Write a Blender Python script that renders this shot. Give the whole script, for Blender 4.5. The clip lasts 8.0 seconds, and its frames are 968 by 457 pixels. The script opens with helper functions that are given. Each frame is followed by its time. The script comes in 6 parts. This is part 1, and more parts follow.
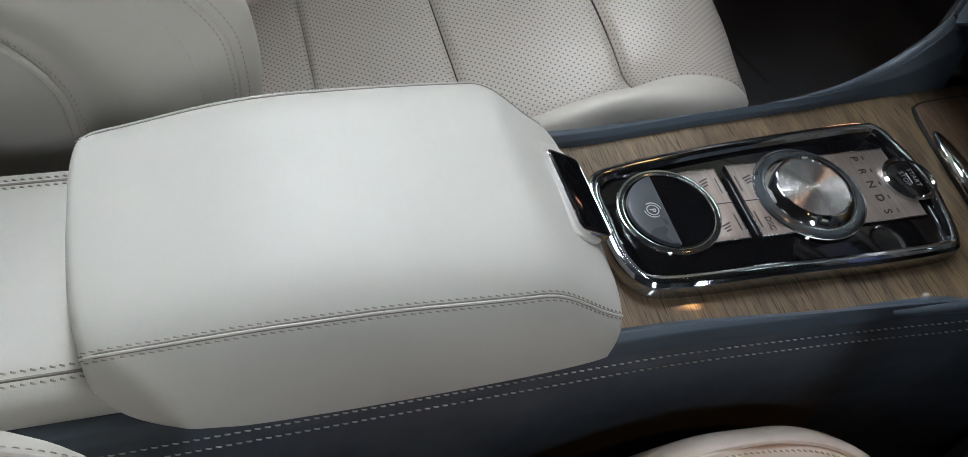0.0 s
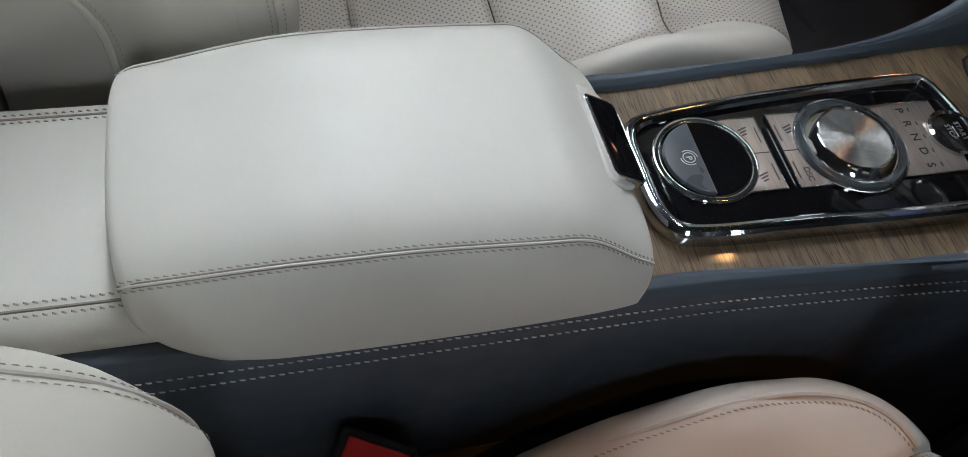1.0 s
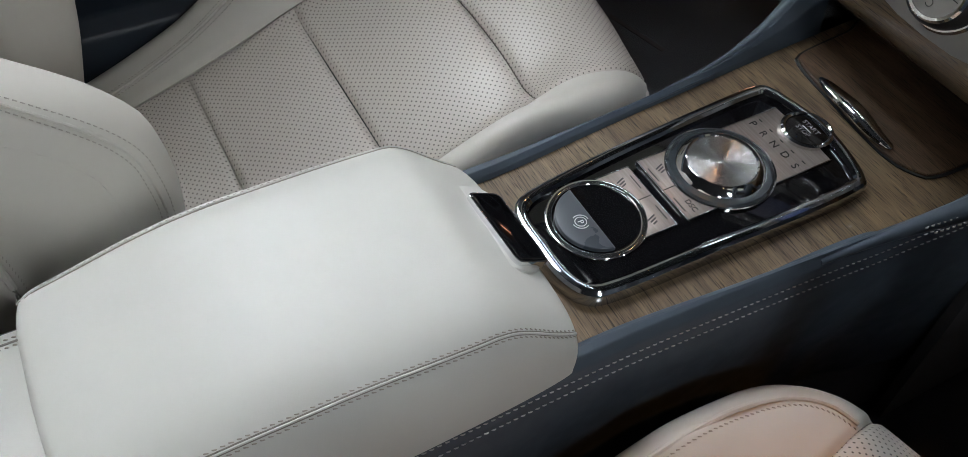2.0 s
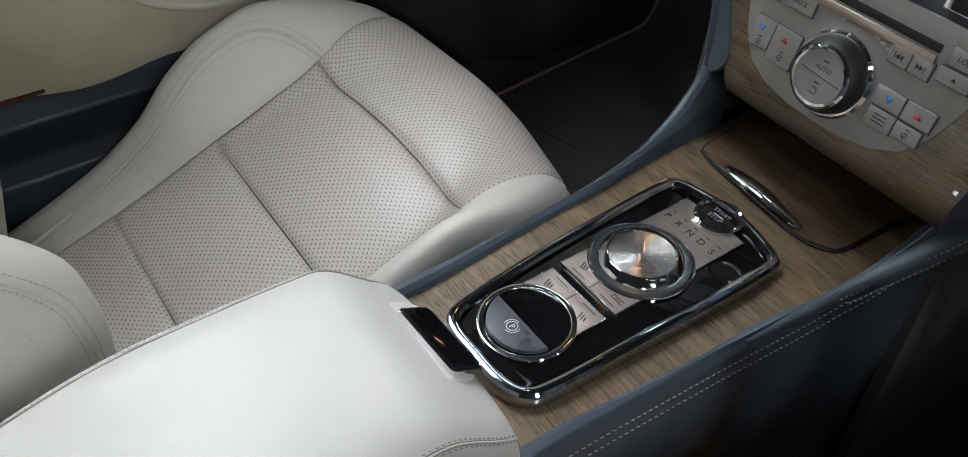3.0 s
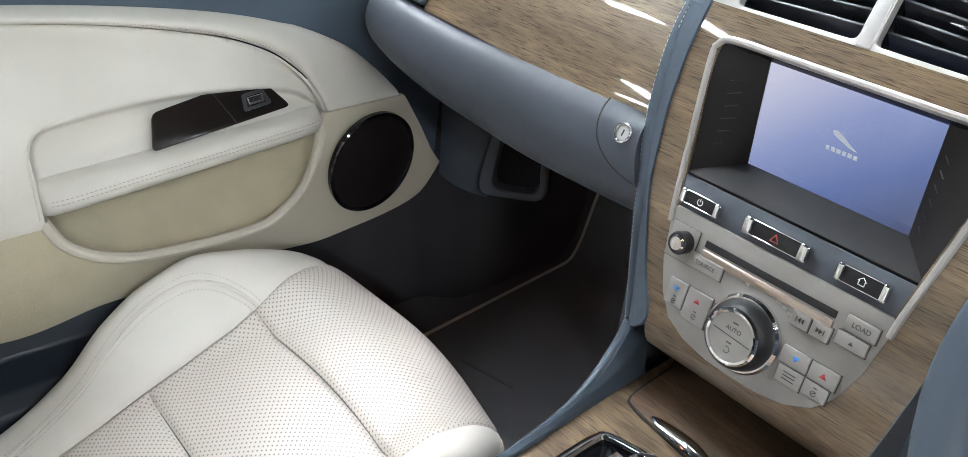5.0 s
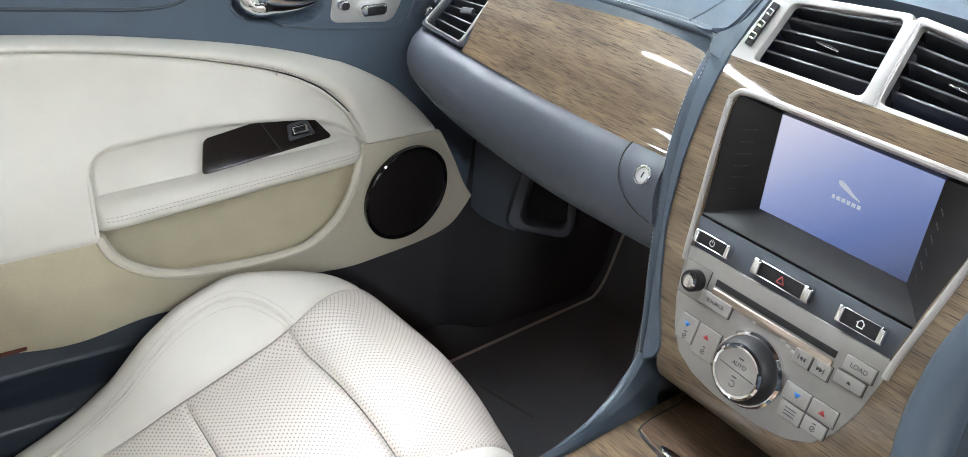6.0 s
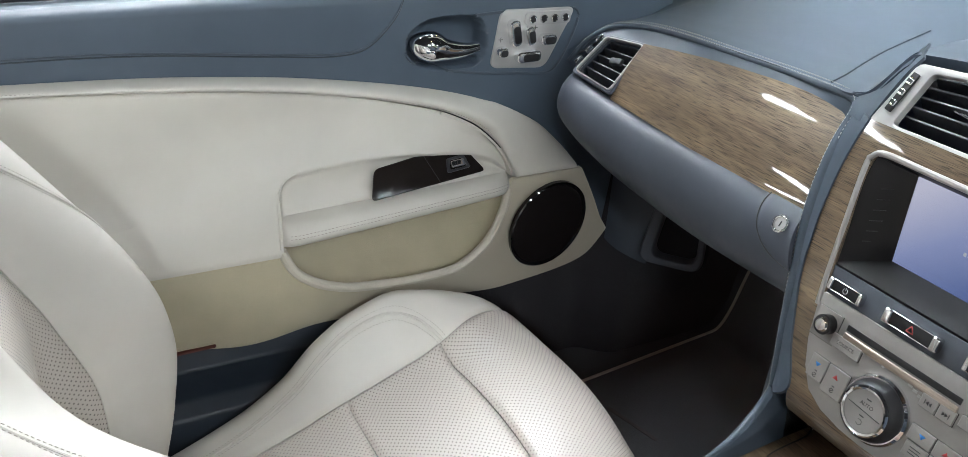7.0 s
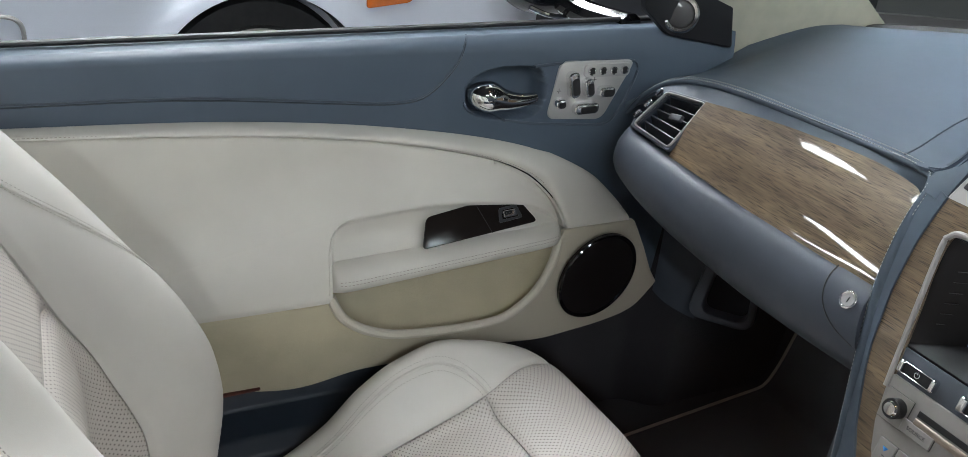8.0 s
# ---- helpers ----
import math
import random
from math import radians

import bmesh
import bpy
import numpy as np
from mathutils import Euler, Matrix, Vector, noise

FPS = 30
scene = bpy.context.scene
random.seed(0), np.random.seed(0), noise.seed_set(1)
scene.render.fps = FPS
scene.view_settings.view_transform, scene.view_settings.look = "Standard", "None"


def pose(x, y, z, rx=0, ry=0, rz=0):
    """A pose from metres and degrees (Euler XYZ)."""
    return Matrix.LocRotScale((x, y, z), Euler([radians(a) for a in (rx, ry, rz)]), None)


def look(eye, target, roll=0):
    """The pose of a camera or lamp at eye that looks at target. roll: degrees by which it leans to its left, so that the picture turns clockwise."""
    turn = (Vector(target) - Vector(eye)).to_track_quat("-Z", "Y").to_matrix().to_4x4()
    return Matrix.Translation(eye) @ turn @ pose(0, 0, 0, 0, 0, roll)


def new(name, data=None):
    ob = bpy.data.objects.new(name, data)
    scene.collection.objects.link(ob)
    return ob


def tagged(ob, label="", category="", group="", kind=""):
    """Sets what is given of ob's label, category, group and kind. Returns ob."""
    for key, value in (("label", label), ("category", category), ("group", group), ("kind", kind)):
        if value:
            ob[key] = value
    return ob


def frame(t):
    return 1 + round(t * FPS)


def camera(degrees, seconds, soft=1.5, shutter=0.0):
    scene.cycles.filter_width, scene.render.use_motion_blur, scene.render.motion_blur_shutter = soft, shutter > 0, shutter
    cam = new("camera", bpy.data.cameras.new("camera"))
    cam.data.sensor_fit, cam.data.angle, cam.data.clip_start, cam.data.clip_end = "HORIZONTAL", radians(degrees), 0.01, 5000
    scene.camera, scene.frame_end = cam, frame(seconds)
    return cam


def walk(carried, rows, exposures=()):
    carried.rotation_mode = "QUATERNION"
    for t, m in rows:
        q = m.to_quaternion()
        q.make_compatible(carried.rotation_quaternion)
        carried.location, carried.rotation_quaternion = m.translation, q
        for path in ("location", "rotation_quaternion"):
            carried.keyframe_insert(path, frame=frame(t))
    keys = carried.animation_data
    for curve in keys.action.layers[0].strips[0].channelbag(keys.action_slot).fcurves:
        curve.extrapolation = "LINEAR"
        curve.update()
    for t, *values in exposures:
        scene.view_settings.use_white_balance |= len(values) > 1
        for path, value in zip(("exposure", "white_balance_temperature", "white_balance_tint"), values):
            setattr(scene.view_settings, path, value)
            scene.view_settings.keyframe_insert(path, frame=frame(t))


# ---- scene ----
cam = camera(57.5, 8.0, soft=0.5)
PATH = [
    (0, (-0.149, 0.141, 0.959), (0.412, 1.272, -0.592), 14.2),
    (0.5, (-0.146, 0.137, 0.957), (0.348, 1.222, -0.649), 14.2),
    (1, (-0.148, 0.138, 0.957), (0.324, 1.195, -0.674), 13.8),
    (1.5, (-0.147, 0.145, 0.965), (0.321, 1.198, -0.669), 9.3),
    (2, (-0.142, 0.15, 0.997), (0.526, 1.231, -0.548), 4.2),
    (2.2, (-0.14, 0.147, 1.004), (0.593, 1.262, -0.486), 2.9),
    (3.3, (-0.136, 0.14, 1.016), (0.785, 1.331, -0.301), 2.4),
    (3.5, (-0.135, 0.151, 1.038), (0.837, 1.372, -0.212), 2.2),
    (4, (-0.132, 0.149, 1.052), (0.931, 1.427, -0.061), 3.4),
    (4.5, (-0.132, 0.145, 1.056), (0.974, 1.442, 0.008), 3.9),
    (5.8, (-0.154, 0.119, 1.074), (0.993, 1.47, 0.147), 4.9),
    (6, (-0.16, 0.102, 1.082), (0.936, 1.493, 0.152), 5.3),
    (6.5, (-0.208, 0.061, 1.119), (0.761, 1.547, 0.196), 5.1),
    (7, (-0.248, 0.06, 1.14), (0.65, 1.597, 0.228), 4.5),
    (7.5, (-0.26, 0.091, 1.17), (0.602, 1.668, 0.292), 5.0),
    (8, (-0.262, 0.103, 1.166), (0.583, 1.692, 0.294), 5.8),
]
walk(cam, [(t, look(eye, target, roll)) for t, eye, target, roll in PATH],
     exposures=[(0.0, -0.22), (0.5, -0.28), (1.0, -0.30), (1.5, -0.24), (2.0, -0.19), (3.5, 0.47), (4.0, 1.06), (4.5, 1.14), (6.0, 1.32), (6.5, 1.12), (7.0, 0.86), (7.5, 0.66), (8.0, 0.46)])
# ---- world and light ----
world = bpy.data.worlds.new("garage_dim")
scene.world = world
world.use_nodes = True
world.node_tree.nodes["Background"].inputs[0].default_value = (0.78, 0.88, 1.0, 1)
world.node_tree.nodes["Background"].inputs[1].default_value = 0.26
scene.view_settings.exposure = 0.0


def area_lamp(name, eye, target, sx, sy, power, color, spread=180):
    data = bpy.data.lights.new(name, "AREA")
    data.shape, data.size, data.size_y, data.energy, data.color = "RECTANGLE", sx, sy, power, color
    data.spread = radians(spread)
    ob = new(name, data)
    ob.matrix_world = look(eye, target)
    return ob


# ---- small maths ----
def curve1(tab):
    """A smooth function through (x, y) pairs."""
    xs = np.array([a for a, b in tab], float)
    ys = np.array([b for a, b in tab], float)
    d = np.diff(ys) / np.diff(xs)
    m = np.empty(len(xs))
    m[0], m[-1] = d[0], d[-1]
    for i in range(1, len(xs) - 1):
        m[i] = 0.0 if d[i - 1] * d[i] <= 0 else 2 * d[i - 1] * d[i] / (d[i - 1] + d[i])

    def f(x):
        if x <= xs[0]:
            return ys[0] + m[0] * (x - xs[0])
        if x >= xs[-1]:
            return ys[-1] + m[-1] * (x - xs[-1])
        i = int(np.searchsorted(xs, x) - 1)
        h = xs[i + 1] - xs[i]
        t = (x - xs[i]) / h
        return ((2 * t**3 - 3 * t**2 + 1) * ys[i] + (t**3 - 2 * t**2 + t) * h * m[i]
                + (-2 * t**3 + 3 * t**2) * ys[i + 1] + (t**3 - t**2) * h * m[i + 1])
    return f


def sstep(a, b, x):
    t = min(1.0, max(0.0, (x - a) / (b - a)))
    return t * t * (3 - 2 * t)


def spline(pts, n, closed=False):
    """n points along a Catmull-Rom curve through pts, evenly spaced."""
    P = [Vector(p) for p in pts]
    k = len(P)
    fine = []
    spans = k if closed else k - 1
    for i in range(spans):
        if closed:
            p0, p1, p2, p3 = P[(i - 1) % k], P[i], P[(i + 1) % k], P[(i + 2) % k]
        else:
            p0, p1, p2, p3 = P[max(i - 1, 0)], P[i], P[i + 1], P[min(i + 2, k - 1)]
        for j in range(16):
            t = j / 16
            fine.append(0.5 * (2 * p1 + (p2 - p0) * t + (2 * p0 - 5 * p1 + 4 * p2 - p3) * t * t
                               + (3 * p1 - p0 - 3 * p2 + p3) * t**3))
    fine.append(P[0].copy() if closed else P[-1].copy())
    run = [0.0]
    for a, b in zip(fine, fine[1:]):
        run.append(run[-1] + (b - a).length)
    arr = np.array([tuple(p) for p in fine])
    want = np.linspace(0, run[-1], n + 1)[:-1] if closed else np.linspace(0, run[-1], n)
    return [Vector(p) for p in np.stack([np.interp(want, run, arr[:, c]) for c in range(arr.shape[1])], 1)]


def axes(origin, X, Y):
    """A pose with local x along X and local y along Y."""
    X, Y = Vector(X).normalized(), Vector(Y).normalized()
    Z = X.cross(Y).normalized()
    Y = Z.cross(X)
    m = Matrix.Identity(4)
    for r in range(3):
        m[r][0], m[r][1], m[r][2], m[r][3] = X[r], Y[r], Z[r], origin[r]
    return m


# ---- mesh makers ----
def thing(name, base, label, category, group="", kind=""):
    ob = new(name)
    ob.empty_display_size = 0.05
    ob.location = base
    return tagged(ob, label, category, group, kind)


def finish(name, me, mat, parent=None, label="", smooth=True):
    ob = new(name, me)
    me.materials.append(mat)
    if smooth:
        for p in me.polygons:
            p.use_smooth = True
    if parent is not None:
        ob.parent = parent
        up = parent
        base = Matrix.Identity(4)
        while up is not None:
            base = up.matrix_basis @ base if up.parent is None else base
            up = up.parent
        ob.matrix_parent_inverse = base.inverted() if parent.parent is None else Matrix.Identity(4)
    if label:
        ob["label"] = label
    return ob


def part(name, bm, mat, parent=None, label="", smooth=True, sharp=0.6):
    me = bpy.data.meshes.new(name)
    bm.normal_update()
    if smooth:
        for e in bm.edges:
            if len(e.link_faces) == 2 and e.calc_face_angle(0) > sharp:
                e.smooth = False
    bm.to_mesh(me)
    bm.free()
    return finish(name, me, mat, parent, label, smooth)


def sheet(name, P, nu, nv, mat, parent=None, label="", thick=0.004, dip=0.0, edge=0.006, flip=False, dips=(1, 1, 1, 1)):
    """A padded panel over P(s, t), s and t from 0 to 1, with a turned-in border and a back.
    dips: which borders (s=0, s=1, t=0, t=1) turn in."""
    G = np.array([[tuple(P(i / nu, j / nv)) for j in range(nv + 1)] for i in range(nu + 1)], float)
    du, dv = np.gradient(G, axis=0), np.gradient(G, axis=1)
    N = np.cross(du, dv)
    N /= np.maximum(np.linalg.norm(N, axis=2, keepdims=True), 1e-12)
    if flip:
        N = -N
    U = np.concatenate([np.zeros((1, nv + 1)), np.cumsum(np.linalg.norm(np.diff(G, axis=0), axis=2), axis=0)])
    W = np.concatenate([np.zeros((nu + 1, 1)), np.cumsum(np.linalg.norm(np.diff(G, axis=1), axis=2), axis=1)], axis=1)
    if dip:
        near = np.full(U.shape, 9.0)
        for use, dist in zip(dips, (U, U[-1:, :] - U, W, W[:, -1:] - W)):
            if use:
                near = np.minimum(near, dist)
        G = G - N * (dip * np.exp(-(near / edge) ** 2))[:, :, None]
    B = G - N * thick
    n = (nu + 1) * (nv + 1)
    verts = np.concatenate([G.reshape(-1, 3), B.reshape(-1, 3)])
    at = lambda i, j: i * (nv + 1) + j
    faces, uv = [], []
    Um, Wm = U.mean(axis=1), W.mean(axis=0)
    for i in range(nu):
        for j in range(nv):
            q = [at(i, j), at(i + 1, j), at(i + 1, j + 1), at(i, j + 1)]
            if flip:
                q.reverse()
            faces.append(q)
            faces.append([a + n for a in reversed(q)])
    rim = ([at(i, 0) for i in range(nu)] + [at(nu, j) for j in range(nv)]
           + [at(i, nv) for i in range(nu, 0, -1)] + [at(0, j) for j in range(nv, 0, -1)])
    for a, b in zip(rim, rim[1:] + rim[:1]):
        q = [a, a + n, b + n, b]
        if flip:
            q.reverse()
        faces.append(q)
    me = bpy.data.meshes.new(name)
    me.from_pydata(verts.tolist(), [], faces)
    layer = me.uv_layers.new(name="UVMap")
    idx = np.empty(len(me.loops), int)
    me.loops.foreach_get("vertex_index", idx)
    idx %= n
    flat = np.stack([Um[idx // (nv + 1)], Wm[idx % (nv + 1)]], 1).astype(np.float32).ravel()
    layer.data.foreach_set("uv", flat)
    me.update()
    ob = finish(name, me, mat, parent, label, True)
    sharp = me.attributes.new("sharp_edge", "BOOLEAN", "EDGE")
    ev = np.empty(len(me.edges) * 2, int)
    me.edges.foreach_get("vertices", ev)
    ev = ev.reshape(-1, 2)
    back = ev >= n
    onrim = np.zeros(2 * n, bool)
    onrim[np.array(rim)] = True
    onrim[np.array(rim) + n] = True
    flag = onrim[ev].all(axis=1) & (back[:, 0] != back[:, 1])
    edge_rim = onrim[ev].all(axis=1) & (back[:, 0] == back[:, 1])
    sharp.data.foreach_set("value", edge_rim | (flag & False))
    return ob


def tube(name, pts, r, mat, parent=None, label="", n=8, closed=False, count=0, flat=1.0, up=(0, 0, 1), taper=None):
    """A rod along a smooth curve; flat squeezes it along up; taper(t) scales r."""
    P = spline(pts, count or 12 * len(pts), closed)
    bm = bmesh.new()
    rings = []
    k = len(P)
    up = Vector(up)
    for i, p in enumerate(P):
        d = (P[(i + 1) % k] - P[i - 1]) if closed else (P[min(i + 1, k - 1)] - P[max(i - 1, 0)])
        d.normalize()
        side = d.cross(up)
        if side.length < 1e-4:
            side = d.cross(Vector((0, 1, 0.3)))
        side.normalize()
        top = side.cross(d).normalized()
        rr = float(r * (taper(i / (k - 1)) if taper else 1.0))
        rings.append([bm.verts.new(p + rr * (math.cos(a) * side + flat * math.sin(a) * top))
                      for a in (2 * math.pi * j / n for j in range(n))])
    for i in range(k if closed else k - 1):
        a, b = rings[i], rings[(i + 1) % k]
        for j in range(n):
            bm.faces.new((a[j], a[(j + 1) % n], b[(j + 1) % n], b[j]))
    if not closed:
        bm.faces.new(rings[0][::-1])
        bm.faces.new(rings[-1])
    bmesh.ops.recalc_face_normals(bm, faces=bm.faces)
    return part(name, bm, mat, parent, label)


def rrect(w, h, r, n=5):
    r = min(r, w / 2 - 1e-5, h / 2 - 1e-5)
    out = []
    for cx, cy, a0 in ((w / 2 - r, h / 2 - r, 0), (-w / 2 + r, h / 2 - r, 90), (-w / 2 + r, -h / 2 + r, 180), (w / 2 - r, -h / 2 + r, 270)):
        for j in range(n + 1):
            a = radians(a0 + 90 * j / n)
            out.append((cx + r * math.cos(a), cy + r * math.sin(a)))
    return out


def ellipse(rx, ry, n=40, cx=0.0, cy=0.0):
    return [(cx + rx * math.cos(2 * math.pi * j / n), cy + ry * math.sin(2 * math.pi * j / n)) for j in range(n)]


def smooth_loop(pts, n=64):
    return [(p.x, p.y) for p in spline([(a, b, 0) for a, b in pts], n, True)]


def shrink(loop, d):
    """The loop drawn in by d."""
    out = []
    k = len(loop)
    for i in range(k):
        a, b, c = Vector(loop[i - 1]), Vector(loop[i]), Vector(loop[(i + 1) % k])
        t = (c - a).normalized()
        out.append(tuple(b + Vector((-t.y, t.x)) * d))
    return out


def ccw(loop):
    area = sum(loop[i - 1][0] * loop[i][1] - loop[i][0] * loop[i - 1][1] for i in range(len(loop)))
    return loop if area > 0 else loop[::-1]


def prism(name, loop, h, M, mat, parent=None, label="", bevel=0.0, dish=0.0):
    """A slab of the loop's outline in M's xy plane, h high, with a rounded top border."""
    loop = ccw(list(loop))
    bm = bmesh.new()
    levels = [(0.0, 0.0)]
    if bevel:
        for j in range(4):
            a = radians(90 * j / 3)
            levels.append((h - bevel + bevel * math.sin(a), bevel * (1 - math.cos(a))))
    else:
        levels.append((h, 0.0))
    rings = []
    for z, d in levels:
        rings.append([bm.verts.new(M @ Vector((x, y, z))) for x, y in (shrink(loop, d) if d else loop)])
    k = len(loop)
    for a, b in zip(rings, rings[1:]):
        for j in range(k):
            bm.faces.new((a[j], a[(j + 1) % k], b[(j + 1) % k], b[j]))
    bm.faces.new(rings[-1])
    bm.faces.new(rings[0][::-1])
    return part(name, bm, mat, parent, label, True, 0.5)


def ring(name, outer, inner, h, M, mat, parent=None, label="", bevel=0.002, sink=0.0):
    """A border between two loops of the same count; sink: how far the inner wall reaches down."""
    outer, inner = ccw(list(outer)), ccw(list(inner))
    bm = bmesh.new()
    rows = [(outer, 0.0, 0.0)]
    for j in range(4):
        a = radians(90 * j / 3)
        rows.append((outer, h - bevel + bevel * math.sin(a), bevel * (1 - math.cos(a))))
    for j in range(4):
        a = radians(90 * j / 3)
        rows.append((inner, h - bevel + bevel * math.cos(a), -bevel * (1 - math.sin(a))))
    rows.append((inner, -sink, 0.0))
    rings = []
    for loop, z, d in rows:
        rings.append([bm.verts.new(M @ Vector((x, y, z))) for x, y in (shrink(loop, d) if d else loop)])
    k = len(outer)
    for a, b in zip(rings, rings[1:] + rings[:1]):
        for j in range(k):
            bm.faces.new((a[j], a[(j + 1) % k], b[(j + 1) % k], b[j]))
    bmesh.ops.recalc_face_normals(bm, faces=bm.faces)
    return part(name, bm, mat, parent, label, True, 0.5)


def lathe(name, profile, M, mat, parent=None, label="", n=48, sharp=0.5):
    bm = bmesh.new()
    rings = []
    for r, z in profile:
        if r < 1e-6:
            rings.append([bm.verts.new(M @ Vector((0, 0, z)))])
        else:
            rings.append([bm.verts.new(M @ Vector((r * math.cos(2 * math.pi * j / n), r * math.sin(2 * math.pi * j / n), z))) for j in range(n)])
    for a, b in zip(rings, rings[1:]):
        for j in range(n):
            if len(a) == 1 and len(b) == 1:
                continue
            if len(a) == 1:
                bm.faces.new((a[0], b[j], b[(j + 1) % n]))
            elif len(b) == 1:
                bm.faces.new((a[j], a[(j + 1) % n], b[0]))
            else:
                bm.faces.new((a[j], a[(j + 1) % n], b[(j + 1) % n], b[j]))
    bmesh.ops.recalc_face_normals(bm, faces=bm.faces)
    return part(name, bm, mat, parent, label, True, sharp)


def block(name, size, M, mat, parent=None, label="", bevel=0.003):
    sx, sy, sz = size
    return prism(name, rrect(sx, sy, max(bevel, 1e-4), 4), sz, M, mat, parent, label, min(bevel, sz * 0.45))


def lettering(text, size, M, mat, parent, name="lettering", squeeze=1.0):
    data = bpy.data.curves.new(name, "FONT")
    data.body, data.size, data.align_x, data.align_y, data.extrude = text, size, "CENTER", "CENTER", 0.00015
    data.space_line = 0.8
    tmp = bpy.data.objects.new(name, data)
    scene.collection.objects.link(tmp)
    bpy.context.view_layer.update()
    me = bpy.data.meshes.new_from_object(tmp.evaluated_get(bpy.context.evaluated_depsgraph_get()))
    bpy.data.objects.remove(tmp)
    me.transform(M @ Matrix.Diagonal((squeeze, 1, 1, 1)))
    me.name = name
    me.materials.clear()
    return finish(name, me, mat, parent, "", False)


def stitches(pts, mat, parent, up, length=0.0028, gap=0.0016, r=0.00042, name="stitching", slant=0.0):
    """A row of short threads along a curve, lying on a surface with normal up."""
    raw = [Vector(p) for p in pts]
    total = sum((b - a).length for a, b in zip(raw, raw[1:]))
    k = max(2, int(total / (length + gap)))
    line = spline(pts, k * 2)
    up = Vector(up)
    verts, faces = [], []
    for i in range(0, len(line) - 1, 2):
        a, b = line[i], line[i + 1]
        d = (b - a).normalized()
        c = (a + b) / 2
        side = d.cross(up).normalized()
        top = side.cross(d)
        d = (d + side * slant).normalized()
        base = len(verts)
        for e, w, hgt in ((-0.5, 1, -0.3), (-0.25, 1, 1), (0.25, 1, 1), (0.5, 1, -0.3)):
            for sgn in (-1, 1):
                verts.append(tuple(c + d * (e * length) + side * (sgn * r * w) + top * (hgt * r)))
        for q in range(3):
            o = base + 2 * q
            faces.append((o, o + 1, o + 3, o + 2))
        faces.append((base, base + 2, base + 4, base + 6))
        faces.append((base + 1, base + 7, base + 5, base + 3))
        faces.append((base, base + 6, base + 7, base + 1))
    me = bpy.data.meshes.new(name)
    me.from_pydata(verts, [], faces)
    ob = finish(name, me, mat, parent, "", False)
    ob["kind"] = "stuff"
    return ob


# ---- materials ----
def base_material(name, color, rough, metal=0.0, coat=0.0, coat_rough=0.03, spec=0.5):
    mat = bpy.data.materials.new(name)
    mat.use_nodes = True
    b = mat.node_tree.nodes["Principled BSDF"]
    b.inputs["Base Color"].default_value = (*color, 1)
    b.inputs["Roughness"].default_value = rough
    b.inputs["Metallic"].default_value = metal
    b.inputs["Coat Weight"].default_value = coat
    b.inputs["Coat Roughness"].default_value = coat_rough
    b.inputs["Specular IOR Level"].default_value = spec
    return mat, mat.node_tree.nodes, mat.node_tree.links, b


def noise_node(nodes, links, scale, detail=4, stretch=None, source="Object"):
    tc = nodes.new("ShaderNodeTexCoord")
    nz = nodes.new("ShaderNodeTexNoise")
    nz.inputs["Scale"].default_value, nz.inputs["Detail"].default_value = scale, detail
    if stretch:
        mp = nodes.new("ShaderNodeMapping")
        mp.inputs["Scale"].default_value = stretch
        links.new(tc.outputs[source], mp.inputs[0])
        links.new(mp.outputs[0], nz.inputs["Vector"])
    else:
        links.new(tc.outputs[source], nz.inputs["Vector"])
    return nz


def ramp(nodes, links, src, stops):
    r = nodes.new("ShaderNodeValToRGB")
    el = r.color_ramp.elements
    while len(el) < len(stops):
        el.new(0.5)
    for e, (p, c) in zip(el, stops):
        e.position, e.color = p, (*c, 1) if len(c) == 3 else c
    links.new(src, r.inputs[0])
    return r


def tone(color, k):
    return tuple(c * k for c in color)


def bump_to(nodes, links, bsdf, src, strength, distance):
    bp = nodes.new("ShaderNodeBump")
    bp.inputs["Strength"].default_value, bp.inputs["Distance"].default_value = strength, distance
    links.new(src, bp.inputs["Height"])
    links.new(bp.outputs[0], bsdf.inputs["Normal"])
    return bp


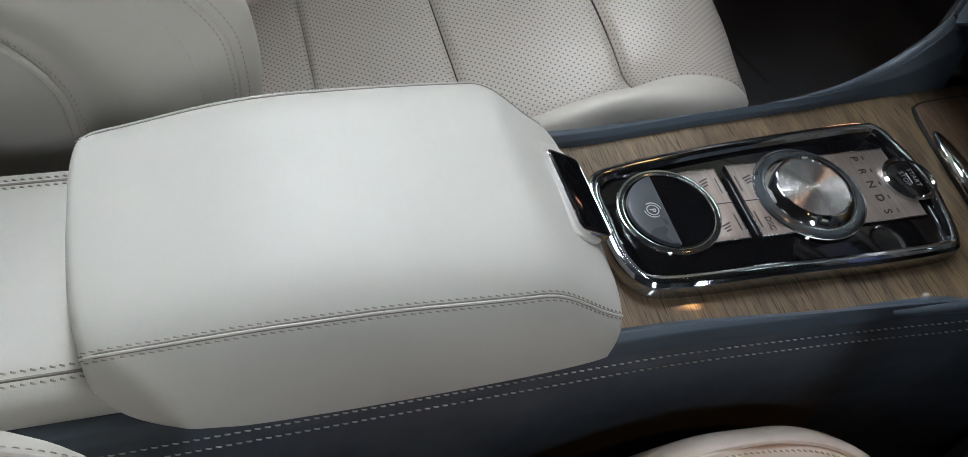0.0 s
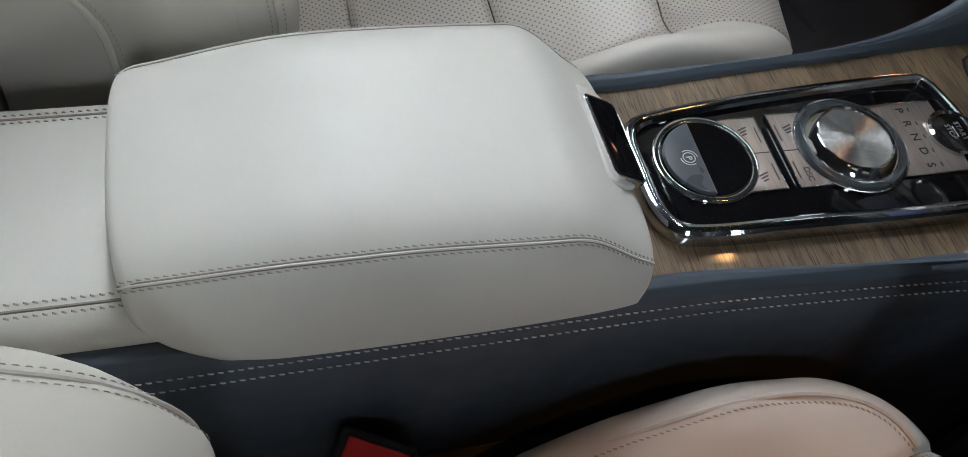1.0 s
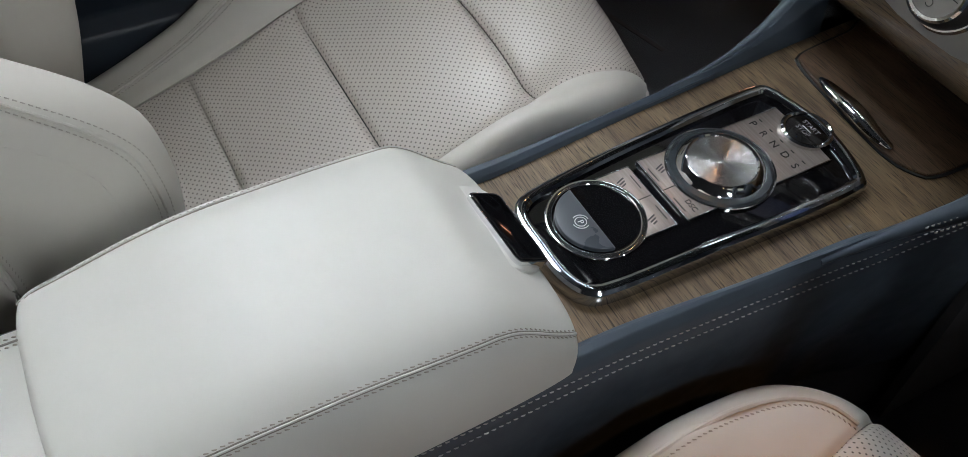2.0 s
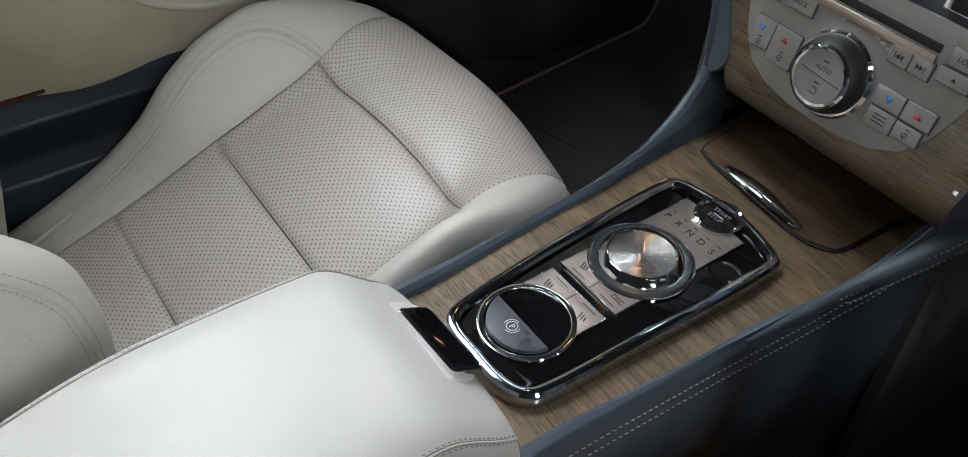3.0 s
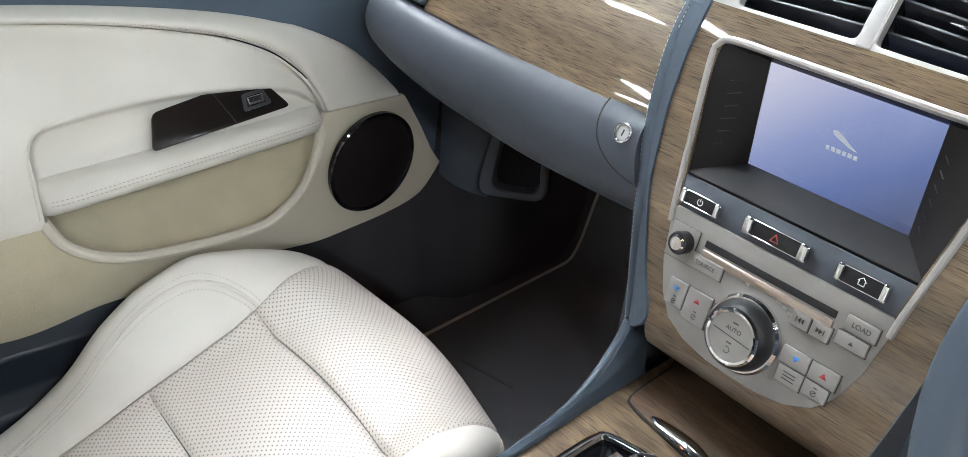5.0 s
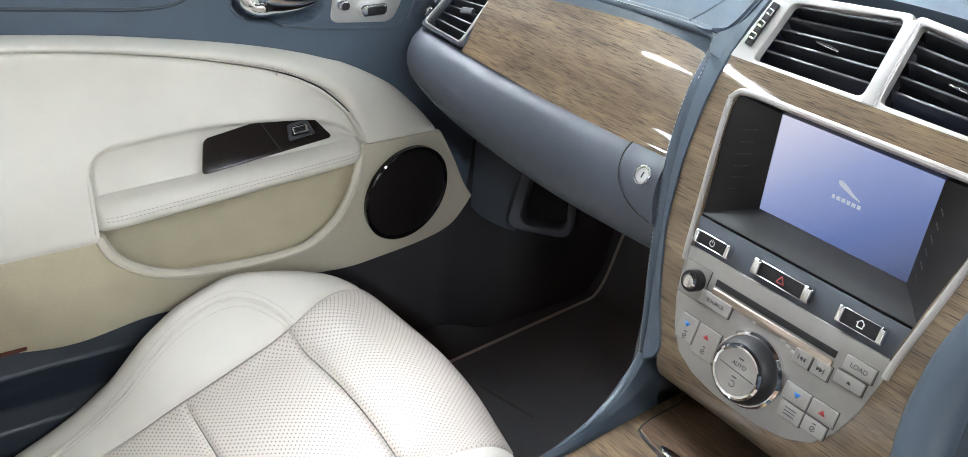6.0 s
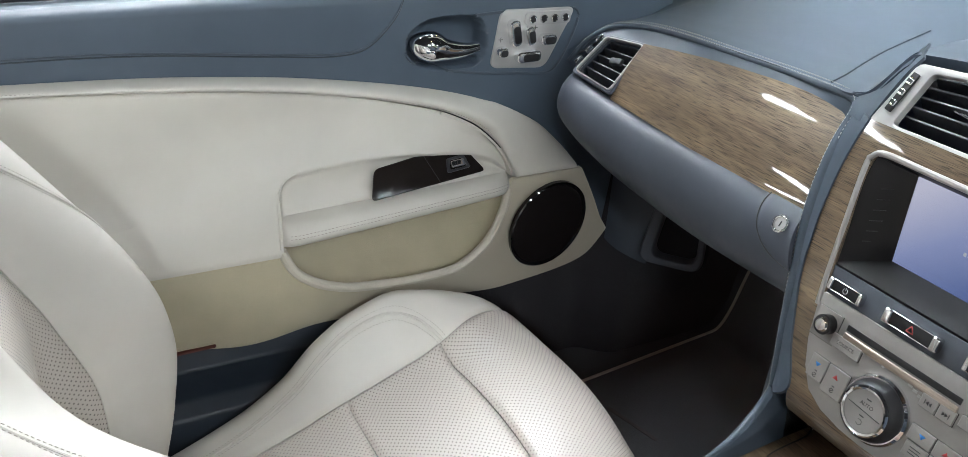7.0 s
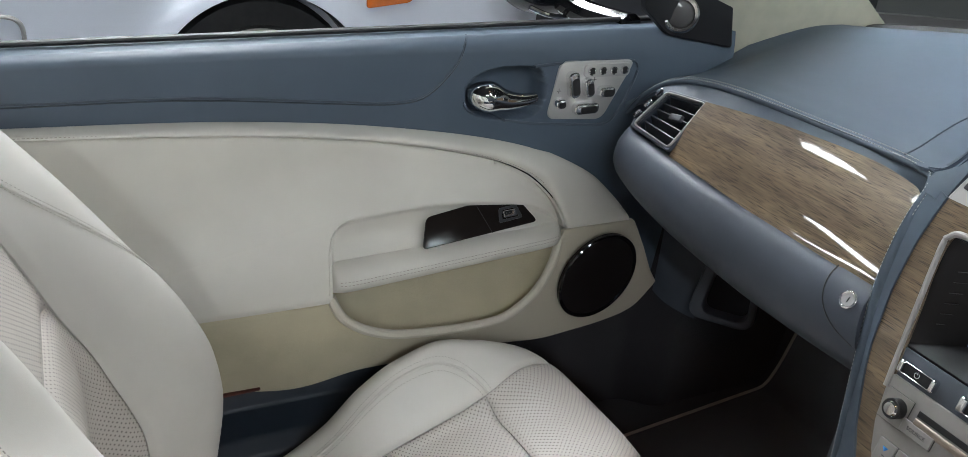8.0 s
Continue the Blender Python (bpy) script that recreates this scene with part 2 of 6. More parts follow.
def leather(name, color, rough=0.5, grain=0.35, perforated=False, vary=0.06, rvary=0.07):
    mat, nodes, links, b = base_material(name, color, rough, spec=0.4)
    big = noise_node(nodes, links, 7, 5)
    col = ramp(nodes, links, big.outputs[0], [(0.3, tone(color, 1 - vary)), (0.7, tone(color, 1 + vary))])
    tc = nodes.new("ShaderNodeTexCoord")
    vor = nodes.new("ShaderNodeTexVoronoi")
    vor.feature = "DISTANCE_TO_EDGE"
    vor.inputs["Scale"].default_value = 620
    links.new(tc.outputs["Object"], vor.inputs["Vector"])
    cut = nodes.new("ShaderNodeMath")
    cut.operation, cut.inputs[1].default_value = "MINIMUM", 0.18
    links.new(vor.outputs["Distance"], cut.inputs[0])
    wrinkle = noise_node(nodes, links, 60, 3)
    add = nodes.new("ShaderNodeMath")
    add.operation = "MULTIPLY_ADD"
    add.inputs[1].default_value = 0.5
    links.new(wrinkle.outputs[0], add.inputs[0])
    links.new(cut.outputs[0], add.inputs[2])
    height = add.outputs[0]
    colour = col.outputs[0]
    if perforated:
        cells = []
        for shift in (0.0, 0.5):
            mp = nodes.new("ShaderNodeMapping")
            mp.inputs["Scale"].default_value = (140, 140, 0)
            mp.inputs["Location"].default_value = (shift, shift, 0)
            links.new(tc.outputs["UV"], mp.inputs[0])
            fr = nodes.new("ShaderNodeVectorMath")
            fr.operation = "FRACTION"
            links.new(mp.outputs[0], fr.inputs[0])
            sb = nodes.new("ShaderNodeVectorMath")
            sb.operation = "SUBTRACT"
            sb.inputs[1].default_value = (0.5, 0.5, 0)
            links.new(fr.outputs[0], sb.inputs[0])
            ln = nodes.new("ShaderNodeVectorMath")
            ln.operation = "LENGTH"
            links.new(sb.outputs[0], ln.inputs[0])
            cells.append(ln.outputs["Value"])
        mn = nodes.new("ShaderNodeMath")
        mn.operation = "MINIMUM"
        links.new(cells[0], mn.inputs[0])
        links.new(cells[1], mn.inputs[1])
        hole = ramp(nodes, links, mn.outputs[0], [(0.090, (0, 0, 0)), (0.150, (1, 1, 1))])
        mix = nodes.new("ShaderNodeMix")
        mix.data_type = "RGBA"
        links.new(hole.outputs[0], mix.inputs[0])
        mix.inputs[6].default_value = (*tone(color, 0.16), 1)
        links.new(colour, mix.inputs[7])
        colour = mix.outputs[2]
    links.new(colour, b.inputs["Base Color"])
    rr = ramp(nodes, links, wrinkle.outputs[0], [(0.3, (rough - rvary,) * 3), (0.7, (rough + rvary,) * 3)])
    links.new(rr.outputs[0], b.inputs["Roughness"])
    bump_to(nodes, links, b, height, grain, 0.0006)
    return mat


def wood_veneer(name, light, mid, dark, stretch=(1.0, 0.042, 1.0), fine=1050):
    """Open-pored oak under clear lacquer, grain along y."""
    mat, nodes, links, b = base_material(name, mid, 0.45, coat=0.9, coat_rough=0.04)
    streak = noise_node(nodes, links, fine, 5, stretch)
    streak.inputs["Distortion"].default_value = 0.8
    band = noise_node(nodes, links, 75, 6, (1.0, 0.14, 1.0))
    cloud = noise_node(nodes, links, 9, 2)
    c1 = ramp(nodes, links, band.outputs[0], [(0.22, dark), (0.5, mid), (0.78, light)])
    c2 = ramp(nodes, links, streak.outputs[0], [(0.34, (0.20, 0.18, 0.16)), (0.46, (0.88, 0.87, 0.86)), (0.70, (1.28, 1.26, 1.20))])
    c3 = ramp(nodes, links, cloud.outputs[0], [(0.3, (0.8, 0.8, 0.82)), (0.7, (1.12, 1.1, 1.05))])
    colour = c1.outputs[0]
    for other in (c2, c3):
        mix = nodes.new("ShaderNodeMix")
        mix.data_type, mix.blend_type = "RGBA", "MULTIPLY"
        mix.inputs[0].default_value = 1.0
        links.new(colour, mix.inputs[6])
        links.new(other.outputs[0], mix.inputs[7])
        colour = mix.outputs[2]
    links.new(colour, b.inputs["Base Color"])
    bump_to(nodes, links, b, streak.outputs[0], 0.12, 0.0003)
    return mat


def plain(name, color, rough, metal=0.0, coat=0.0, vary=0.08, scale=30, bump=0.0, fine=900, spec=0.5):
    mat, nodes, links, b = base_material(name, color, rough, metal, coat, spec=spec)
    nz = noise_node(nodes, links, scale, 5)
    c = ramp(nodes, links, nz.outputs[0], [(0.3, tone(color, 1 - vary)), (0.7, tone(color, 1 + vary))])
    links.new(c.outputs[0], b.inputs["Base Color"])
    r = ramp(nodes, links, nz.outputs[0], [(0.3, (max(rough * 0.85, 0.0),) * 3), (0.7, (min(rough * 1.15, 1),) * 3)])
    links.new(r.outputs[0], b.inputs["Roughness"])
    if bump:
        f = noise_node(nodes, links, fine, 2)
        bump_to(nodes, links, b, f.outputs[0], bump, 0.0006)
    return mat


def glowing(name, color, strength):
    mat, nodes, links, b = base_material(name, (0.02, 0.02, 0.02), 0.3)
    b.inputs["Emission Color"].default_value = (*color, 1)
    b.inputs["Emission Strength"].default_value = strength
    return mat


def brushed(name, color, rough, stretch, scale=600, metal=1.0):
    mat, nodes, links, b = base_material(name, color, rough, metal)
    nz = noise_node(nodes, links, scale, 2, stretch)
    c = ramp(nodes, links, nz.outputs[0], [(0.3, tone(color, 0.85)), (0.7, tone(color, 1.1))])
    links.new(c.outputs[0], b.inputs["Base Color"])
    bump_to(nodes, links, b, nz.outputs[0], 0.15, 0.0002)
    return mat


def carpet(name, color, scale=900, strength=0.9, vary=0.35):
    mat, nodes, links, b = base_material(name, color, 0.95, spec=0.1)
    b.inputs["Sheen Weight"].default_value = 0.25
    f = noise_node(nodes, links, scale, 3)
    g = noise_node(nodes, links, 22, 4)
    c = ramp(nodes, links, f.outputs[0], [(0.3, tone(color, 1 - vary)), (0.7, tone(color, 1 + vary))])
    c2 = ramp(nodes, links, g.outputs[0], [(0.3, (0.94, 0.94, 0.93)), (0.7, (1.05, 1.05, 1.04))])
    mix = nodes.new("ShaderNodeMix")
    mix.data_type, mix.blend_type = "RGBA", "MULTIPLY"
    mix.inputs[0].default_value = 1.0
    links.new(c.outputs[0], mix.inputs[6])
    links.new(c2.outputs[0], mix.inputs[7])
    links.new(mix.outputs[2], b.inputs["Base Color"])
    bump_to(nodes, links, b, f.outputs[0], strength, 0.0015)
    return mat


CREAM = leather("cream_leather", (0.645, 0.636, 0.596), 0.41, 0.14, rvary=0.04)
CREAM_PERF = leather("perforated_cream_leather", (0.530, 0.486, 0.440), 0.36, 0.16, perforated=True)
CREAM_SEAT = leather("cream_seat_leather", (0.635, 0.607, 0.556), 0.43, 0.14, rvary=0.04)
BEIGE = leather("beige_rim_leather", (0.56, 0.525, 0.440), 0.5, 0.15)
PLATE_SILVER = plain("satin_plate", (0.56, 0.55, 0.53), 0.38, 0.6, vary=0.04, bump=0.06)
# chrome with the reflection of dark surroundings put into its base colour
CHROME_DARK_REFLECT = plain("chrome_dark_reflection", (0.46, 0.48, 0.51), 0.07, 1.0, vary=0.03)
CREAM_DOOR = leather("cream_door_leather", (0.615, 0.588, 0.530), 0.5, 0.15)
BLUE = leather("blue_grey_leather", (0.063, 0.082, 0.107), 0.46, 0.12)
# pad and upper door: stronger light put into a brighter copy of BLUE
BLUE_PAD_LIT = leather("blue_grey_leather_lit_dash", (0.074, 0.099, 0.132), 0.5, 0.02, vary=0.02, rvary=0.008)
BLUE_UPPER_LIT = leather("blue_grey_leather_lit_upper", (0.076, 0.101, 0.133), 0.46, 0.12)
SLATE_ROLL = leather("slate_dash_leather", (0.060, 0.069, 0.089), 0.46, 0.10)
BLUE_PLASTIC = plain("blue_grey_trim", (0.075, 0.085, 0.105), 0.5, bump=0.15)
OAK = wood_veneer("oak_veneer", (0.262, 0.186, 0.112), (0.172, 0.119, 0.070), (0.090, 0.060, 0.036))
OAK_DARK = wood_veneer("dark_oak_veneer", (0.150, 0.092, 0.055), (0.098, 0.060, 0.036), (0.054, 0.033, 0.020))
CHROME = plain("chrome", (0.78, 0.79, 0.80), 0.06, 1.0, vary=0.03)
BRIGHT = plain("bright_satin_chrome", (0.85, 0.85, 0.86), 0.2, 1.0, vary=0.03)
RIM_SILVER = plain("warm_silver_rim", (0.42, 0.40, 0.38), 0.42, 0.35, vary=0.04)
VENT_SILVER = plain("vent_silver", (0.50, 0.49, 0.475), 0.36, 0.45, vary=0.04, bump=0.05)
SATIN = plain("satin_silver", (0.46, 0.45, 0.435), 0.4, 0.7, vary=0.05, bump=0.1)
GLOSS_BLACK = plain("gloss_black", (0.005, 0.005, 0.006), 0.06, coat=0.3)
BLACK = plain("black_plastic", (0.012, 0.012, 0.014), 0.45, bump=0.15)
MATT_BLACK = plain("matt_black_plastic", (0.022, 0.025, 0.031), 0.9, spec=0.15)
DARK_BROWN = plain("dark_brown_plastic", (0.010, 0.0085, 0.009), 0.42, bump=0.08, spec=0.3)
DARK_GREY = plain("dark_grey_plastic", (0.03, 0.032, 0.038), 0.42, bump=0.1)
# silver tinted warm: the orange-brown reflection is painted into the base colour
SILVER_WARM_REFLECT = brushed("brushed_silver_warm_reflection", (0.42, 0.365, 0.338), 0.34, (1.0, 0.03, 1.0), metal=0.7)
PANEL_GREY = plain("warm_grey_panel", (0.335, 0.318, 0.300), 0.38, 0.25, bump=0.08)
BUTTON_GREY = plain("warm_grey_button", (0.345, 0.328, 0.310), 0.4, 0.2, bump=0.08)
INK = plain("dark_print", (0.065, 0.062, 0.062), 0.6)
BLACK_INK = plain("black_print", (0.012, 0.012, 0.013), 0.6)
DIM_INK = plain("dim_print", (0.26, 0.26, 0.27), 0.6)
WHITE_INK = plain("pale_print", (0.7, 0.7, 0.72), 0.6)
RED_INK = plain("red_print", (0.5, 0.05, 0.05), 0.5)
BLUE_INK = plain("blue_print", (0.05, 0.28, 0.75), 0.5)
THREAD = plain("pale_thread", (0.45, 0.44, 0.42), 0.8)
THREAD_BRIGHT = plain("bright_thread", (0.66, 0.66, 0.66), 0.75)
# darker leather tone that stands for shade in the seam creases
GROOVE_SHADE = plain("seam_groove_shade", (0.26, 0.24, 0.21), 0.8)
THREAD_DARK = plain("taupe_thread", (0.37, 0.34, 0.295), 0.8)
THREAD_SEAT = plain("cream_thread", (0.47, 0.44, 0.39), 0.8)
CARPET = carpet("black_carpet", (0.070, 0.074, 0.084))
MAT_PILE = carpet("charcoal_mat", (0.115, 0.122, 0.136))
OLIVE = carpet("olive_beige_carpet", (0.46, 0.415, 0.300), 1100, 0.5, 0.13)
PIPING = plain("beige_piping", (0.58, 0.54, 0.48), 0.7)
NAVY = plain("navy_plastic", (0.022, 0.031, 0.044), 0.45, bump=0.1)
def door_carpet():
    """Worn olive carpet that turns to beige cloth towards the speaker."""
    mat = carpet("olive_beige_door_cloth", (0.46, 0.415, 0.300), 1100, 0.5, 0.13)
    nodes, links = mat.node_tree.nodes, mat.node_tree.links
    b = nodes["Principled BSDF"]
    old = b.inputs["Base Color"].links[0].from_socket
    tc = nodes.new("ShaderNodeTexCoord")
    sep = nodes.new("ShaderNodeSeparateXYZ")
    links.new(tc.outputs["Object"], sep.inputs[0])
    nz = noise_node(nodes, links, 14, 4)
    ad = nodes.new("ShaderNodeMath")
    ad.operation = "MULTIPLY_ADD"
    ad.inputs[1].default_value = 0.25
    links.new(nz.outputs[0], ad.inputs[0])
    links.new(sep.outputs[0], ad.inputs[2])
    fac = ramp(nodes, links, ad.outputs[0], [(0.20, (0, 0, 0)), (0.42, (1, 1, 1))])
    mix = nodes.new("ShaderNodeMix")
    mix.data_type = "RGBA"
    links.new(fac.outputs[0], mix.inputs[0])
    links.new(old, mix.inputs[6])
    mix.inputs[7].default_value = (0.52, 0.475, 0.375, 1)
    links.new(mix.outputs[2], b.inputs["Base Color"])
    return mat


OLIVE_DOOR = door_carpet()
RED = plain("red_plastic", (0.55, 0.03, 0.025), 0.35)
GRILLE = plain("black_speaker_grille", (0.010, 0.008, 0.008), 0.35, coat=0.3, bump=0.3, fine=1500)
# ---- garage and cabin shell ----
CEIL = plain("dark_ceiling", (0.05, 0.05, 0.055), 0.9, vary=0.1, scale=2)
CONCRETE = plain("garage_floor", (0.22, 0.22, 0.22), 0.35, vary=0.2, scale=3)
WALL_DARK = plain("dark_wall", (0.10, 0.10, 0.105), 0.8, vary=0.1, scale=2)
WALL = plain("grey_wall", (0.50, 0.49, 0.48), 0.8, vary=0.05, scale=2)
MID = 0.45          # the car's middle line
FLOOR_Z = 0.22


def flip_y(P):
    """The same surface on the other side of the car's middle line."""
    return lambda s, t: (lambda p: (p[0], 2 * MID - p[1], p[2]))(P(s, t))


def slab(name, x0, x1, y0, y1, z0, z1, mat, label, category):
    bm = bmesh.new()
    bmesh.ops.create_cube(bm, size=1, matrix=Matrix.Translation(((x0 + x1) / 2, (y0 + y1) / 2, (z0 + z1) / 2)) @ Matrix.Diagonal((x1 - x0, y1 - y0, z1 - z0, 1)))
    return tagged(part(name, bm, mat, None, "", False), label, category, kind="structure")


slab("ground", -9, 9, -7, 9, -0.1, 0.0, CONCRETE, "smooth grey garage floor under the cars", "floor")
slab("ceiling", -9, 9, -7, 9, 3.4, 3.5, CEIL, "dark painted garage ceiling above the cars", "ceiling")
slab("wall_north", -9, 9, 9, 9.2, 0, 3.4, WALL, "plain grey garage wall behind the parked car", "wall")
slab("wall_south", -9, 9, -7.2, -7, 0, 3.4, WALL_DARK, "dark painted garage wall on the driver's side", "wall")
slab("wall_east", 9, 9.2, -7, 9, 0, 3.4, WALL, "plain grey garage wall ahead of the car", "wall")
slab("wall_west", -9.2, -9, -7, 9, 0, 3.4, WALL, "plain grey garage wall behind the car", "wall")

LAMP_GLOW = glowing("lamp_tube", (0.890, 0.950, 1.0), 48.0)
LAMP_BODY = plain("white_lamp_housing", (0.75, 0.75, 0.75), 0.5)


def strip_lamp(x, y, length=2.4, width=0.16, run=(0, 1, 0), across=(-1, 0, 0)):
    lamp = thing("ceiling_lamp", (x, y, 3.3), "white fluorescent strip lamp fixed to the garage ceiling", "lamp", "ceiling strip lamps")
    block("housing", (length, width + 0.06, 0.06), axes((x, y, 3.335), run, across), LAMP_BODY, lamp)
    block("diffuser", (length - 0.06, width, 0.03), axes((x, y, 3.305), run, across), LAMP_GLOW, lamp, "glowing white diffuser")
    return lamp


# rows of lamps across the garage, slim tubes and wide battens
for lx, ly, llen, lwide in ((0.2, 2.50, 1.5, 0.36), (0.2, 4.25, 1.7, 0.36), (-1.1, 2.30, 1.9, 0.055), (0.9, 1.5, 0.9, 0.06), (2.8, 2.9, 1.0, 0.06),
                            (-0.1, -3.4, 1.4, 0.34), (-2.4, -5.0, 2.4, 0.36), (2.7, -5.0, 1.6, 0.30)):
    strip_lamp(lx, ly, llen, lwide)
strip_lamp(-5.7, 5.2, 1.5, 0.22, (1, 0, 0), (0, 1, 0))

SPOT_GLOW = glowing("warm_bulb", (1.0, 0.46, 0.16), 60.0)
for lx, ly in ((3.15, 1.62), (1.78, 1.75), (-0.1, -1.0)):
    spot = thing("ceiling_spot", (lx, ly, 3.3), "small warm halogen spot lamp on the garage ceiling", "lamp", "warm ceiling spots")
    sp_m = axes((lx, ly, 3.25), (1, 0, 0), (0, 1, 0))
    lathe("spot_body", [(0.06, 0.0), (0.06, 0.15), (0.0, 0.15)], sp_m, LAMP_BODY, spot, n=24)
    lathe("spot_bulb", [(0.0, -0.01), (0.034, -0.006), (0.034, 0.004)], sp_m, SPOT_GLOW, spot, "glowing warm bulb", n=24)

beam_data = bpy.data.lights.new("halogen_beam", "SPOT")
beam_data.energy, beam_data.color, beam_data.spot_size, beam_data.spot_blend, beam_data.shadow_soft_size = 100, (1.0, 0.36, 0.06), radians(11), 0.6, 0.05
new("halogen_beam", beam_data).matrix_world = look((-0.1, -1.0, 3.20), (0.14, 0.06, 0.45))

# rear of the open cabin
LINING = plain("pale_rear_lining", (0.50, 0.48, 0.43), 0.9, bump=0.3)


def P_rearwall(s, t):
    return (-1.12, -0.26 + 1.42 * s, 0.22 + 0.66 * t)


tagged(sheet("rear_bulkhead", P_rearwall, 6, 6, LINING, thick=0.03), "pale trimmed rear wall of the cabin", "wall", kind="structure")
for yy in (-0.25, 1.15):
    tagged(sheet("rear_quarter_near" if yy < 0 else "rear_quarter_far", lambda s, t, yy=yy: (-1.12 + 0.30 * s, yy + (0.10 if yy < 0 else -0.10) * max(0.0, t - 0.6), 0.22 + 0.66 * t), 6, 10, LINING, thick=0.03), "pale trimmed rear quarter panel of the cabin", "wall", kind="structure")

# cabin floor, toe board, tunnel carpet
def P_floor(s, t):
    x = -1.0 + 2.05 * s
    z = FLOOR_Z + 0.42 * sstep(0.86, 1.10, x)
    return (x - 0.10 * sstep(0.90, 1.05, x), -0.27 + 1.44 * t, z)


tagged(sheet("cabin_floor", P_floor, 60, 10, CARPET, thick=0.02), "black carpeted cabin floor rising to the toe board", "floor", kind="structure")


def P_sill(s, t):
    prof = [(1.055, 0.225), (1.058, 0.30), (1.064, 0.33), (1.085, 0.345), (1.12, 0.348), (1.14, 0.352), (1.152, 0.385), (1.19, 0.392)]
    k = t * (len(prof) - 1)
    i = min(int(k), len(prof) - 2)
    f = k - i
    return (-1.0 + 1.315 * s, prof[i][0] * (1 - f) + prof[i + 1][0] * f, prof[i][1] * (1 - f) + prof[i + 1][1] * f)


tagged(sheet("door_sill", P_sill, 30, 42, NAVY, thick=0.01), "dark navy plastic door sill with a stepped tread", "sill", kind="structure")
tagged(sheet("driver_sill", flip_y(P_sill), 30, 42, NAVY, thick=0.01, flip=True), "dark navy plastic sill on the driver's side", "sill", kind="structure")

# ---- centre console ----
console = thing("centre_console", (0.1, MID, FLOOR_Z), "blue-grey leather centre console topped with lacquered oak veneer", "console")
hi = curve1([(-0.4, 0.074), (0.08, 0.0745), (0.20, 0.0835), (0.32, 0.0925), (0.44, 0.1005), (0.49, 0.1025)])
ho = curve1([(-0.4, 0.096), (0.08, 0.0925), (0.20, 0.097), (0.33, 0.106), (0.39, 0.116), (0.44, 0.128)])
lift = curve1([(-0.4, 0.0), (0.30, 0.0), (0.36, 0.008), (0.40, 0.024), (0.44, 0.062)])


def P_flank(s, t):
    x = -0.62 + 1.06 * s
    a, b, u = hi(x), ho(x), lift(x)
    prof = [(a, 0.514), (a + 0.002, 0.5215), (a + 0.006, 0.5245 + 0.5 * u), (b - 0.006, 0.5235 + u), (b - 0.001, 0.517 + u), (b + 0.002, 0.505 + u),
            (b + 0.004, 0.47), (b + 0.003, 0.42), (b - 0.002, 0.36), (b - 0.004, 0.30)]
    k = t * (len(prof) - 1)
    i = min(int(k), len(prof) - 2)
    f = k - i
    return (x, MID + prof[i][0] * (1 - f) + prof[i + 1][0] * f, prof[i][1] * (1 - f) + prof[i + 1][1] * f)


sheet("side_panel", P_flank, 80, 54, BLUE, console, "smooth blue-grey leather flank with pale twin stitching", thick=0.006)
sheet("side_panel", flip_y(P_flank), 80, 54, BLUE, console, "smooth blue-grey leather flank with pale twin stitching", thick=0.006, flip=True)


def P_tunnel(s, t):
    x = -0.62 + 1.4 * s
    return (x, MID + min(ho(min(x, 0.44)), 0.115) - 0.004 + 0.015 * t, 0.31 - 0.09 * t)


sheet("tunnel_carpet", P_tunnel, 30, 6, CARPET, console, "black carpet along the tunnel", thick=0.01)
sheet("tunnel_carpet", flip_y(P_tunnel), 30, 6, CARPET, console, "black carpet along the tunnel", thick=0.01, flip=True)


def P_tunnelside(s, t):
    return (0.43 + 0.62 * s, MID + 0.122 + 0.012 * (1 - t), 0.22 + 0.46 * t)


sheet("tunnel_carpet", P_tunnelside, 12, 8, CARPET, console, "black carpet along the tunnel", thick=0.01)
sheet("tunnel_carpet", flip_y(P_tunnelside), 12, 8, CARPET, console, "black carpet along the tunnel", thick=0.01, flip=True)


def P_deck(s, t):
    x = 0.02 + 0.47 * s
    return (x, MID + (2 * t - 1) * (hi(x) + 0.0005), 0.517 + 0.001 * (1 - (2 * t - 1) ** 2))


sheet("wood_top", P_deck, 60, 20, OAK, console, "lacquered open-pored oak veneer", thick=0.008)
for sgn in (-1, 1):
    for row, (dy, dz) in enumerate(((0.0012, 0.5095), (0.0030, 0.5000))):
        pts = []
        for j in range(30):
            x = -0.6 + 1.02 * j / 29
            pts.append((x, MID + sgn * (ho(x) + dy), dz + lift(x)))
        stitches(pts, THREAD_BRIGHT, console, (0, sgn, 0.25), r=0.00042, length=0.0034, gap=0.0018, slant=0.2)

# storage lid at the front of the console
LID = [(0.385, 0.480), (0.379, 0.415), (0.386, 0.388), (0.400, 0.3775), (0.45, 0.375), (0.492, 0.375), (0.494, 0.45), (0.492, 0.541), (0.46, 0.5385), (0.405, 0.534), (0.392, 0.524)]
lid_loop = smooth_loop(LID, 72)
M_top = axes((0, 0, 0.5175), (1, 0, 0), (0, 1, 0))
prism("lid_joint", [(x, y) for x, y in shrink(ccw(lid_loop), -0.0022)], 0.0014, M_top, BLACK, console, "dark joint round the lid")
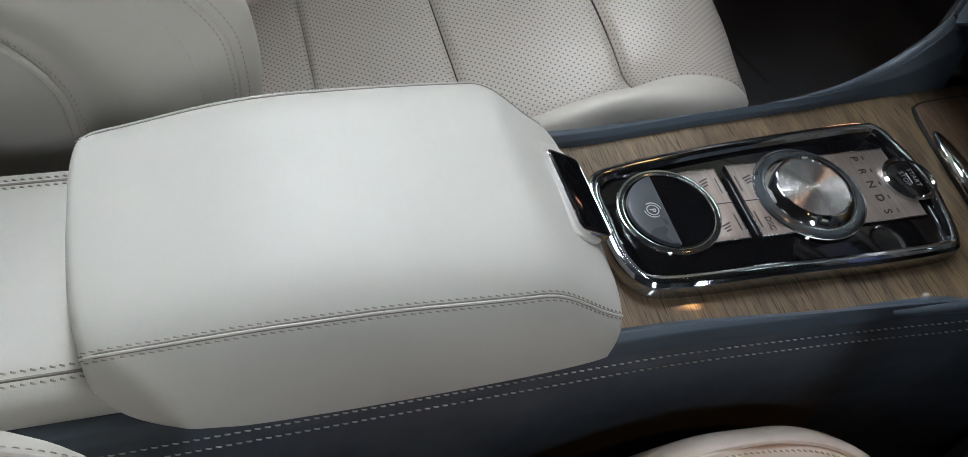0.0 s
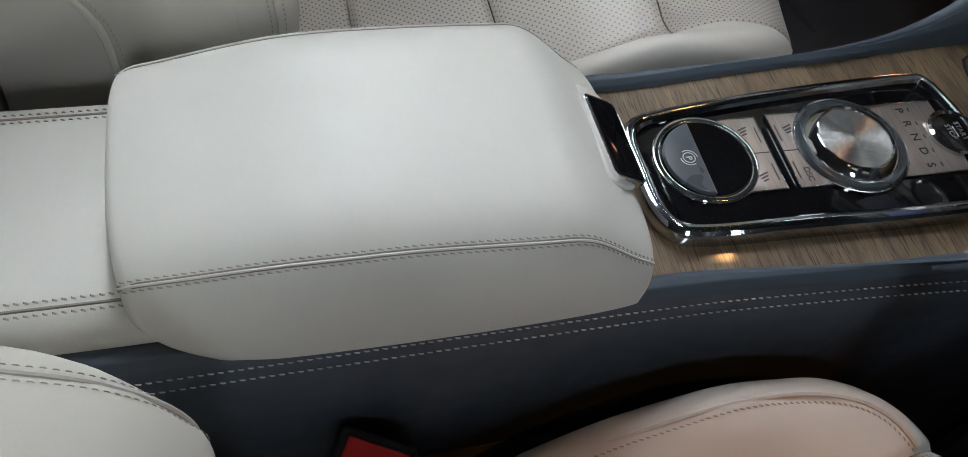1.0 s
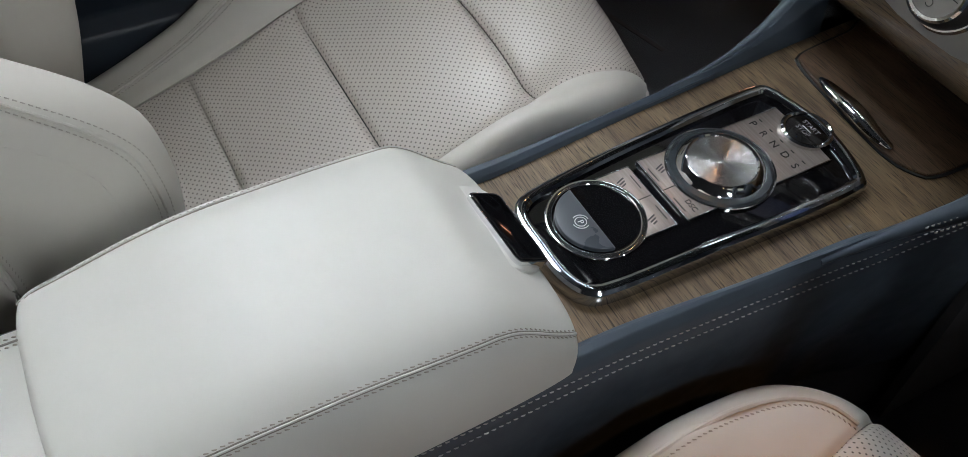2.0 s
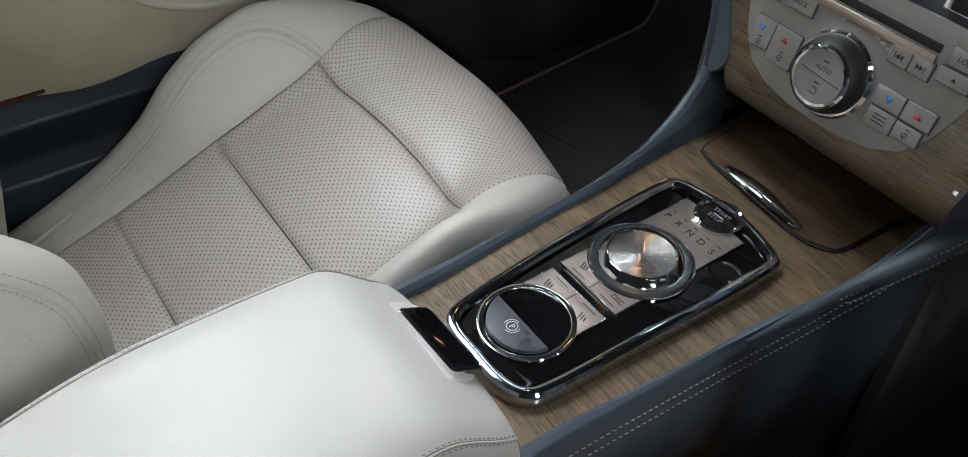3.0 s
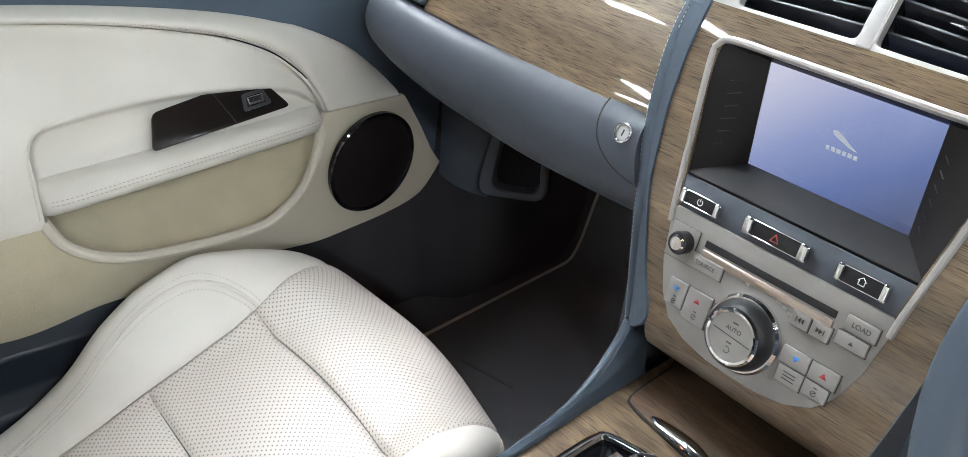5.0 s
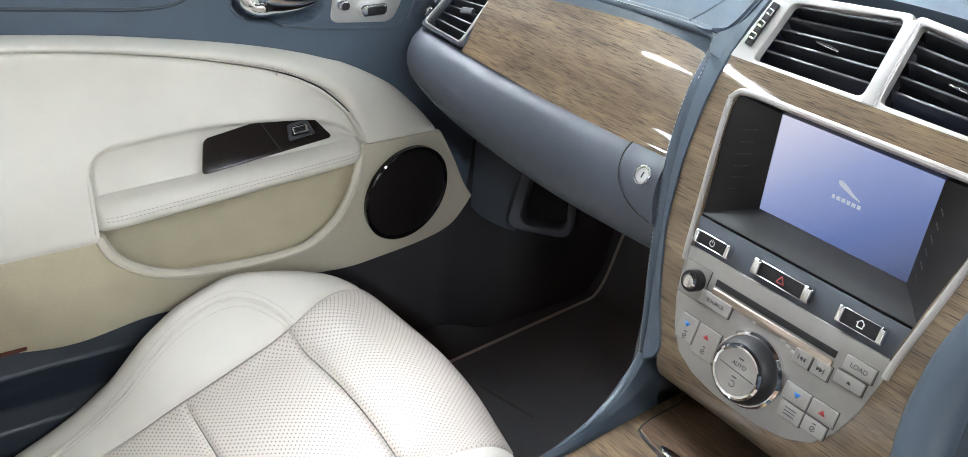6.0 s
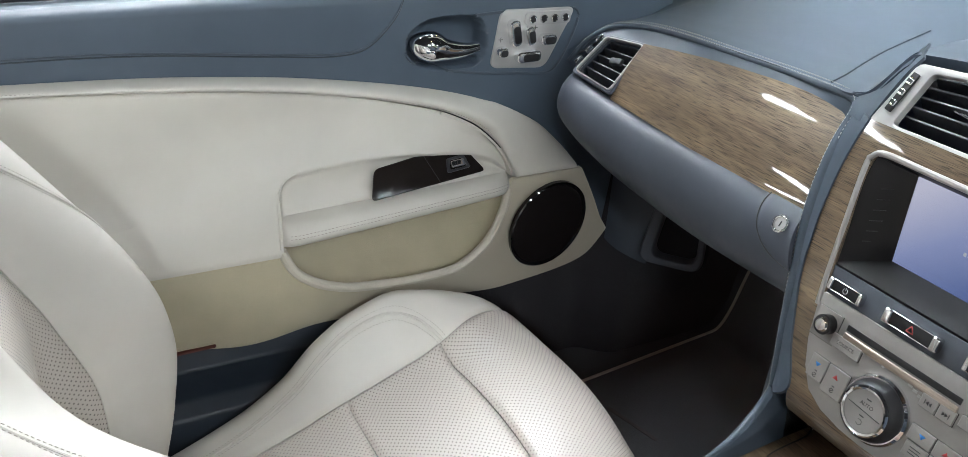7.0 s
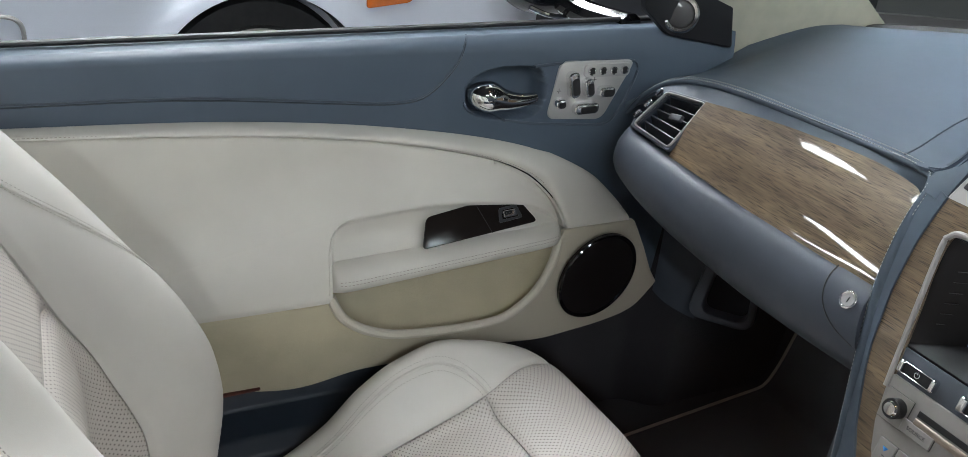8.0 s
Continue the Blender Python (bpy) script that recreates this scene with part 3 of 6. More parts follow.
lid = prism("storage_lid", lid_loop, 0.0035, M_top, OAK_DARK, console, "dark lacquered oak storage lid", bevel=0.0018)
hand = [(0.3855, 0.412, 0.5225), (0.3835, 0.43, 0.5245), (0.386, 0.455, 0.526), (0.3885, 0.48, 0.5245), (0.392, 0.5, 0.5225)]
tube("lid_handle", hand, 0.0084, CHROME, lid, "polished chrome lid handle", n=12, count=30, flat=0.6, taper=lambda t: 0.25 + 0.75 * math.sin(math.pi * t) ** 0.6)

# deck behind the armrest
def P_rear(s, t):
    a = math.pi * t
    x = -0.66 + 0.47 * s
    hw, top = 0.080, 0.034
    c, sn = math.cos(a), math.sin(a)
    y = MID - hw * math.copysign(abs(c) ** 0.30, c)
    return (x, y, 0.512 + top * abs(sn) ** 0.42)


sheet("rear_deck", P_rear, 20, 60, CREAM, console, "cream leather deck behind the armrest", thick=0.006)
for sgn in (-1, 1):
    for dz, dy in ((0.5449, 0.060), (0.5435, 0.067)):
        stitches([(x, MID + sgn * dy, dz + 0.0004) for x in (-0.6, -0.45, -0.3, -0.21)], THREAD_DARK, console, (0, 0.3 * sgn, 1), slant=0.35, r=0.0005)
    # thin dark rod drawn as the shaded crease of the seam
    tube("deck_seam", [(x, MID + sgn * 0.0635, 0.5440) for x in (-0.6, -0.4, -0.2)], 0.0011, GROOVE_SHADE, console, "dark line painted for the shade in the deck seam", n=6, count=20)

# ---- armrest ----
armrest = thing("armrest", (-0.08, MID, 0.52), "padded cream leather armrest lid with a stitched seam on the console", "armrest")
A_REAR, A_FRONT = -0.228, 0.070


def P_arm(s, t, out=0.0):
    u = 2 * s - 1
    x = A_REAR + (A_FRONT - A_REAR) * s
    a = math.pi * t
    c, sn = math.cos(a), math.sin(a)
    endf = (1 - max(0.0, u) ** 9) ** (1 / 5)
    endr = (1 - max(0.0, -u) ** 22) ** (1 / 6)
    hw = 0.099 + 0.004 * (1 - u * u) + out
    high = 0.080 - 0.006 * u * u - 0.034 * sstep(0.58, 1.0, u) - 0.006 * sstep(0.3, 1.0, -u) + out
    cy = abs(c) ** 0.36
    y = math.copysign(cy, c)
    z = abs(sn) ** 0.60
    wf = hw * (0.945 + 0.055 * endf) * (0.93 + 0.07 * endr)
    if y > 0:
        wf -= 0.006
    high -= 0.006 * sstep(0.5, 0.72, t)
    if y < 0:
        wf *= 0.965 - 0.09 * sstep(0.1, 1.0, -u)
    x -= 0.008 * (1 - sn) * sstep(0.6, 1.0, u)
    x -= 0.006 * abs(y) ** 3 * sstep(0.55, 1.0, u) if y < 0 else 0.0
    x += 0.036 * max(0.0, 1 - z * 1.25) ** 2 * sstep(0.3, 1.0, -u)
    x += 0.010 * abs(y) ** 2.5 * sstep(0.5, 1.0, -u)
    return (x, MID - wf * y, 0.518 + high * z * (0.35 + 0.65 * endf) * (0.75 + 0.25 * endr))


sheet("cushion", P_arm, 90, 90, CREAM, armrest, "smooth cream leather pad", thick=0.02)


for end, flipcap in ((0.0, True), (1.0, False)):
    def P_cap(s, t, e=end):
        p = P_arm(e, t)
        return (p[0], MID + (p[1] - MID) * (1 - s), 0.518 + (p[2] - 0.518) * (1 - s))
    sheet("end_cap", P_cap, 6, 60, CREAM, armrest, thick=0.004, flip=flipcap)
for t0 in (0.290, 0.655):
    drop = lambda q: (t0 - 0.5) * (1 + 0.13 * sstep(0.45, 0.86, q) + 0.06 * sstep(0.78, 1.0, q) - 0.04 * sstep(0.4, 0.0, q)) + 0.5
    line = [P_arm(0.004 + 0.985 * j / 30, drop(0.004 + 0.985 * j / 30), 0.0004) for j in range(31)]
    tube("seam_piping", line, 0.0008, CREAM, armrest, n=6, count=80)
    # dark lines either side of the piping, painted crease shade
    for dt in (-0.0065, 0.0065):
        tube("seam_groove_shade", [P_arm(0.004 + 0.985 * j / 30, drop(0.004 + 0.985 * j / 30) + dt, 0.0) for j in range(31)], 0.0005, GROOVE_SHADE, armrest, n=5, count=80)
    sy = -1 if t0 < 0.5 else 1
    for dt in (-0.017, 0.017):
        stitches([P_arm(0.01 + 0.975 * j / 30, drop(0.01 + 0.975 * j / 30) + dt, 0.0004) for j in range(31)], THREAD_DARK, armrest, (0, sy * 0.7, 0.7), slant=0.25, r=0.00034, length=0.0026, gap=0.0016)
prism("latch_pad", rrect(0.080, 0.046, 0.020, 8), 0.0032, axes((0.0500, 0.4500, 0.5640), (0.03, -1, 0.0), (0.86, 0, -0.5)), CREAM, armrest, "raised cream leather pad round the latch", bevel=0.003)
latch = prism("latch", rrect(0.062, 0.027, 0.004, 4), 0.0075, axes((0.0555, 0.446, 0.5605), (0.03, -1, 0.0), (0.86, 0, -0.5)), GLOSS_BLACK, armrest, "gloss black latch button", bevel=0.002)
ring("latch_border", rrect(0.0642, 0.0292, 0.005, 4), rrect(0.0615, 0.0265, 0.004, 4), 0.0070, axes((0.0555, 0.446, 0.5605), (0.03, -1, 0.0), (0.86, 0, -0.5)), CHROME, latch, "thin chrome border", bevel=0.0006)

# ---- gear selector panel ----
selector = thing("gear_selector", (0.21, MID, 0.517), "gloss black gear selector panel with chrome border and rotary knob", "gear selector")
DECK = axes((0, 0, 0.518), (1, 0, 0), (0, 1, 0))
BEZ = [(0.0825, 0.448), (0.0835, 0.475), (0.094, 0.4905), (0.12, 0.4975), (0.19, 0.5055), (0.27, 0.511), (0.322, 0.513), (0.338, 0.507), (0.347, 0.48), (0.351, 0.45),
       (0.347, 0.42), (0.338, 0.393), (0.322, 0.387), (0.27, 0.386), (0.19, 0.3885), (0.12, 0.3905), (0.094, 0.397), (0.0835, 0.418)]
bez = ccw(smooth_loop(BEZ, 120))
bez_in = shrink(bez, 0.0115)
ring("chrome_border", bez, bez_in, 0.0135, DECK, CHROME_DARK_REFLECT, selector, "polished chrome border", bevel=0.0055, sink=-0.003)
prism("gloss_panel", shrink(bez, 0.009), 0.0085, DECK, GLOSS_BLACK, selector, "gloss black panel", bevel=0.0005)
TOP = 0.518 + 0.0085


def deck_at(x, y, dz=0.0):
    """Local x to the driver's right, local y forwards."""
    return axes((x, y, TOP + dz), (0, -1, 0), (1, 0, 0))


# parking brake well with its switch
PB = deck_at(0.136, 0.4515)
well = ring("brake_well", ellipse(0.0365, 0.0365, 56), ellipse(0.0315, 0.0315, 56), 0.0022, PB, CHROME, selector, "chrome ring of the parking brake well", bevel=0.001, sink=0.0)
lathe("well_bowl", [(0.0318, 0.0012), (0.029, 0.0007), (0.0, 0.0004)], PB, GLOSS_BLACK, well, "black bowl")
pb_loop = [(0.0295 * math.cos(a), 0.0295 * math.sin(a)) for a in (radians(180 + 8 + (344 - 180) * j / 24) for j in range(25))]
pb_switch = prism("brake_switch", pb_loop, 0.0045, PB, plain("slate_switch", (0.060, 0.072, 0.088), 0.30, bump=0.05), well, "dark grey parking brake switch", bevel=0.001)
# silver plates
prism("button_plate", [(-0.031, 0.020), (-0.031, 0.0475), (0.030, 0.0475), (0.030, 0.020), (0.022, 0.0245), (0.012, 0.0325), (0.0, 0.036), (-0.012, 0.0325), (-0.022, 0.0245)][::-1], 0.0018, PB, SILVER_WARM_REFLECT, selector, "brushed silver button plate", bevel=0.0006)
KN = deck_at(0.2455, 0.4515)
prism("selector_plate", [(-0.0325, -0.052), (-0.0335, 0.082), (-0.018, 0.083), (-0.014, 0.072), (0.0, 0.066), (0.014, 0.072), (0.018, 0.083), (0.0305, 0.082), (0.0305, -0.052)][::-1], 0.0016, KN, SILVER_WARM_REFLECT, selector, "brushed silver selector plate", bevel=0.0006)
block("plate_joint", (0.0006, 0.013, 0.0004), PB @ Matrix.Translation((-0.0005, 0.0415, 0.0018)), BLACK, selector, bevel=0.0001)
for M0, edge in ((PB, [(-0.0312, 0.0200), (-0.0312, 0.0478), (0.0302, 0.0478), (0.0302, 0.0200)]), (KN, [(-0.0329, 0.0815), (-0.0327, -0.0524), (0.0308, -0.0524), (0.0308, 0.0815)])):
    for a, b in zip(edge, edge[1:]):
        d = Vector((b[0] - a[0], b[1] - a[1], 0))
        mid = Vector(((a[0] + b[0]) / 2, (a[1] + b[1]) / 2, 0))
        block("plate_edge", (d.length + 0.001, 0.0011, 0.0024), M0 @ Matrix.Translation(mid) @ Matrix.Rotation(math.atan2(d.y, d.x), 4, "Z"), CHROME, selector, "thin chrome plate edge", bevel=0.0004)
block("plate_joint", (0.0006, 0.016, 0.0004), KN @ Matrix.Translation((-0.0005, -0.0435, 0.0016)), BLACK, selector, bevel=0.0001)
for M0, cx, cy, w in ((PB, -0.016, 0.0445, 0.014), (PB, 0.016, 0.0445, 0.014), (KN, -0.016, -0.049, 0.014), (KN, 0.016, -0.049, 0.014)):
    block("button_mark", (w, 0.0009, 0.0004), M0 @ Matrix.Translation((cx, cy, 0.0016)), INK, selector, bevel=0.0002)
# knob
base_ring = lathe("knob_base", [(0.0405, 0.0), (0.0402, 0.0032), (0.0385, 0.0044), (0.0330, 0.0050), (0.031, 0.0045), (0.031, 0.0)], KN, plain("smoked_ring", (0.085, 0.10, 0.115), 0.16, 0.6, coat=0.5), selector, "smoked ring round the knob")
lathe("knob_outline", [(0.0416, 0.0), (0.0416, 0.0026), (0.0404, 0.0026), (0.0404, 0.0)], KN, CHROME, base_ring, "thin chrome outline")
KNOB_TOP = bpy.data.materials.new("spun_aluminium")
KNOB_TOP.use_nodes = True
kb = KNOB_TOP.node_tree.nodes["Principled BSDF"]
kb.inputs["Base Color"].default_value = (0.80, 0.80, 0.80, 1)
kb.inputs["Metallic"].default_value = 1.0
kb.inputs["Roughness"].default_value = 0.235
kb.inputs["Anisotropic Rotation"].default_value = 0.25
kb.inputs["Anisotropic"].default_value = 1.0
kt = KNOB_TOP.node_tree.nodes.new("ShaderNodeTangent")
kt.direction_type, kt.axis = "RADIAL", "Z"
KNOB_TOP.node_tree.links.new(kt.outputs[0], kb.inputs["Tangent"])
knob = lathe("selector_knob", [(0.0335, 0.001), (0.0335, 0.0048), (0.0325, 0.0062), (0.0285, 0.0102), (0.0270, 0.0110), (0.0258, 0.0098), (0.0256, 0.001)], KN, CHROME, selector, "chrome rotary knob")
cap_me = lathe("knob_cap", [(0.0257, 0.0), (0.0257, 0.0006), (0.0, 0.0007)], Matrix.Identity(4), KNOB_TOP, None, "spun aluminium cap")
cap_me.parent = knob
cap_me.matrix_parent_inverse = Matrix.Identity(4)
cap_me.matrix_basis = KN @ Matrix.Translation((0, 0, 0.0088))
# start button
ST = deck_at(0.331, 0.4525)
start = lathe("start_button", [(0.0205, 0.0), (0.0205, 0.0045), (0.0185, 0.0055), (0.0168, 0.0045), (0.0166, 0.003)], ST, CHROME, selector, "chrome ring of the start button")
lathe("button_face", [(0.0166, 0.0), (0.0166, 0.0036), (0.0, 0.0046)], ST, GLOSS_BLACK, start, "gloss black push button")
lettering("START", 0.0058, ST @ Matrix.Translation((0, 0.0038, 0.0049)), DIM_INK, start)
lettering("STOP", 0.0058, ST @ Matrix.Translation((0, -0.0046, 0.0049)), DIM_INK, start)
block("button_mark", (0.010, 0.0007, 0.0004), ST @ Matrix.Translation((0, -0.0006, 0.0046)), WHITE_INK, start, bevel=0.0002)
for j, ch in enumerate("PRNDS"):
    m = KN @ Matrix.Translation((-0.0265 + 0.0125 * j, 0.0535 + (0.0 if j != 4 else -0.001), 0.0018))
    lettering(ch, 0.0090, m, BLACK_INK, selector)
    block("position_mark", (0.0035, 0.001, 0.0004), KN @ Matrix.Translation((-0.0265 + 0.0125 * j, 0.0612, 0.0016)), INK, selector, bevel=0.0002)
lettering("DSC", 0.0062, KN @ Matrix.Translation((0.0205, -0.042, 0.0018)), BLACK_INK, selector)


def icon_arc(M0, r, a0, a1, mat, parent, w=0.0007):
    pts = [M0 @ Vector((r * math.cos(radians(a0 + (a1 - a0) * j / 8)), r * math.sin(radians(a0 + (a1 - a0) * j / 8)), 0.0001)) for j in range(9)]
    tube("symbol", pts, w / 2, mat, parent, n=5, count=16)


for sgn in (-1, 1):
    m = PB @ Matrix.Translation((0.0, -0.0135, 0.0047))
    icon_arc(m, 0.0060, 90 - 60 * 1 + (90 if sgn < 0 else -90) - 30, 90 + 30 + (90 if sgn < 0 else -90), WHITE_INK, pb_switch)
icon_arc(PB @ Matrix.Translation((0.0, -0.0135, 0.0047)), 0.0042, 0, 359, WHITE_INK, pb_switch)
lettering("P", 0.0062, PB @ Matrix.Translation((0.0002, -0.0137, 0.0047)), WHITE_INK, pb_switch)
for M0, cx, cy in ((PB, -0.0195, 0.035), (PB, 0.0195, 0.035), (KN, -0.0185, -0.0405)):
    for k in range(3):
        block("symbol", (0.0012, 0.0075 - 0.0015 * k, 0.0003), M0 @ Matrix.Translation((cx + 0.0025 * (k - 1), cy, 0.0018)) @ Matrix.Rotation(radians(20), 4, "Z"), INK, selector, bevel=0.0001)
# ---- passenger seat and driver seat ----
seat_top = curve1([(-0.32, 0.245), (-0.04, 0.338), (0.085, 0.380), (0.223, 0.425), (0.30, 0.440), (0.37, 0.432)])
ridge_x = curve1([(0.34, -0.150), (0.43, -0.131), (0.513, -0.122), (0.567, -0.129), (0.638, -0.158), (0.722, -0.214), (0.793, -0.264), (0.847, -0.306), (0.95, -0.385), (1.02, -0.44)])
bolster_up = curve1([(-0.32, 0.0), (-0.15, 0.002), (-0.05, 0.011), (0.016, 0.032), (0.07, 0.070), (0.115, 0.086), (0.160, 0.088), (0.229, 0.062), (0.295, 0.028), (0.36, 0.010)])
wing_depth = curve1([(0.33, 0.12), (0.43, 0.135), (0.51, 0.145), (0.57, 0.138), (0.64, 0.112), (0.72, 0.080), (0.79, 0.060), (0.85, 0.046), (0.95, 0.03), (1.02, 0.02)])
near_off = curve1([(0.33, 0.012), (0.56, 0.012), (0.60, 0.0), (0.65, -0.040), (0.70, -0.080), (0.75, -0.100), (0.81, -0.095), (0.90, -0.07), (1.0, -0.05)])
perf_w = curve1([(0.33, 0.118), (0.50, 0.112), (0.62, 0.098), (0.72, 0.086), (1.0, 0.084)])
seam_d = curve1([(0.33, 0.203), (0.60, 0.201), (0.66, 0.190), (0.75, 0.150), (0.85, 0.112), (1.0, 0.100)])
S_IN, S_OUT = 0.228, 0.246


lean = curve1([(0.33, -0.055), (0.555, -0.055), (0.61, -0.015), (0.67, 0.030), (0.80, 0.030), (1.02, 0.0)])


def seat(yc, side, label, group, back_dx=0.0):
    base = thing("car_seat", (-0.02, yc, FLOOR_Z), label, "car seat", group)
    flip = side < 0

    def front(d):
        e = max(0.0, abs(d) - 0.165) / 0.08
        return 0.385 - 1.0 * (d - 0.05) ** 2 - 0.050 * e ** 2

    def C(x, d):
        """The cushion's top at x and d, the distance outwards from the seat's middle."""
        lim = S_OUT if d > 0 else S_IN
        a = abs(d)
        z = seat_top(x)
        z += bolster_up(x) * (sstep(0.128 - 0.05 * sstep(0.18, 0.30, x), 0.215, a) if side > 0 else sstep(0.095 - 0.03 * sstep(0.18, 0.30, x), 0.246, a))
        r1 = min(1.0, max(0.0, (a - (lim - 0.045)) / 0.045))
        r2 = min(1.0, max(0.0, (x - (front(d) - 0.05)) / 0.05))
        z -= 0.042 * (1 - math.sqrt(max(0.0, 1 - r1 * r1))) + 0.034 * (1 - math.sqrt(max(0.0, 1 - r2 * r2)))
        return (x, yc + side * d, z)

    edge_d = curve1([(-0.3, 0.150), (0.10, 0.145), (0.223, 0.150), (0.30, 0.174), (0.385, 0.202)])
    inner_d = curve1([(-0.3, 0.150), (0.10, 0.145), (0.223, 0.148), (0.30, 0.162), (0.385, 0.178)])

    def centre(x0, x1, last=False, ends=False):
        def P(s, t):
            lo, up = -1.0, 1.0
            f = lo + (up - lo) * t
            bow = 1 - f * f
            xa = x0 + (0.012 * bow if last else 0.0)
            xb = front(f * (0.202 if f > 0 else 0.178)) - 0.0005 if last else x1 + (0.012 * bow if ends else 0.0)
            x = xa + (xb - xa) * s
            d = f * (edge_d(x) if f > 0 else inner_d(x))
            p = C(x, d)
            puff = 0.005 * math.sin(math.pi * s) * (1 - f * f)
            return (p[0], p[1], p[2] + puff)
        return P

    seams = (-0.27, -0.048, 0.083, 0.220)
    for i, x0 in enumerate(seams):
        last = i == 3
        P = centre(x0, seams[min(i + 1, 3)], last, i == 2)
        sheet("cushion_panel", P, 40, 60, CREAM_PERF, base, "perforated cream leather panel", thick=0.02, dip=0.0060 if i < 3 else 0.0046, edge=0.0042, flip=flip, dips=(1, 0 if last else 1, 1, 1))
    for sg in (-1, 1):
        lim = S_OUT if sg > 0 else S_IN
        ed = edge_d if sg > 0 else inner_d

        def P_bolster(s, t, sg=sg, lim=lim, ed=ed):
            d_in = 0.202 if sg > 0 else 0.178
            xb = front(sg * (d_in + (lim - 0.0005 - d_in) * t)) - 0.0005
            x = -0.27 + (xb + 0.27) * s
            d = ed(x) + (lim - 0.0003 - ed(x)) * t
            return C(x, sg * d)
        sheet("side_bolster", P_bolster, 70, 36, CREAM_SEAT, base, "smooth cream leather side bolster", thick=0.02, dip=0.0032, edge=0.0050, flip=flip if sg > 0 else not flip, dips=(0, 0, 1, 0))
        arc = [(0.223, 0.150), (0.214, 0.164), (0.190, 0.182), (0.150, 0.193), (0.09, 0.194), (0.02, 0.188), (-0.06, 0.181), (-0.16, 0.176), (-0.26, 0.172)]
        if sg < 0:
            arc = [(0.300, 0.166), (0.286, 0.186), (0.255, 0.202), (0.20, 0.209), (0.12, 0.208), (0.02, 0.206), (-0.06, 0.204), (-0.16, 0.202), (-0.26, 0.200)]
        if sg < 0 and side > 0:
            continue
        pts = [C(x, sg * d) for x, d in arc]
        tube("bolster_piping", [(p[0], p[1], p[2] + 0.0008) for p in pts], 0.0022, CREAM_SEAT, base, n=7, count=70)
        for off in (0.006, -0.006) if side > 0 else (0.006,):
            row = spline([Vector((x, d, 0)) for x, d in arc], 40)
            line = []
            for j, q in enumerate(row):
                tq = (row[min(j + 1, 39)] - row[max(j - 1, 0)]).normalized()
                line.append(C(q.x - tq.y * off, sg * (q.y + tq.x * off)))
            stitches([(p[0], p[1], p[2] + 0.0006) for p in line], (THREAD_SEAT if side > 0 else THREAD_DARK), base, (0, 0, 1), slant=0.4)

    # skirt down from the rounded border
    loop = []
    for j in range(31):
        loop.append((-0.27 + (front(S_OUT) + 0.27) * j / 30, S_OUT - 0.0003))
    for j in range(1, 40):
        d = S_OUT - (S_OUT + S_IN) * j / 40
        loop.append((front(d) - 0.0005, d))
    for j in range(31):
        loop.append((front(S_IN) - (front(S_IN) + 0.27) * j / 30, -S_IN + 0.0003))

    def P_skirt(s, t):
        k = s * (len(loop) - 1)
        i = min(int(k), len(loop) - 2)
        f = k - i
        x = loop[i][0] * (1 - f) + loop[i + 1][0] * f
        d = loop[i][1] * (1 - f) + loop[i + 1][1] * f
        p = C(x, d)
        bulge = 0.010 * math.sin(math.pi * min(1.0, t * 1.1))
        cx, cd = x - 0.02, d
        n = Vector((max(0.0, x - 0.15) * 1.5, cd * 1.0)).normalized()
        low = max(0.245, p[2] - 0.15)
        return (p[0] + n.x * bulge, p[1] + side * n.y * bulge * 0.4, p[2] + (low - p[2]) * t)
    sheet("cushion_skirt", P_skirt, 110, 14, CREAM_SEAT, base, "cream leather skirt", thick=0.01, flip=flip)
    M0 = axes((0.02, yc, FLOOR_Z), (1, 0, 0), (0, 1, 0))
    block("seat_base", (0.52, 0.40, 0.07), M0, NAVY, base, "dark seat base", bevel=0.02)

    # backrest
    def R(z, d):
        a = abs(d)
        x = ridge_x(z) + back_dx + (lean(z) if side < 0 else 0.0)
        x -= wing_depth(z) * (1 - sstep(0.070, 0.168, a))
        if d < 0:
            x += near_off(z) * sstep(0.09, 0.165, a)
        r = min(1.0, max(0.0, (a - 0.172) / 0.040))
        x -= 0.05 * (1 - math.sqrt(max(0.0, 1 - r * r)))
        return (x, yc + side * d, z)

    def P_back(s, t):
        z = 0.33 + 0.66 * s
        f = 2 * t - 1
        return R(z, f * perf_w(z))
    for a, b in ((0.0, 0.576), (0.576, 1.0)):
        sheet("backrest_panel", lambda s, t, a=a, b=b: P_back(a + (b - a) * s, t), 40, 40, CREAM_PERF, base, "perforated cream leather backrest panel", thick=0.02, dip=0.007, edge=0.008, flip=not flip)
    for sg in (-1, 1):
        def P_bb(s, t, sg=sg):
            z = 0.33 + 0.66 * s
            return R(z, sg * (perf_w(z) + (0.2115 - perf_w(z)) * t))
        sheet("backrest_bolster", P_bb, 60, 40, CREAM_SEAT, base, "smooth cream leather backrest bolster", thick=0.02, dip=0.005, edge=0.006, flip=(not flip) if sg > 0 else flip, dips=(0, 0, 1, 0))

        def P_bs(s, t, sg=sg):
            z = 0.33 + 0.66 * s
            p = R(z, sg * 0.2115)
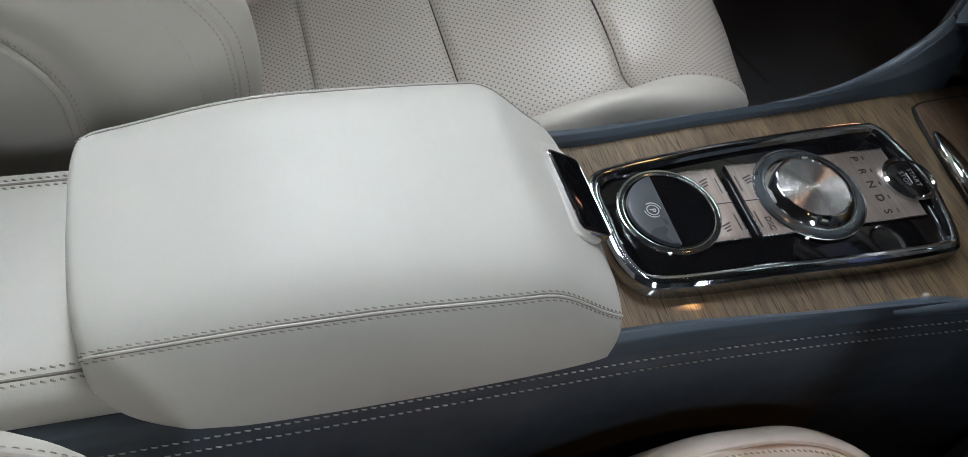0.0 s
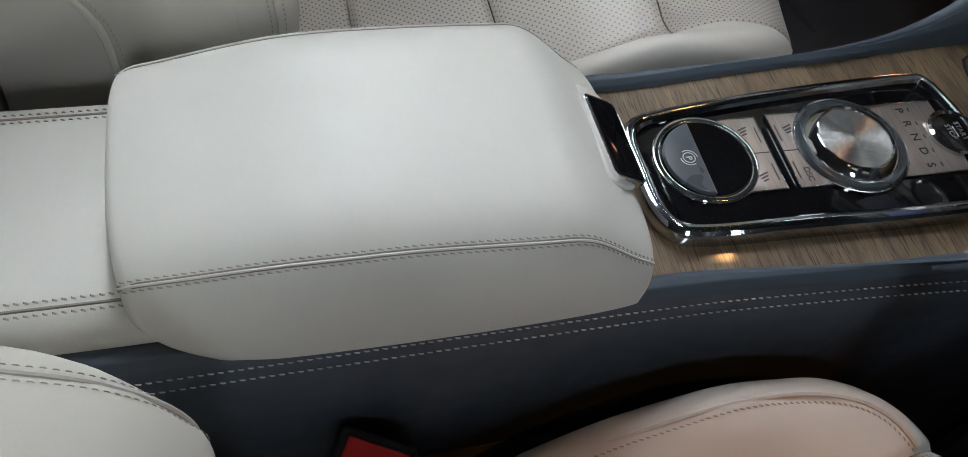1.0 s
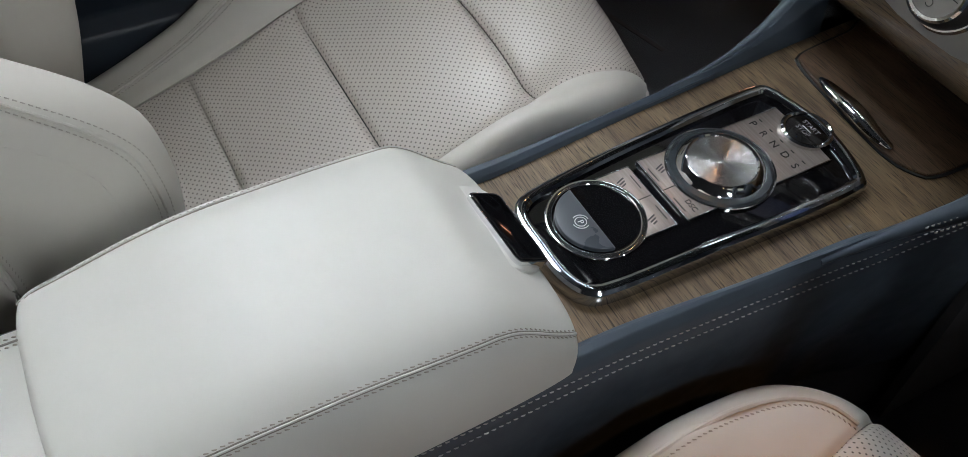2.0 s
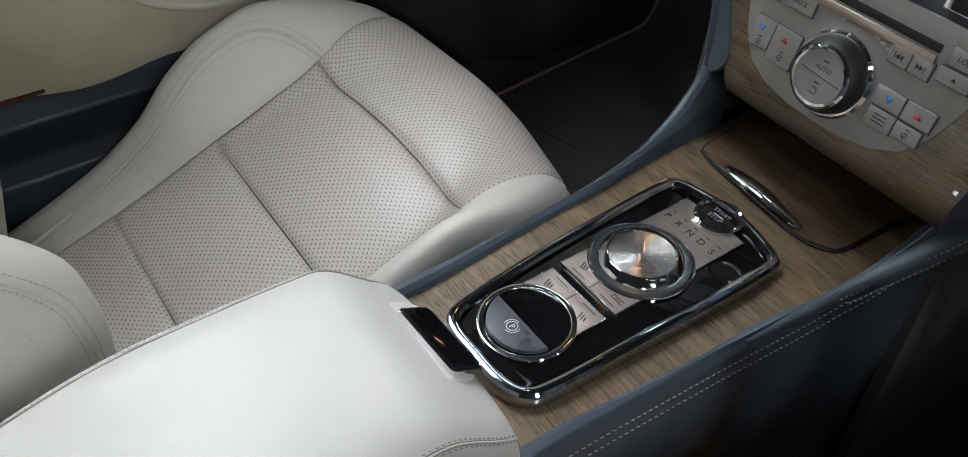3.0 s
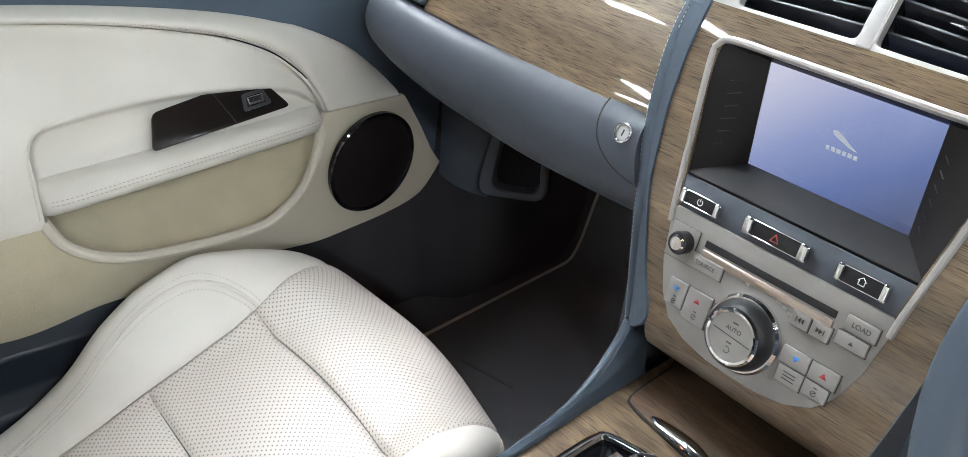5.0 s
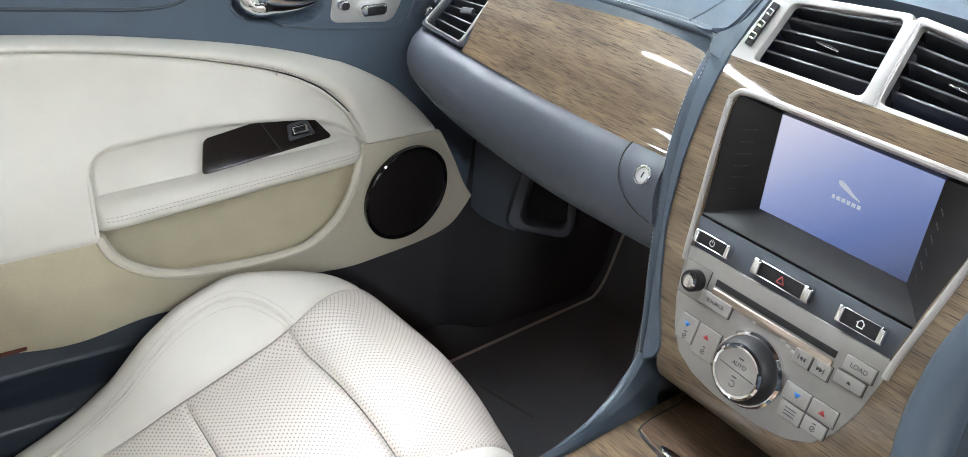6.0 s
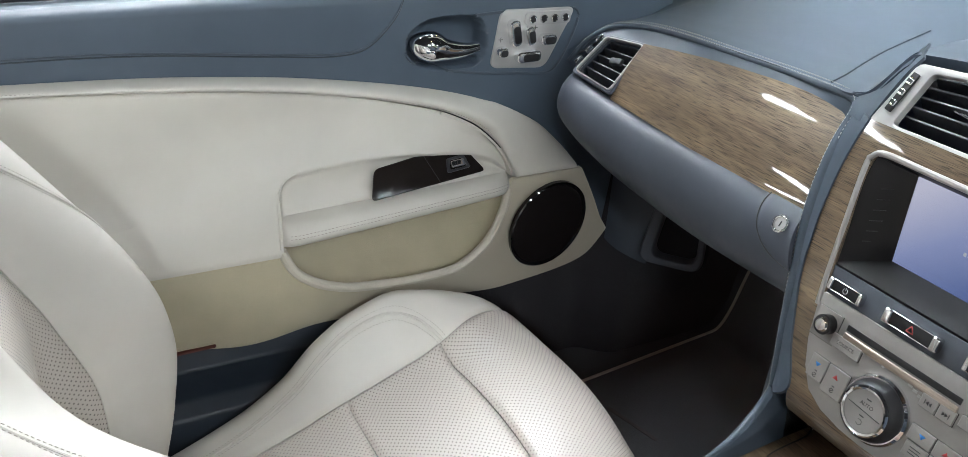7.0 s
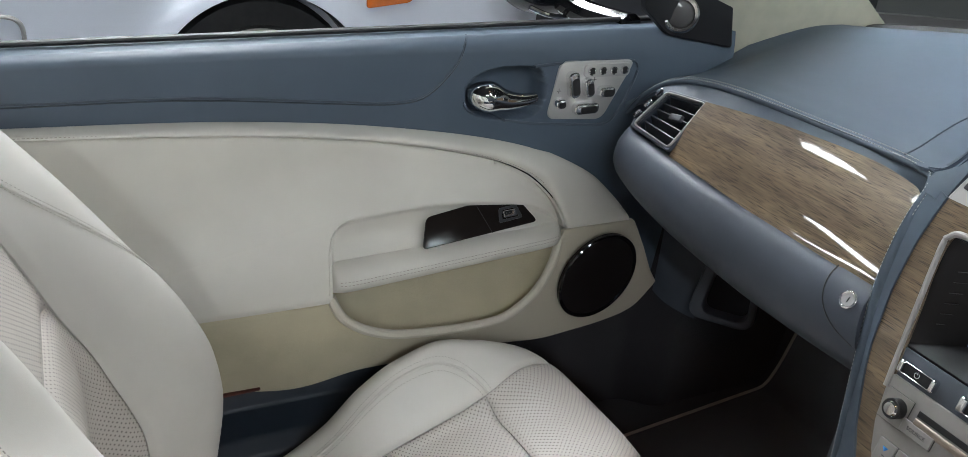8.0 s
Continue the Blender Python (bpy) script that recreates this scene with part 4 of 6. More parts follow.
            return (p[0] - 0.085 * t, p[1] + side * sg * 0.012 * math.sin(math.pi * min(1, t * 1.2)), p[2] - 0.02 * t)
        sheet("backrest_side", P_bs, 50, 16, CREAM_SEAT, base, "cream leather backrest side", thick=0.01, dip=0.004, edge=0.006, flip=(not flip) if sg > 0 else flip, dips=(0, 0, 0, 1))
        seam_at = (lambda z: 0.192) if side < 0 else seam_d
        pts = [R(0.36 + 0.61 * j / 24, sg * seam_at(0.36 + 0.61 * j / 24)) for j in range(25)]
        tube("backrest_piping", [(p[0] + 0.0004, p[1], p[2]) for p in pts], 0.0013, CREAM_SEAT, base, n=7, count=90)
        for dd in (-0.004, 0.003):
            stitches([(lambda p: (p[0] + 0.0007, p[1], p[2]))(R(0.36 + 0.61 * j / 30, sg * (seam_at(0.36 + 0.61 * j / 30) + dd))) for j in range(31)], THREAD_SEAT, base, (1, sg * side, 0.3), r=0.00036)

        def P_bq(s, t, sg=sg):
            p = P_bs(s, 1.0, sg)
            return (p[0] - 0.075 * t, p[1] - side * sg * (0.004 + 0.004 * t), p[2] - 0.01 * t)
        sheet("backrest_shell_side", P_bq, 40, 8, CREAM_SEAT, base, "cream leather shell side", thick=0.006, flip=(not flip) if sg > 0 else flip)
        tube("backrest_piping", [P_bs(j / 14, 0.985) for j in range(15)], 0.0028, CREAM_SEAT, base, n=7, count=60)
        if sg < 0:
          stitches([(lambda p: (p[0] + 0.006, p[1] + side * sg * 0.0012, p[2]))(P_bs(j / 20, 0.97)) for j in range(21)], THREAD_SEAT, base, (0, sg * side, 0), slant=0.4, r=0.00036)

    def P_rearshell(s, t):
        z = 0.33 + 0.66 * s
        p = R(z, 0.2115)
        return (p[0] - 0.160, yc + side * 0.2115 * (2 * t - 1), p[2] - 0.02)
    sheet("backrest_shell", P_rearshell, 20, 10, CREAM_SEAT, base, "cream leather backrest shell", thick=0.01, flip=flip)

    def P_cap(s, t):
        p = R(0.99, 0.2115 * (2 * t - 1))
        q = R(0.99, 0.2115)[0] - 0.160
        return (p[0] + (q - p[0]) * s, p[1], p[2] + 0.018 * math.sin(math.pi * s))
    sheet("backrest_cap", P_cap, 12, 40, CREAM_SEAT, base, "cream leather top of the backrest", thick=0.01, flip=not flip)
    return base


seat(0.806, 1, "cream leather passenger seat with perforated centre panels", "front seats")
driver_seat = seat(2 * MID - 0.806, -1, "cream leather driver seat beside the console, warmly lit", "front seats", 0.035)
driver_seat.location += Vector((-0.050, 0.005, -0.013))
# ---- centre stack ----
stack = thing("centre_stack", (0.47, MID, 0.52), "oak veneered centre stack with screen, controls and air vents", "dashboard console")
PC = 0.4445         # middle of the control panel


def face_x(z):
    return 0.437 + (0.33 if z > 0.722 else 0.24) * (z - 0.722)


def face_at(y, z, out=0.0):
    """On the stack's sloping face: local x to the driver's right, local y up the face."""
    k = 0.33 if z > 0.74 else 0.24
    up = Vector((k, 0, 1)).normalized()
    nrm = Vector((-up.z, 0, up.x))
    return axes(Vector((face_x(z), y, z)) + nrm * out, (0, -1, 0), up)


UP = 0.9724         # metres of z for a metre along the face


def face_loop(pts):
    """(y, z) pairs as a loop in the frame of FACE."""
    return [(MID - y, (z - 0.65) / UP) for y, z in pts]


FACE = face_at(MID, 0.65)
prof = spline([(0.488, 0.518, 0), (0.472, 0.533, 0), (0.446, 0.551, 0), (0.422, 0.573, 0), (0.410, 0.595, 0), (0.4115, 0.612, 0), (0.4165, 0.635, 0), (0.425, 0.672, 0), (0.437, 0.722, 0), (0.456, 0.78, 0), (0.476, 0.84, 0), (0.4868, 0.8690, 0)], 120)
wood_out = curve1([(0.51, 0.106), (0.54, 0.117), (0.57, 0.124), (0.60, 0.129), (0.65, 0.138), (0.70, 0.146), (0.78, 0.150), (0.84, 0.146), (0.875, 0.140)])
wood_hw = curve1([(0.51, 0.100), (0.57, 0.092), (0.603, 0.088), (0.65, 0.107), (0.715, 0.129), (0.75, 0.136), (0.78, 0.141), (0.82, 0.1425), (0.843, 0.141), (0.875, 0.137)])
panel_hw = curve1([(0.6035, 0.010), (0.6055, 0.035), (0.610, 0.055), (0.617, 0.069), (0.635, 0.084), (0.661, 0.0945), (0.695, 0.1015), (0.715, 0.1045), (0.77, 0.1135), (0.83, 0.1225), (0.840, 0.1215), (0.8455, 0.112)])


def wood_in(z):
    if z < 0.6035 or z > 0.8455:
        return 0.0
    return max(0.0, panel_hw(z) - 0.004)


def P_stackwood(side):
    def P(s, t):
        k = s * 119
        i = min(int(k), 118)
        p = prof[i].lerp(prof[i + 1], k - i)
        a, b = PC + side * wood_in(p.y), MID + side * (wood_hw(p.y) if side > 0 else wood_out(p.y))
        return (p.x, a + (b - a) * t, p.y)
    return P


sheet("wood_surround", P_stackwood(1), 180, 16, OAK, stack, "lacquered oak veneer surround", thick=0.003, flip=True)
sheet("wood_surround", P_stackwood(-1), 180, 16, OAK, stack, "lacquered oak veneer surround", thick=0.003)

# silver rim round screen and controls
half = [(0.0, 0.8465), (0.060, 0.8465), (0.110, 0.846), (0.1215, 0.840), (0.1235, 0.830), (0.114, 0.77), (0.105, 0.715), (0.1025, 0.695), (0.0965, 0.661), (0.0865, 0.635), (0.0725, 0.6165), (0.0515, 0.6065), (0.026, 0.6020), (0.0, 0.6010)]
upper = [(d, z) for d, z in half if z > 0.69]
rim = [(PC + d, z) for d, z in upper[::-1]] + [(PC - d, z) for d, z in upper[1:]]
tube("rim", [face_at(y, z, 0.002).translation for y, z in rim], 0.0034, RIM_SILVER, stack, "satin silver rim round the screen", n=10, count=160)
lower_rim = [(d, z) for d, z in half if z < 0.70]
gap = [(PC + d + 0.0006, z) for d, z in lower_rim] + [(PC - d - 0.0006, z) for d, z in lower_rim[-2::-1]]
tube("panel_gap", [face_at(y, z, 0.0004).translation for y, z in gap], 0.0011, INK, stack, "dark joint round the control panel", n=6, count=120)
low = [(d, z) for d, z in half if z < 0.70]
plate = [(PC + 0.1035, 0.7095)] + [(PC + d, z) for d, z in low] + [(PC - d, z) for d, z in low[-2::-1]] + [(PC - 0.1035, 0.7095)]
control = prism("control_panel", face_loop(plate), 0.0035, FACE, PANEL_GREY, stack, "warm grey audio and climate control panel", bevel=0.001)
OUT = 0.0035


def key(y0, z0, y1, z1, name="button", mat=None, h=0.0022, r=0.002, parent=None, label=""):
    m = face_at((y0 + y1) / 2, (z0 + z1) / 2, OUT)
    w, d = abs(y1 - y0), abs(z1 - z0) / UP
    k = block(name, (w - 0.0006, d - 0.0006, h), m @ Matrix.Translation((0, 0, 0.0002)), mat or BUTTON_GREY, parent or control, label, bevel=min(r, h * 0.45))
    block("key_joint", (w + 0.0002, d + 0.0002, 0.0006), m @ Matrix.Translation((0.0002, -0.0002, 0)), INK, k, bevel=0.0002)
    return k


def mark(y, z, w, h, mat, parent, turn=0.0, out=0.0):
    block("symbol", (w, h, 0.0004), face_at(y, z, OUT + 0.0023 + out) @ Matrix.Rotation(radians(turn), 4, "Z"), mat, parent, bevel=0.0001)


def triangle(y, z, size, mat, parent, down=False, name="symbol", out=0.0):
    sg = -1 if down else 1
    prism(name, [(-size, -sg * size * 0.6), (size, -sg * size * 0.6), (0, sg * size * 0.8)], 0.0004, face_at(y, z, OUT + 0.0023 + out), mat, parent)


# slot, small knob, keys
block("disc_slot", (0.124, 0.0062, 0.0006), face_at(0.4445, 0.6915, OUT), BLACK, control, "dark disc slot", bevel=0.0002)
block("slot_lip", (0.124, 0.0072, 0.003), face_at(0.4445, 0.6832, OUT - 0.001), brushed("warm_slot_lip", (0.5, 0.42, 0.36), 0.3, (1, 0.05, 1)), control, "brushed lip under the slot", bevel=0.001)
kn_m = face_at(0.5255, 0.684, OUT)
key(0.542, 0.698, 0.5135, 0.667, "knob_plate", PANEL_GREY, 0.0012)
small = lathe("volume_knob", [(0.0100, 0.0), (0.0100, 0.011), (0.009, 0.0125), (0.0072, 0.0125)], kn_m, BLACK, control, "black volume knob with chrome cap")
lathe("knob_cap", [(0.0074, 0.0), (0.0074, 0.0125), (0.0058, 0.0145), (0.0, 0.0152)], kn_m, CHROME, small, "chrome cap")
src = key(0.516, 0.6815, 0.4815, 0.668, label="warm grey source key")
lettering("SOURCE", 0.0053, face_at(0.4988, 0.6748, OUT + 0.0025), INK, src)
prev = key(0.4145, 0.6815, 0.3975, 0.668)
nxt = key(0.3970, 0.6815, 0.3800, 0.668)
for sg, k, yy in ((1, prev, 0.406), (-1, nxt, 0.3885)):
    m = face_at(yy, 0.6748, OUT + 0.0025)
    for q in (0, 1):
        prism("symbol", [(-sg * 0.0022 + 0.0028 * sg * q, 0), (sg * 0.0006 + 0.0028 * sg * q, 0.0022), (sg * 0.0006 + 0.0028 * sg * q, -0.0022)], 0.0004, m, INK, k)
    block("symbol", (0.0006, 0.0045, 0.0004), m @ Matrix.Translation((-sg * 0.0032, 0, 0)), INK, k, bevel=0.0001)
load = key(0.3745, 0.698, 0.3480, 0.685, label="warm grey load key")
lettering("LOAD", 0.0056, face_at(0.3612, 0.6915, OUT + 0.0025), INK, load)
eject = key(0.3770, 0.684, 0.3510, 0.6725)
triangle(0.364, 0.678, 0.002, INK, eject)
lk = [key(0.5265, 0.653, 0.5065, 0.629, r=0.003, label="warm grey fan key"), key(0.5060, 0.653, 0.4805, 0.624, r=0.003, label="warm grey heater key")]
triangle(0.517, 0.6445, 0.0033, BLUE_INK, lk[0], True)
triangle(0.4940, 0.6440, 0.0033, RED_INK, lk[1])
rk = [key(0.4105, 0.6525, 0.3855, 0.6375, r=0.003), key(0.3850, 0.6525, 0.3605, 0.6375, r=0.003), key(0.4085, 0.6368, 0.3855, 0.622, r=0.003), key(0.3850, 0.6368, 0.3635, 0.624, r=0.003)]
triangle(0.397, 0.6455, 0.0033, BLUE_INK, rk[0], True)
triangle(0.3725, 0.6450, 0.0033, RED_INK, rk[1])
for yy, zz, k in ((0.516, 0.6345, lk[0]), (0.4925, 0.6315, lk[1]), (0.3745, 0.630, rk[3])):
    mark(yy, zz + 0.0035, 0.003, 0.0009, INK, k)
    icon_arc(face_at(yy, zz - 0.001, OUT + 0.0025), 0.0022, 20, 340, INK, k, 0.0006)
    mark(yy, zz - 0.001, 0.0035, 0.0006, INK, k, 40)
for q in range(3):
    mark(0.397, 0.6325 - 0.0028 * q, 0.011, 0.0007, DARK_GREY, rk[2])
for q in range(4):
    mark(0.4580, 0.6795, 0.0042, 0.0008, WHITE_INK, control, 45 * q, -0.002)
for q in range(3):
    mark(0.428 - 0.006 * q, 0.6785 - 0.002 * q, 0.0045, 0.0025, SATIN, control, 0, -0.002)

# climate dial
dm = face_at(0.4455, 0.6405, OUT)
dial = lathe("climate_dial", [(0.0335, 0.0), (0.0335, 0.004), (0.0315, 0.0065), (0.030, 0.0065)], dm, CHROME, control, "chrome bezel of the climate dial")
lathe("dial_body", [(0.0308, 0.0), (0.030, 0.0075), (0.0275, 0.016), (0.0245, 0.019), (0.0235, 0.019)], dm, BLACK, dial, "black dial body")
lathe("dial_ring", [(0.0243, 0.0), (0.0243, 0.0195), (0.0225, 0.021), (0.0205, 0.0205), (0.0202, 0.018)], dm, CHROME, dial, "chrome ring")
lathe("dial_face", [(0.0204, 0.0), (0.0204, 0.0188), (0.0, 0.0192)], dm, BUTTON_GREY, dial, "warm grey dial face")
block("dial_joint", (0.036, 0.0006, 0.0004), dm @ Matrix.Translation((0, 0, 0.0191)) @ Matrix.Rotation(radians(-4), 4, "Z"), BLACK, dial, bevel=0.0001)
lettering("AUTO", 0.0052, dm @ Matrix.Translation((0, 0.0062, 0.0193)), INK, dial)
for yy in (0.0122, -0.0052):
    block("symbol", (0.005, 0.0012, 0.0004), dm @ Matrix.Translation((0, yy, 0.0192)), INK, dial, bevel=0.0002)
icon_arc(dm @ Matrix.Translation((0, -0.0115, 0.0193)), 0.0028, -150, 130, INK, dial)

# screen recess
SX = 0.478
scr_l, scr_r, scr_b, scr_t = 0.517, 0.370, 0.7495, 0.839


def quad(a, b, c, d):
    a, b, c, d = (Vector(q) for q in (a, b, c, d))
    return lambda s, t: tuple((a * (1 - s) + b * s) * (1 - t) + (d * (1 - s) + c * s) * t)


housing = sheet("screen_housing", quad((face_x(0.736), PC + 0.1065, 0.736), (face_x(0.736), PC - 0.1065, 0.736), (SX, scr_r - 0.001, scr_b - 0.002), (SX, scr_l + 0.001, scr_b - 0.002)), 10, 8, DARK_BROWN, stack, "dark recessed screen shelf", thick=0.003, flip=True)
sheet("recess_wall", quad((face_x(0.735), PC + 0.108, 0.735), (SX, scr_l, scr_b - 0.003), (SX + 0.001, scr_l, scr_t + 0.001), (face_x(0.842), PC + 0.121, 0.842)), 8, 8, DARK_BROWN, housing, thick=0.002, flip=True)
sheet("recess_wall", quad((face_x(0.735), PC - 0.108, 0.735), (SX, scr_r, scr_b - 0.003), (SX + 0.001, scr_r, scr_t + 0.001), (face_x(0.842), PC - 0.121, 0.842)), 8, 8, DARK_BROWN, housing, thick=0.002)
sheet("recess_roof", quad((face_x(0.845) - 0.001, PC + 0.121, 0.845), (face_x(0.845) - 0.001, PC - 0.121, 0.845), (SX + 0.004, scr_r, scr_t + 0.0005), (SX + 0.004, scr_l, scr_t + 0.0005)), 8, 4, DARK_BROWN, housing, thick=0.002)
for q in range(6):
    for yy in (0.537, 0.361):
        f = q / 5
        x0 = 0.462
        block("wall_rib", (0.012, 0.0006, 0.0008), axes((x0 + 0.004 * f, yy - 0.001, 0.765 + 0.055 * f), (0.8, -0.6 if yy > 0.45 else 0.6, 0.1), (0, 0, 1)), BLACK, housing, bevel=0.0002)
ledge = prism("button_ledge", face_loop([(PC + 0.1065, 0.7365), (PC + 0.1035, 0.7085), (PC - 0.1035, 0.7085), (PC - 0.1065, 0.7365)]), 0.001, FACE, BLUE_PLASTIC, stack, "blue-grey button ledge", bevel=0.0004)

SCREEN = bpy.data.materials.new("lit_screen")
SCREEN.use_nodes = True
sn, sl = SCREEN.node_tree.nodes, SCREEN.node_tree.links
sb = sn["Principled BSDF"]
sb.inputs["Base Color"].default_value = (0.01, 0.01, 0.012, 1)
sb.inputs["Roughness"].default_value = 0.12
stc = sn.new("ShaderNodeTexCoord")
sdt = sn.new("ShaderNodeVectorMath")
sdt.operation = "DOT_PRODUCT"
sdt.inputs[1].default_value = (3.8, 4.6, 0)
sl.new(stc.outputs["UV"], sdt.inputs[0])
srm = ramp(sn, sl, sdt.outputs["Value"], [(0.0, (0.045, 0.055, 0.105)), (0.30, (0.075, 0.11, 0.25)), (0.58, (0.17, 0.205, 0.36)), (0.9, (0.36, 0.37, 0.47))])
sl.new(srm.outputs[0], sb.inputs["Emission Color"])
sb.inputs["Emission Strength"].default_value = 0.66
screen = sheet("screen", quad((SX, scr_r, scr_b), (SX, scr_l, scr_b), (SX, scr_l, scr_t), (SX, scr_r, scr_t)), 6, 4, SCREEN, stack, "lit screen with a blue gradient and a pale emblem", thick=0.003, flip=True)
LOGO = glowing("pale_emblem", (0.5, 0.55, 0.65), 0.36)
sm = axes((SX - 0.0006, 0.4395, 0.7955), (0, -1, 0), (0, 0, 1)) @ Matrix.Diagonal((0.88, 0.82, 1, 1))
prism("emblem", smooth_loop([(-0.0125, 0.0125), (-0.008, 0.0130), (-0.001, 0.0095), (0.006, 0.0045), (0.0135, 0.0002), (0.006, 0.0012), (-0.001, 0.0042), (-0.006, 0.0062), (-0.0105, 0.0085)], 40), 0.0003, sm, LOGO, screen, "pale emblem shape")
for q, w in enumerate((0.0030, 0.0040, 0.0040, 0.0038, 0.0040, 0.0038)):
    block("emblem_bar", (w, 0.0042, 0.0003), sm @ Matrix.Translation((-0.0135 + 0.0054 * q, -0.0056, 0)), LOGO, screen, bevel=0.0001)


def chrome_key(y0, y1, z0, z1, label):
    m = face_at((y0 + y1) / 2, (z0 + z1) / 2, 0.001)
    w, h = abs(y1 - y0), abs(z1 - z0) / UP
    body = block("button", (w * 0.78, h, 0.004), m, BLACK, ledge, label, bevel=0.001)
    for sg in (-1, 1):
        block("button_end", (w * 0.15, h * 1.15, 0.0066), m @ Matrix.Translation((sg * w * 0.44, 0, 0)), CHROME, body, "chrome button end", bevel=0.0022)
    for sg in (-1, 1):
        block("button_edge", (w * 0.78, 0.0010, 0.0046), m @ Matrix.Translation((0, sg * h * 0.5, 0)), CHROME, body, bevel=0.0004)
    return body, m @ Matrix.Translation((0, 0, 0.0042))


b1, m1 = chrome_key(0.5440, 0.5040, 0.7150, 0.7260, "black power button")
icon_arc(m1, 0.0026, 120, 420, WHITE_INK, b1)
block("symbol", (0.0006, 0.003, 0.0003), m1 @ Matrix.Translation((0, 0.002, 0)), WHITE_INK, b1, bevel=0.0001)
b2, m2 = chrome_key(0.4790, 0.4210, 0.7160, 0.7285, "black hazard button with a red triangle")
for a in (90, 210, 330):
    c, d = radians(a), radians(a + 120)
    tube("hazard_triangle", [m2 @ Vector((0.0042 * math.cos(c), 0.0042 * math.sin(c) - 0.001, 0)), m2 @ Vector((0.0042 * math.cos(d), 0.0042 * math.sin(d) - 0.001, 0))], 0.0005, RED_INK, b2, n=5, count=2)
b3, m3 = chrome_key(0.3955, 0.3545, 0.7165, 0.7290, "black home button")
for a, b in (((-0.0035, 0.0003), (0, 0.0035)), ((0, 0.0035), (0.0035, 0.0003)), ((-0.0024, 0.0008), (-0.0024, -0.0028)), ((0.0024, 0.0008), (0.0024, -0.0028)), ((-0.0024, -0.0028), (0.0024, -0.0028))):
    tube("symbol", [m3 @ Vector((*a, 0)), m3 @ Vector((*b, 0))], 0.0004, WHITE_INK, b3, n=5, count=2)

# centre air vents
def air_vent(corners, inner, M, parent_thing, name="air_vent", slats=5, label="satin silver vent surround", lever=True, mat=None):
    outer = smooth_corner(corners, 0.008)
    inn = smooth_corner(inner, 0.006)
    surround = ring("vent_surround", outer, inn, 0.005, M, mat or SATIN, parent_thing, label, bevel=0.0015, sink=0.004)
    prism("vent_depth", inn, 0.001, M @ Matrix.Translation((0, 0, -0.045)), BLACK, surround, "black vent duct")
    cx = [c[0] for c in inner]
    for q in range(slats):
        f = (q + 0.6) / (slats + 0.2)
        a = Vector(inner[0]).lerp(Vector(inner[3]), f)
        b = Vector(inner[1]).lerp(Vector(inner[2]), f)
        mid = (a + b) / 2
        d = b - a
        ang = math.atan2(d.y, d.x)
        ms = M @ Matrix.Translation((mid.x, mid.y, -0.016)) @ Matrix.Rotation(ang, 4, "Z") @ Matrix.Rotation(radians(62), 4, "X")
        block("slat", (d.length - 0.001, 0.026, 0.0022), ms @ Matrix.Translation((0, 0, -0.001)), DARK_GREY, surround, bevel=0.0008)
    for q in range(4):
        f = (q + 0.5) / 4
        a = Vector(inner[0]).lerp(Vector(inner[1]), f)
        b = Vector(inner[3]).lerp(Vector(inner[2]), f)
        mid = (a + b) / 2
        block("vane", (0.0015, (b - a).length, 0.012), M @ Matrix.Translation((mid.x, mid.y, -0.040)), BLACK, surround, bevel=0.0004)
    if lever:
        mid = (Vector(inner[0]) + Vector(inner[1]) + Vector(inner[2]) + Vector(inner[3])) / 4
        tube("vent_lever", [M @ Vector((mid.x - 0.011, mid.y + 0.001, -0.001)), M @ Vector((mid.x, mid.y, 0.0015)), M @ Vector((mid.x + 0.011, mid.y - 0.001, -0.001))], 0.0026, BRIGHT, surround, "chrome vent lever", n=10, count=12, flat=0.6, taper=lambda t: 0.5 + 0.5 * math.sin(math.pi * t))
    return surround


def smooth_corner(quad_pts, r, n=6):
    """A rounded loop through four corners."""
    out = []
    k = len(quad_pts)
    for i in range(k):
        a, b, c = Vector(quad_pts[i - 1]), Vector(quad_pts[i]), Vector(quad_pts[(i + 1) % k])
        p, q = b + (a - b).normalized() * r, b + (c - b).normalized() * r
        for j in range(n + 1):
            t = j / n
            out.append(tuple(p * (1 - t) ** 2 + b * 2 * t * (1 - t) + q * t * t))
    return out


VENT = axes((0.486, MID, 0.862), (0, -1, 0), (0.447, 0, 0.894))


def vent_loop(pts):
    return [(MID - y, (z - 0.862) / 0.894) for y, z in pts]


VL = vent_loop([(0.590, 0.8640), (0.4500, 0.8645), (0.4500, 0.9365), (0.574, 0.9255)])
VI = vent_loop([(0.5650, 0.8705), (0.4575, 0.8715), (0.4570, 0.9305), (0.5555, 0.9205)])
air_vent(VL, VI, VENT, stack, mat=VENT_SILVER)
mir = lambda q: [(-q[i][0], q[i][1]) for i in (1, 0, 3, 2)]
air_vent(mir(VL), mir(VI), VENT, stack, mat=VENT_SILVER)
block("vent_bridge", (0.0125, 0.072, 0.0066), VENT @ Matrix.Translation((0, 0.042, 0)), VENT_SILVER, stack, "satin silver bar between the vents", bevel=0.0018)
wheel_m = VENT @ Matrix.Translation((MID - 0.5725, 0.040, 0.0045))
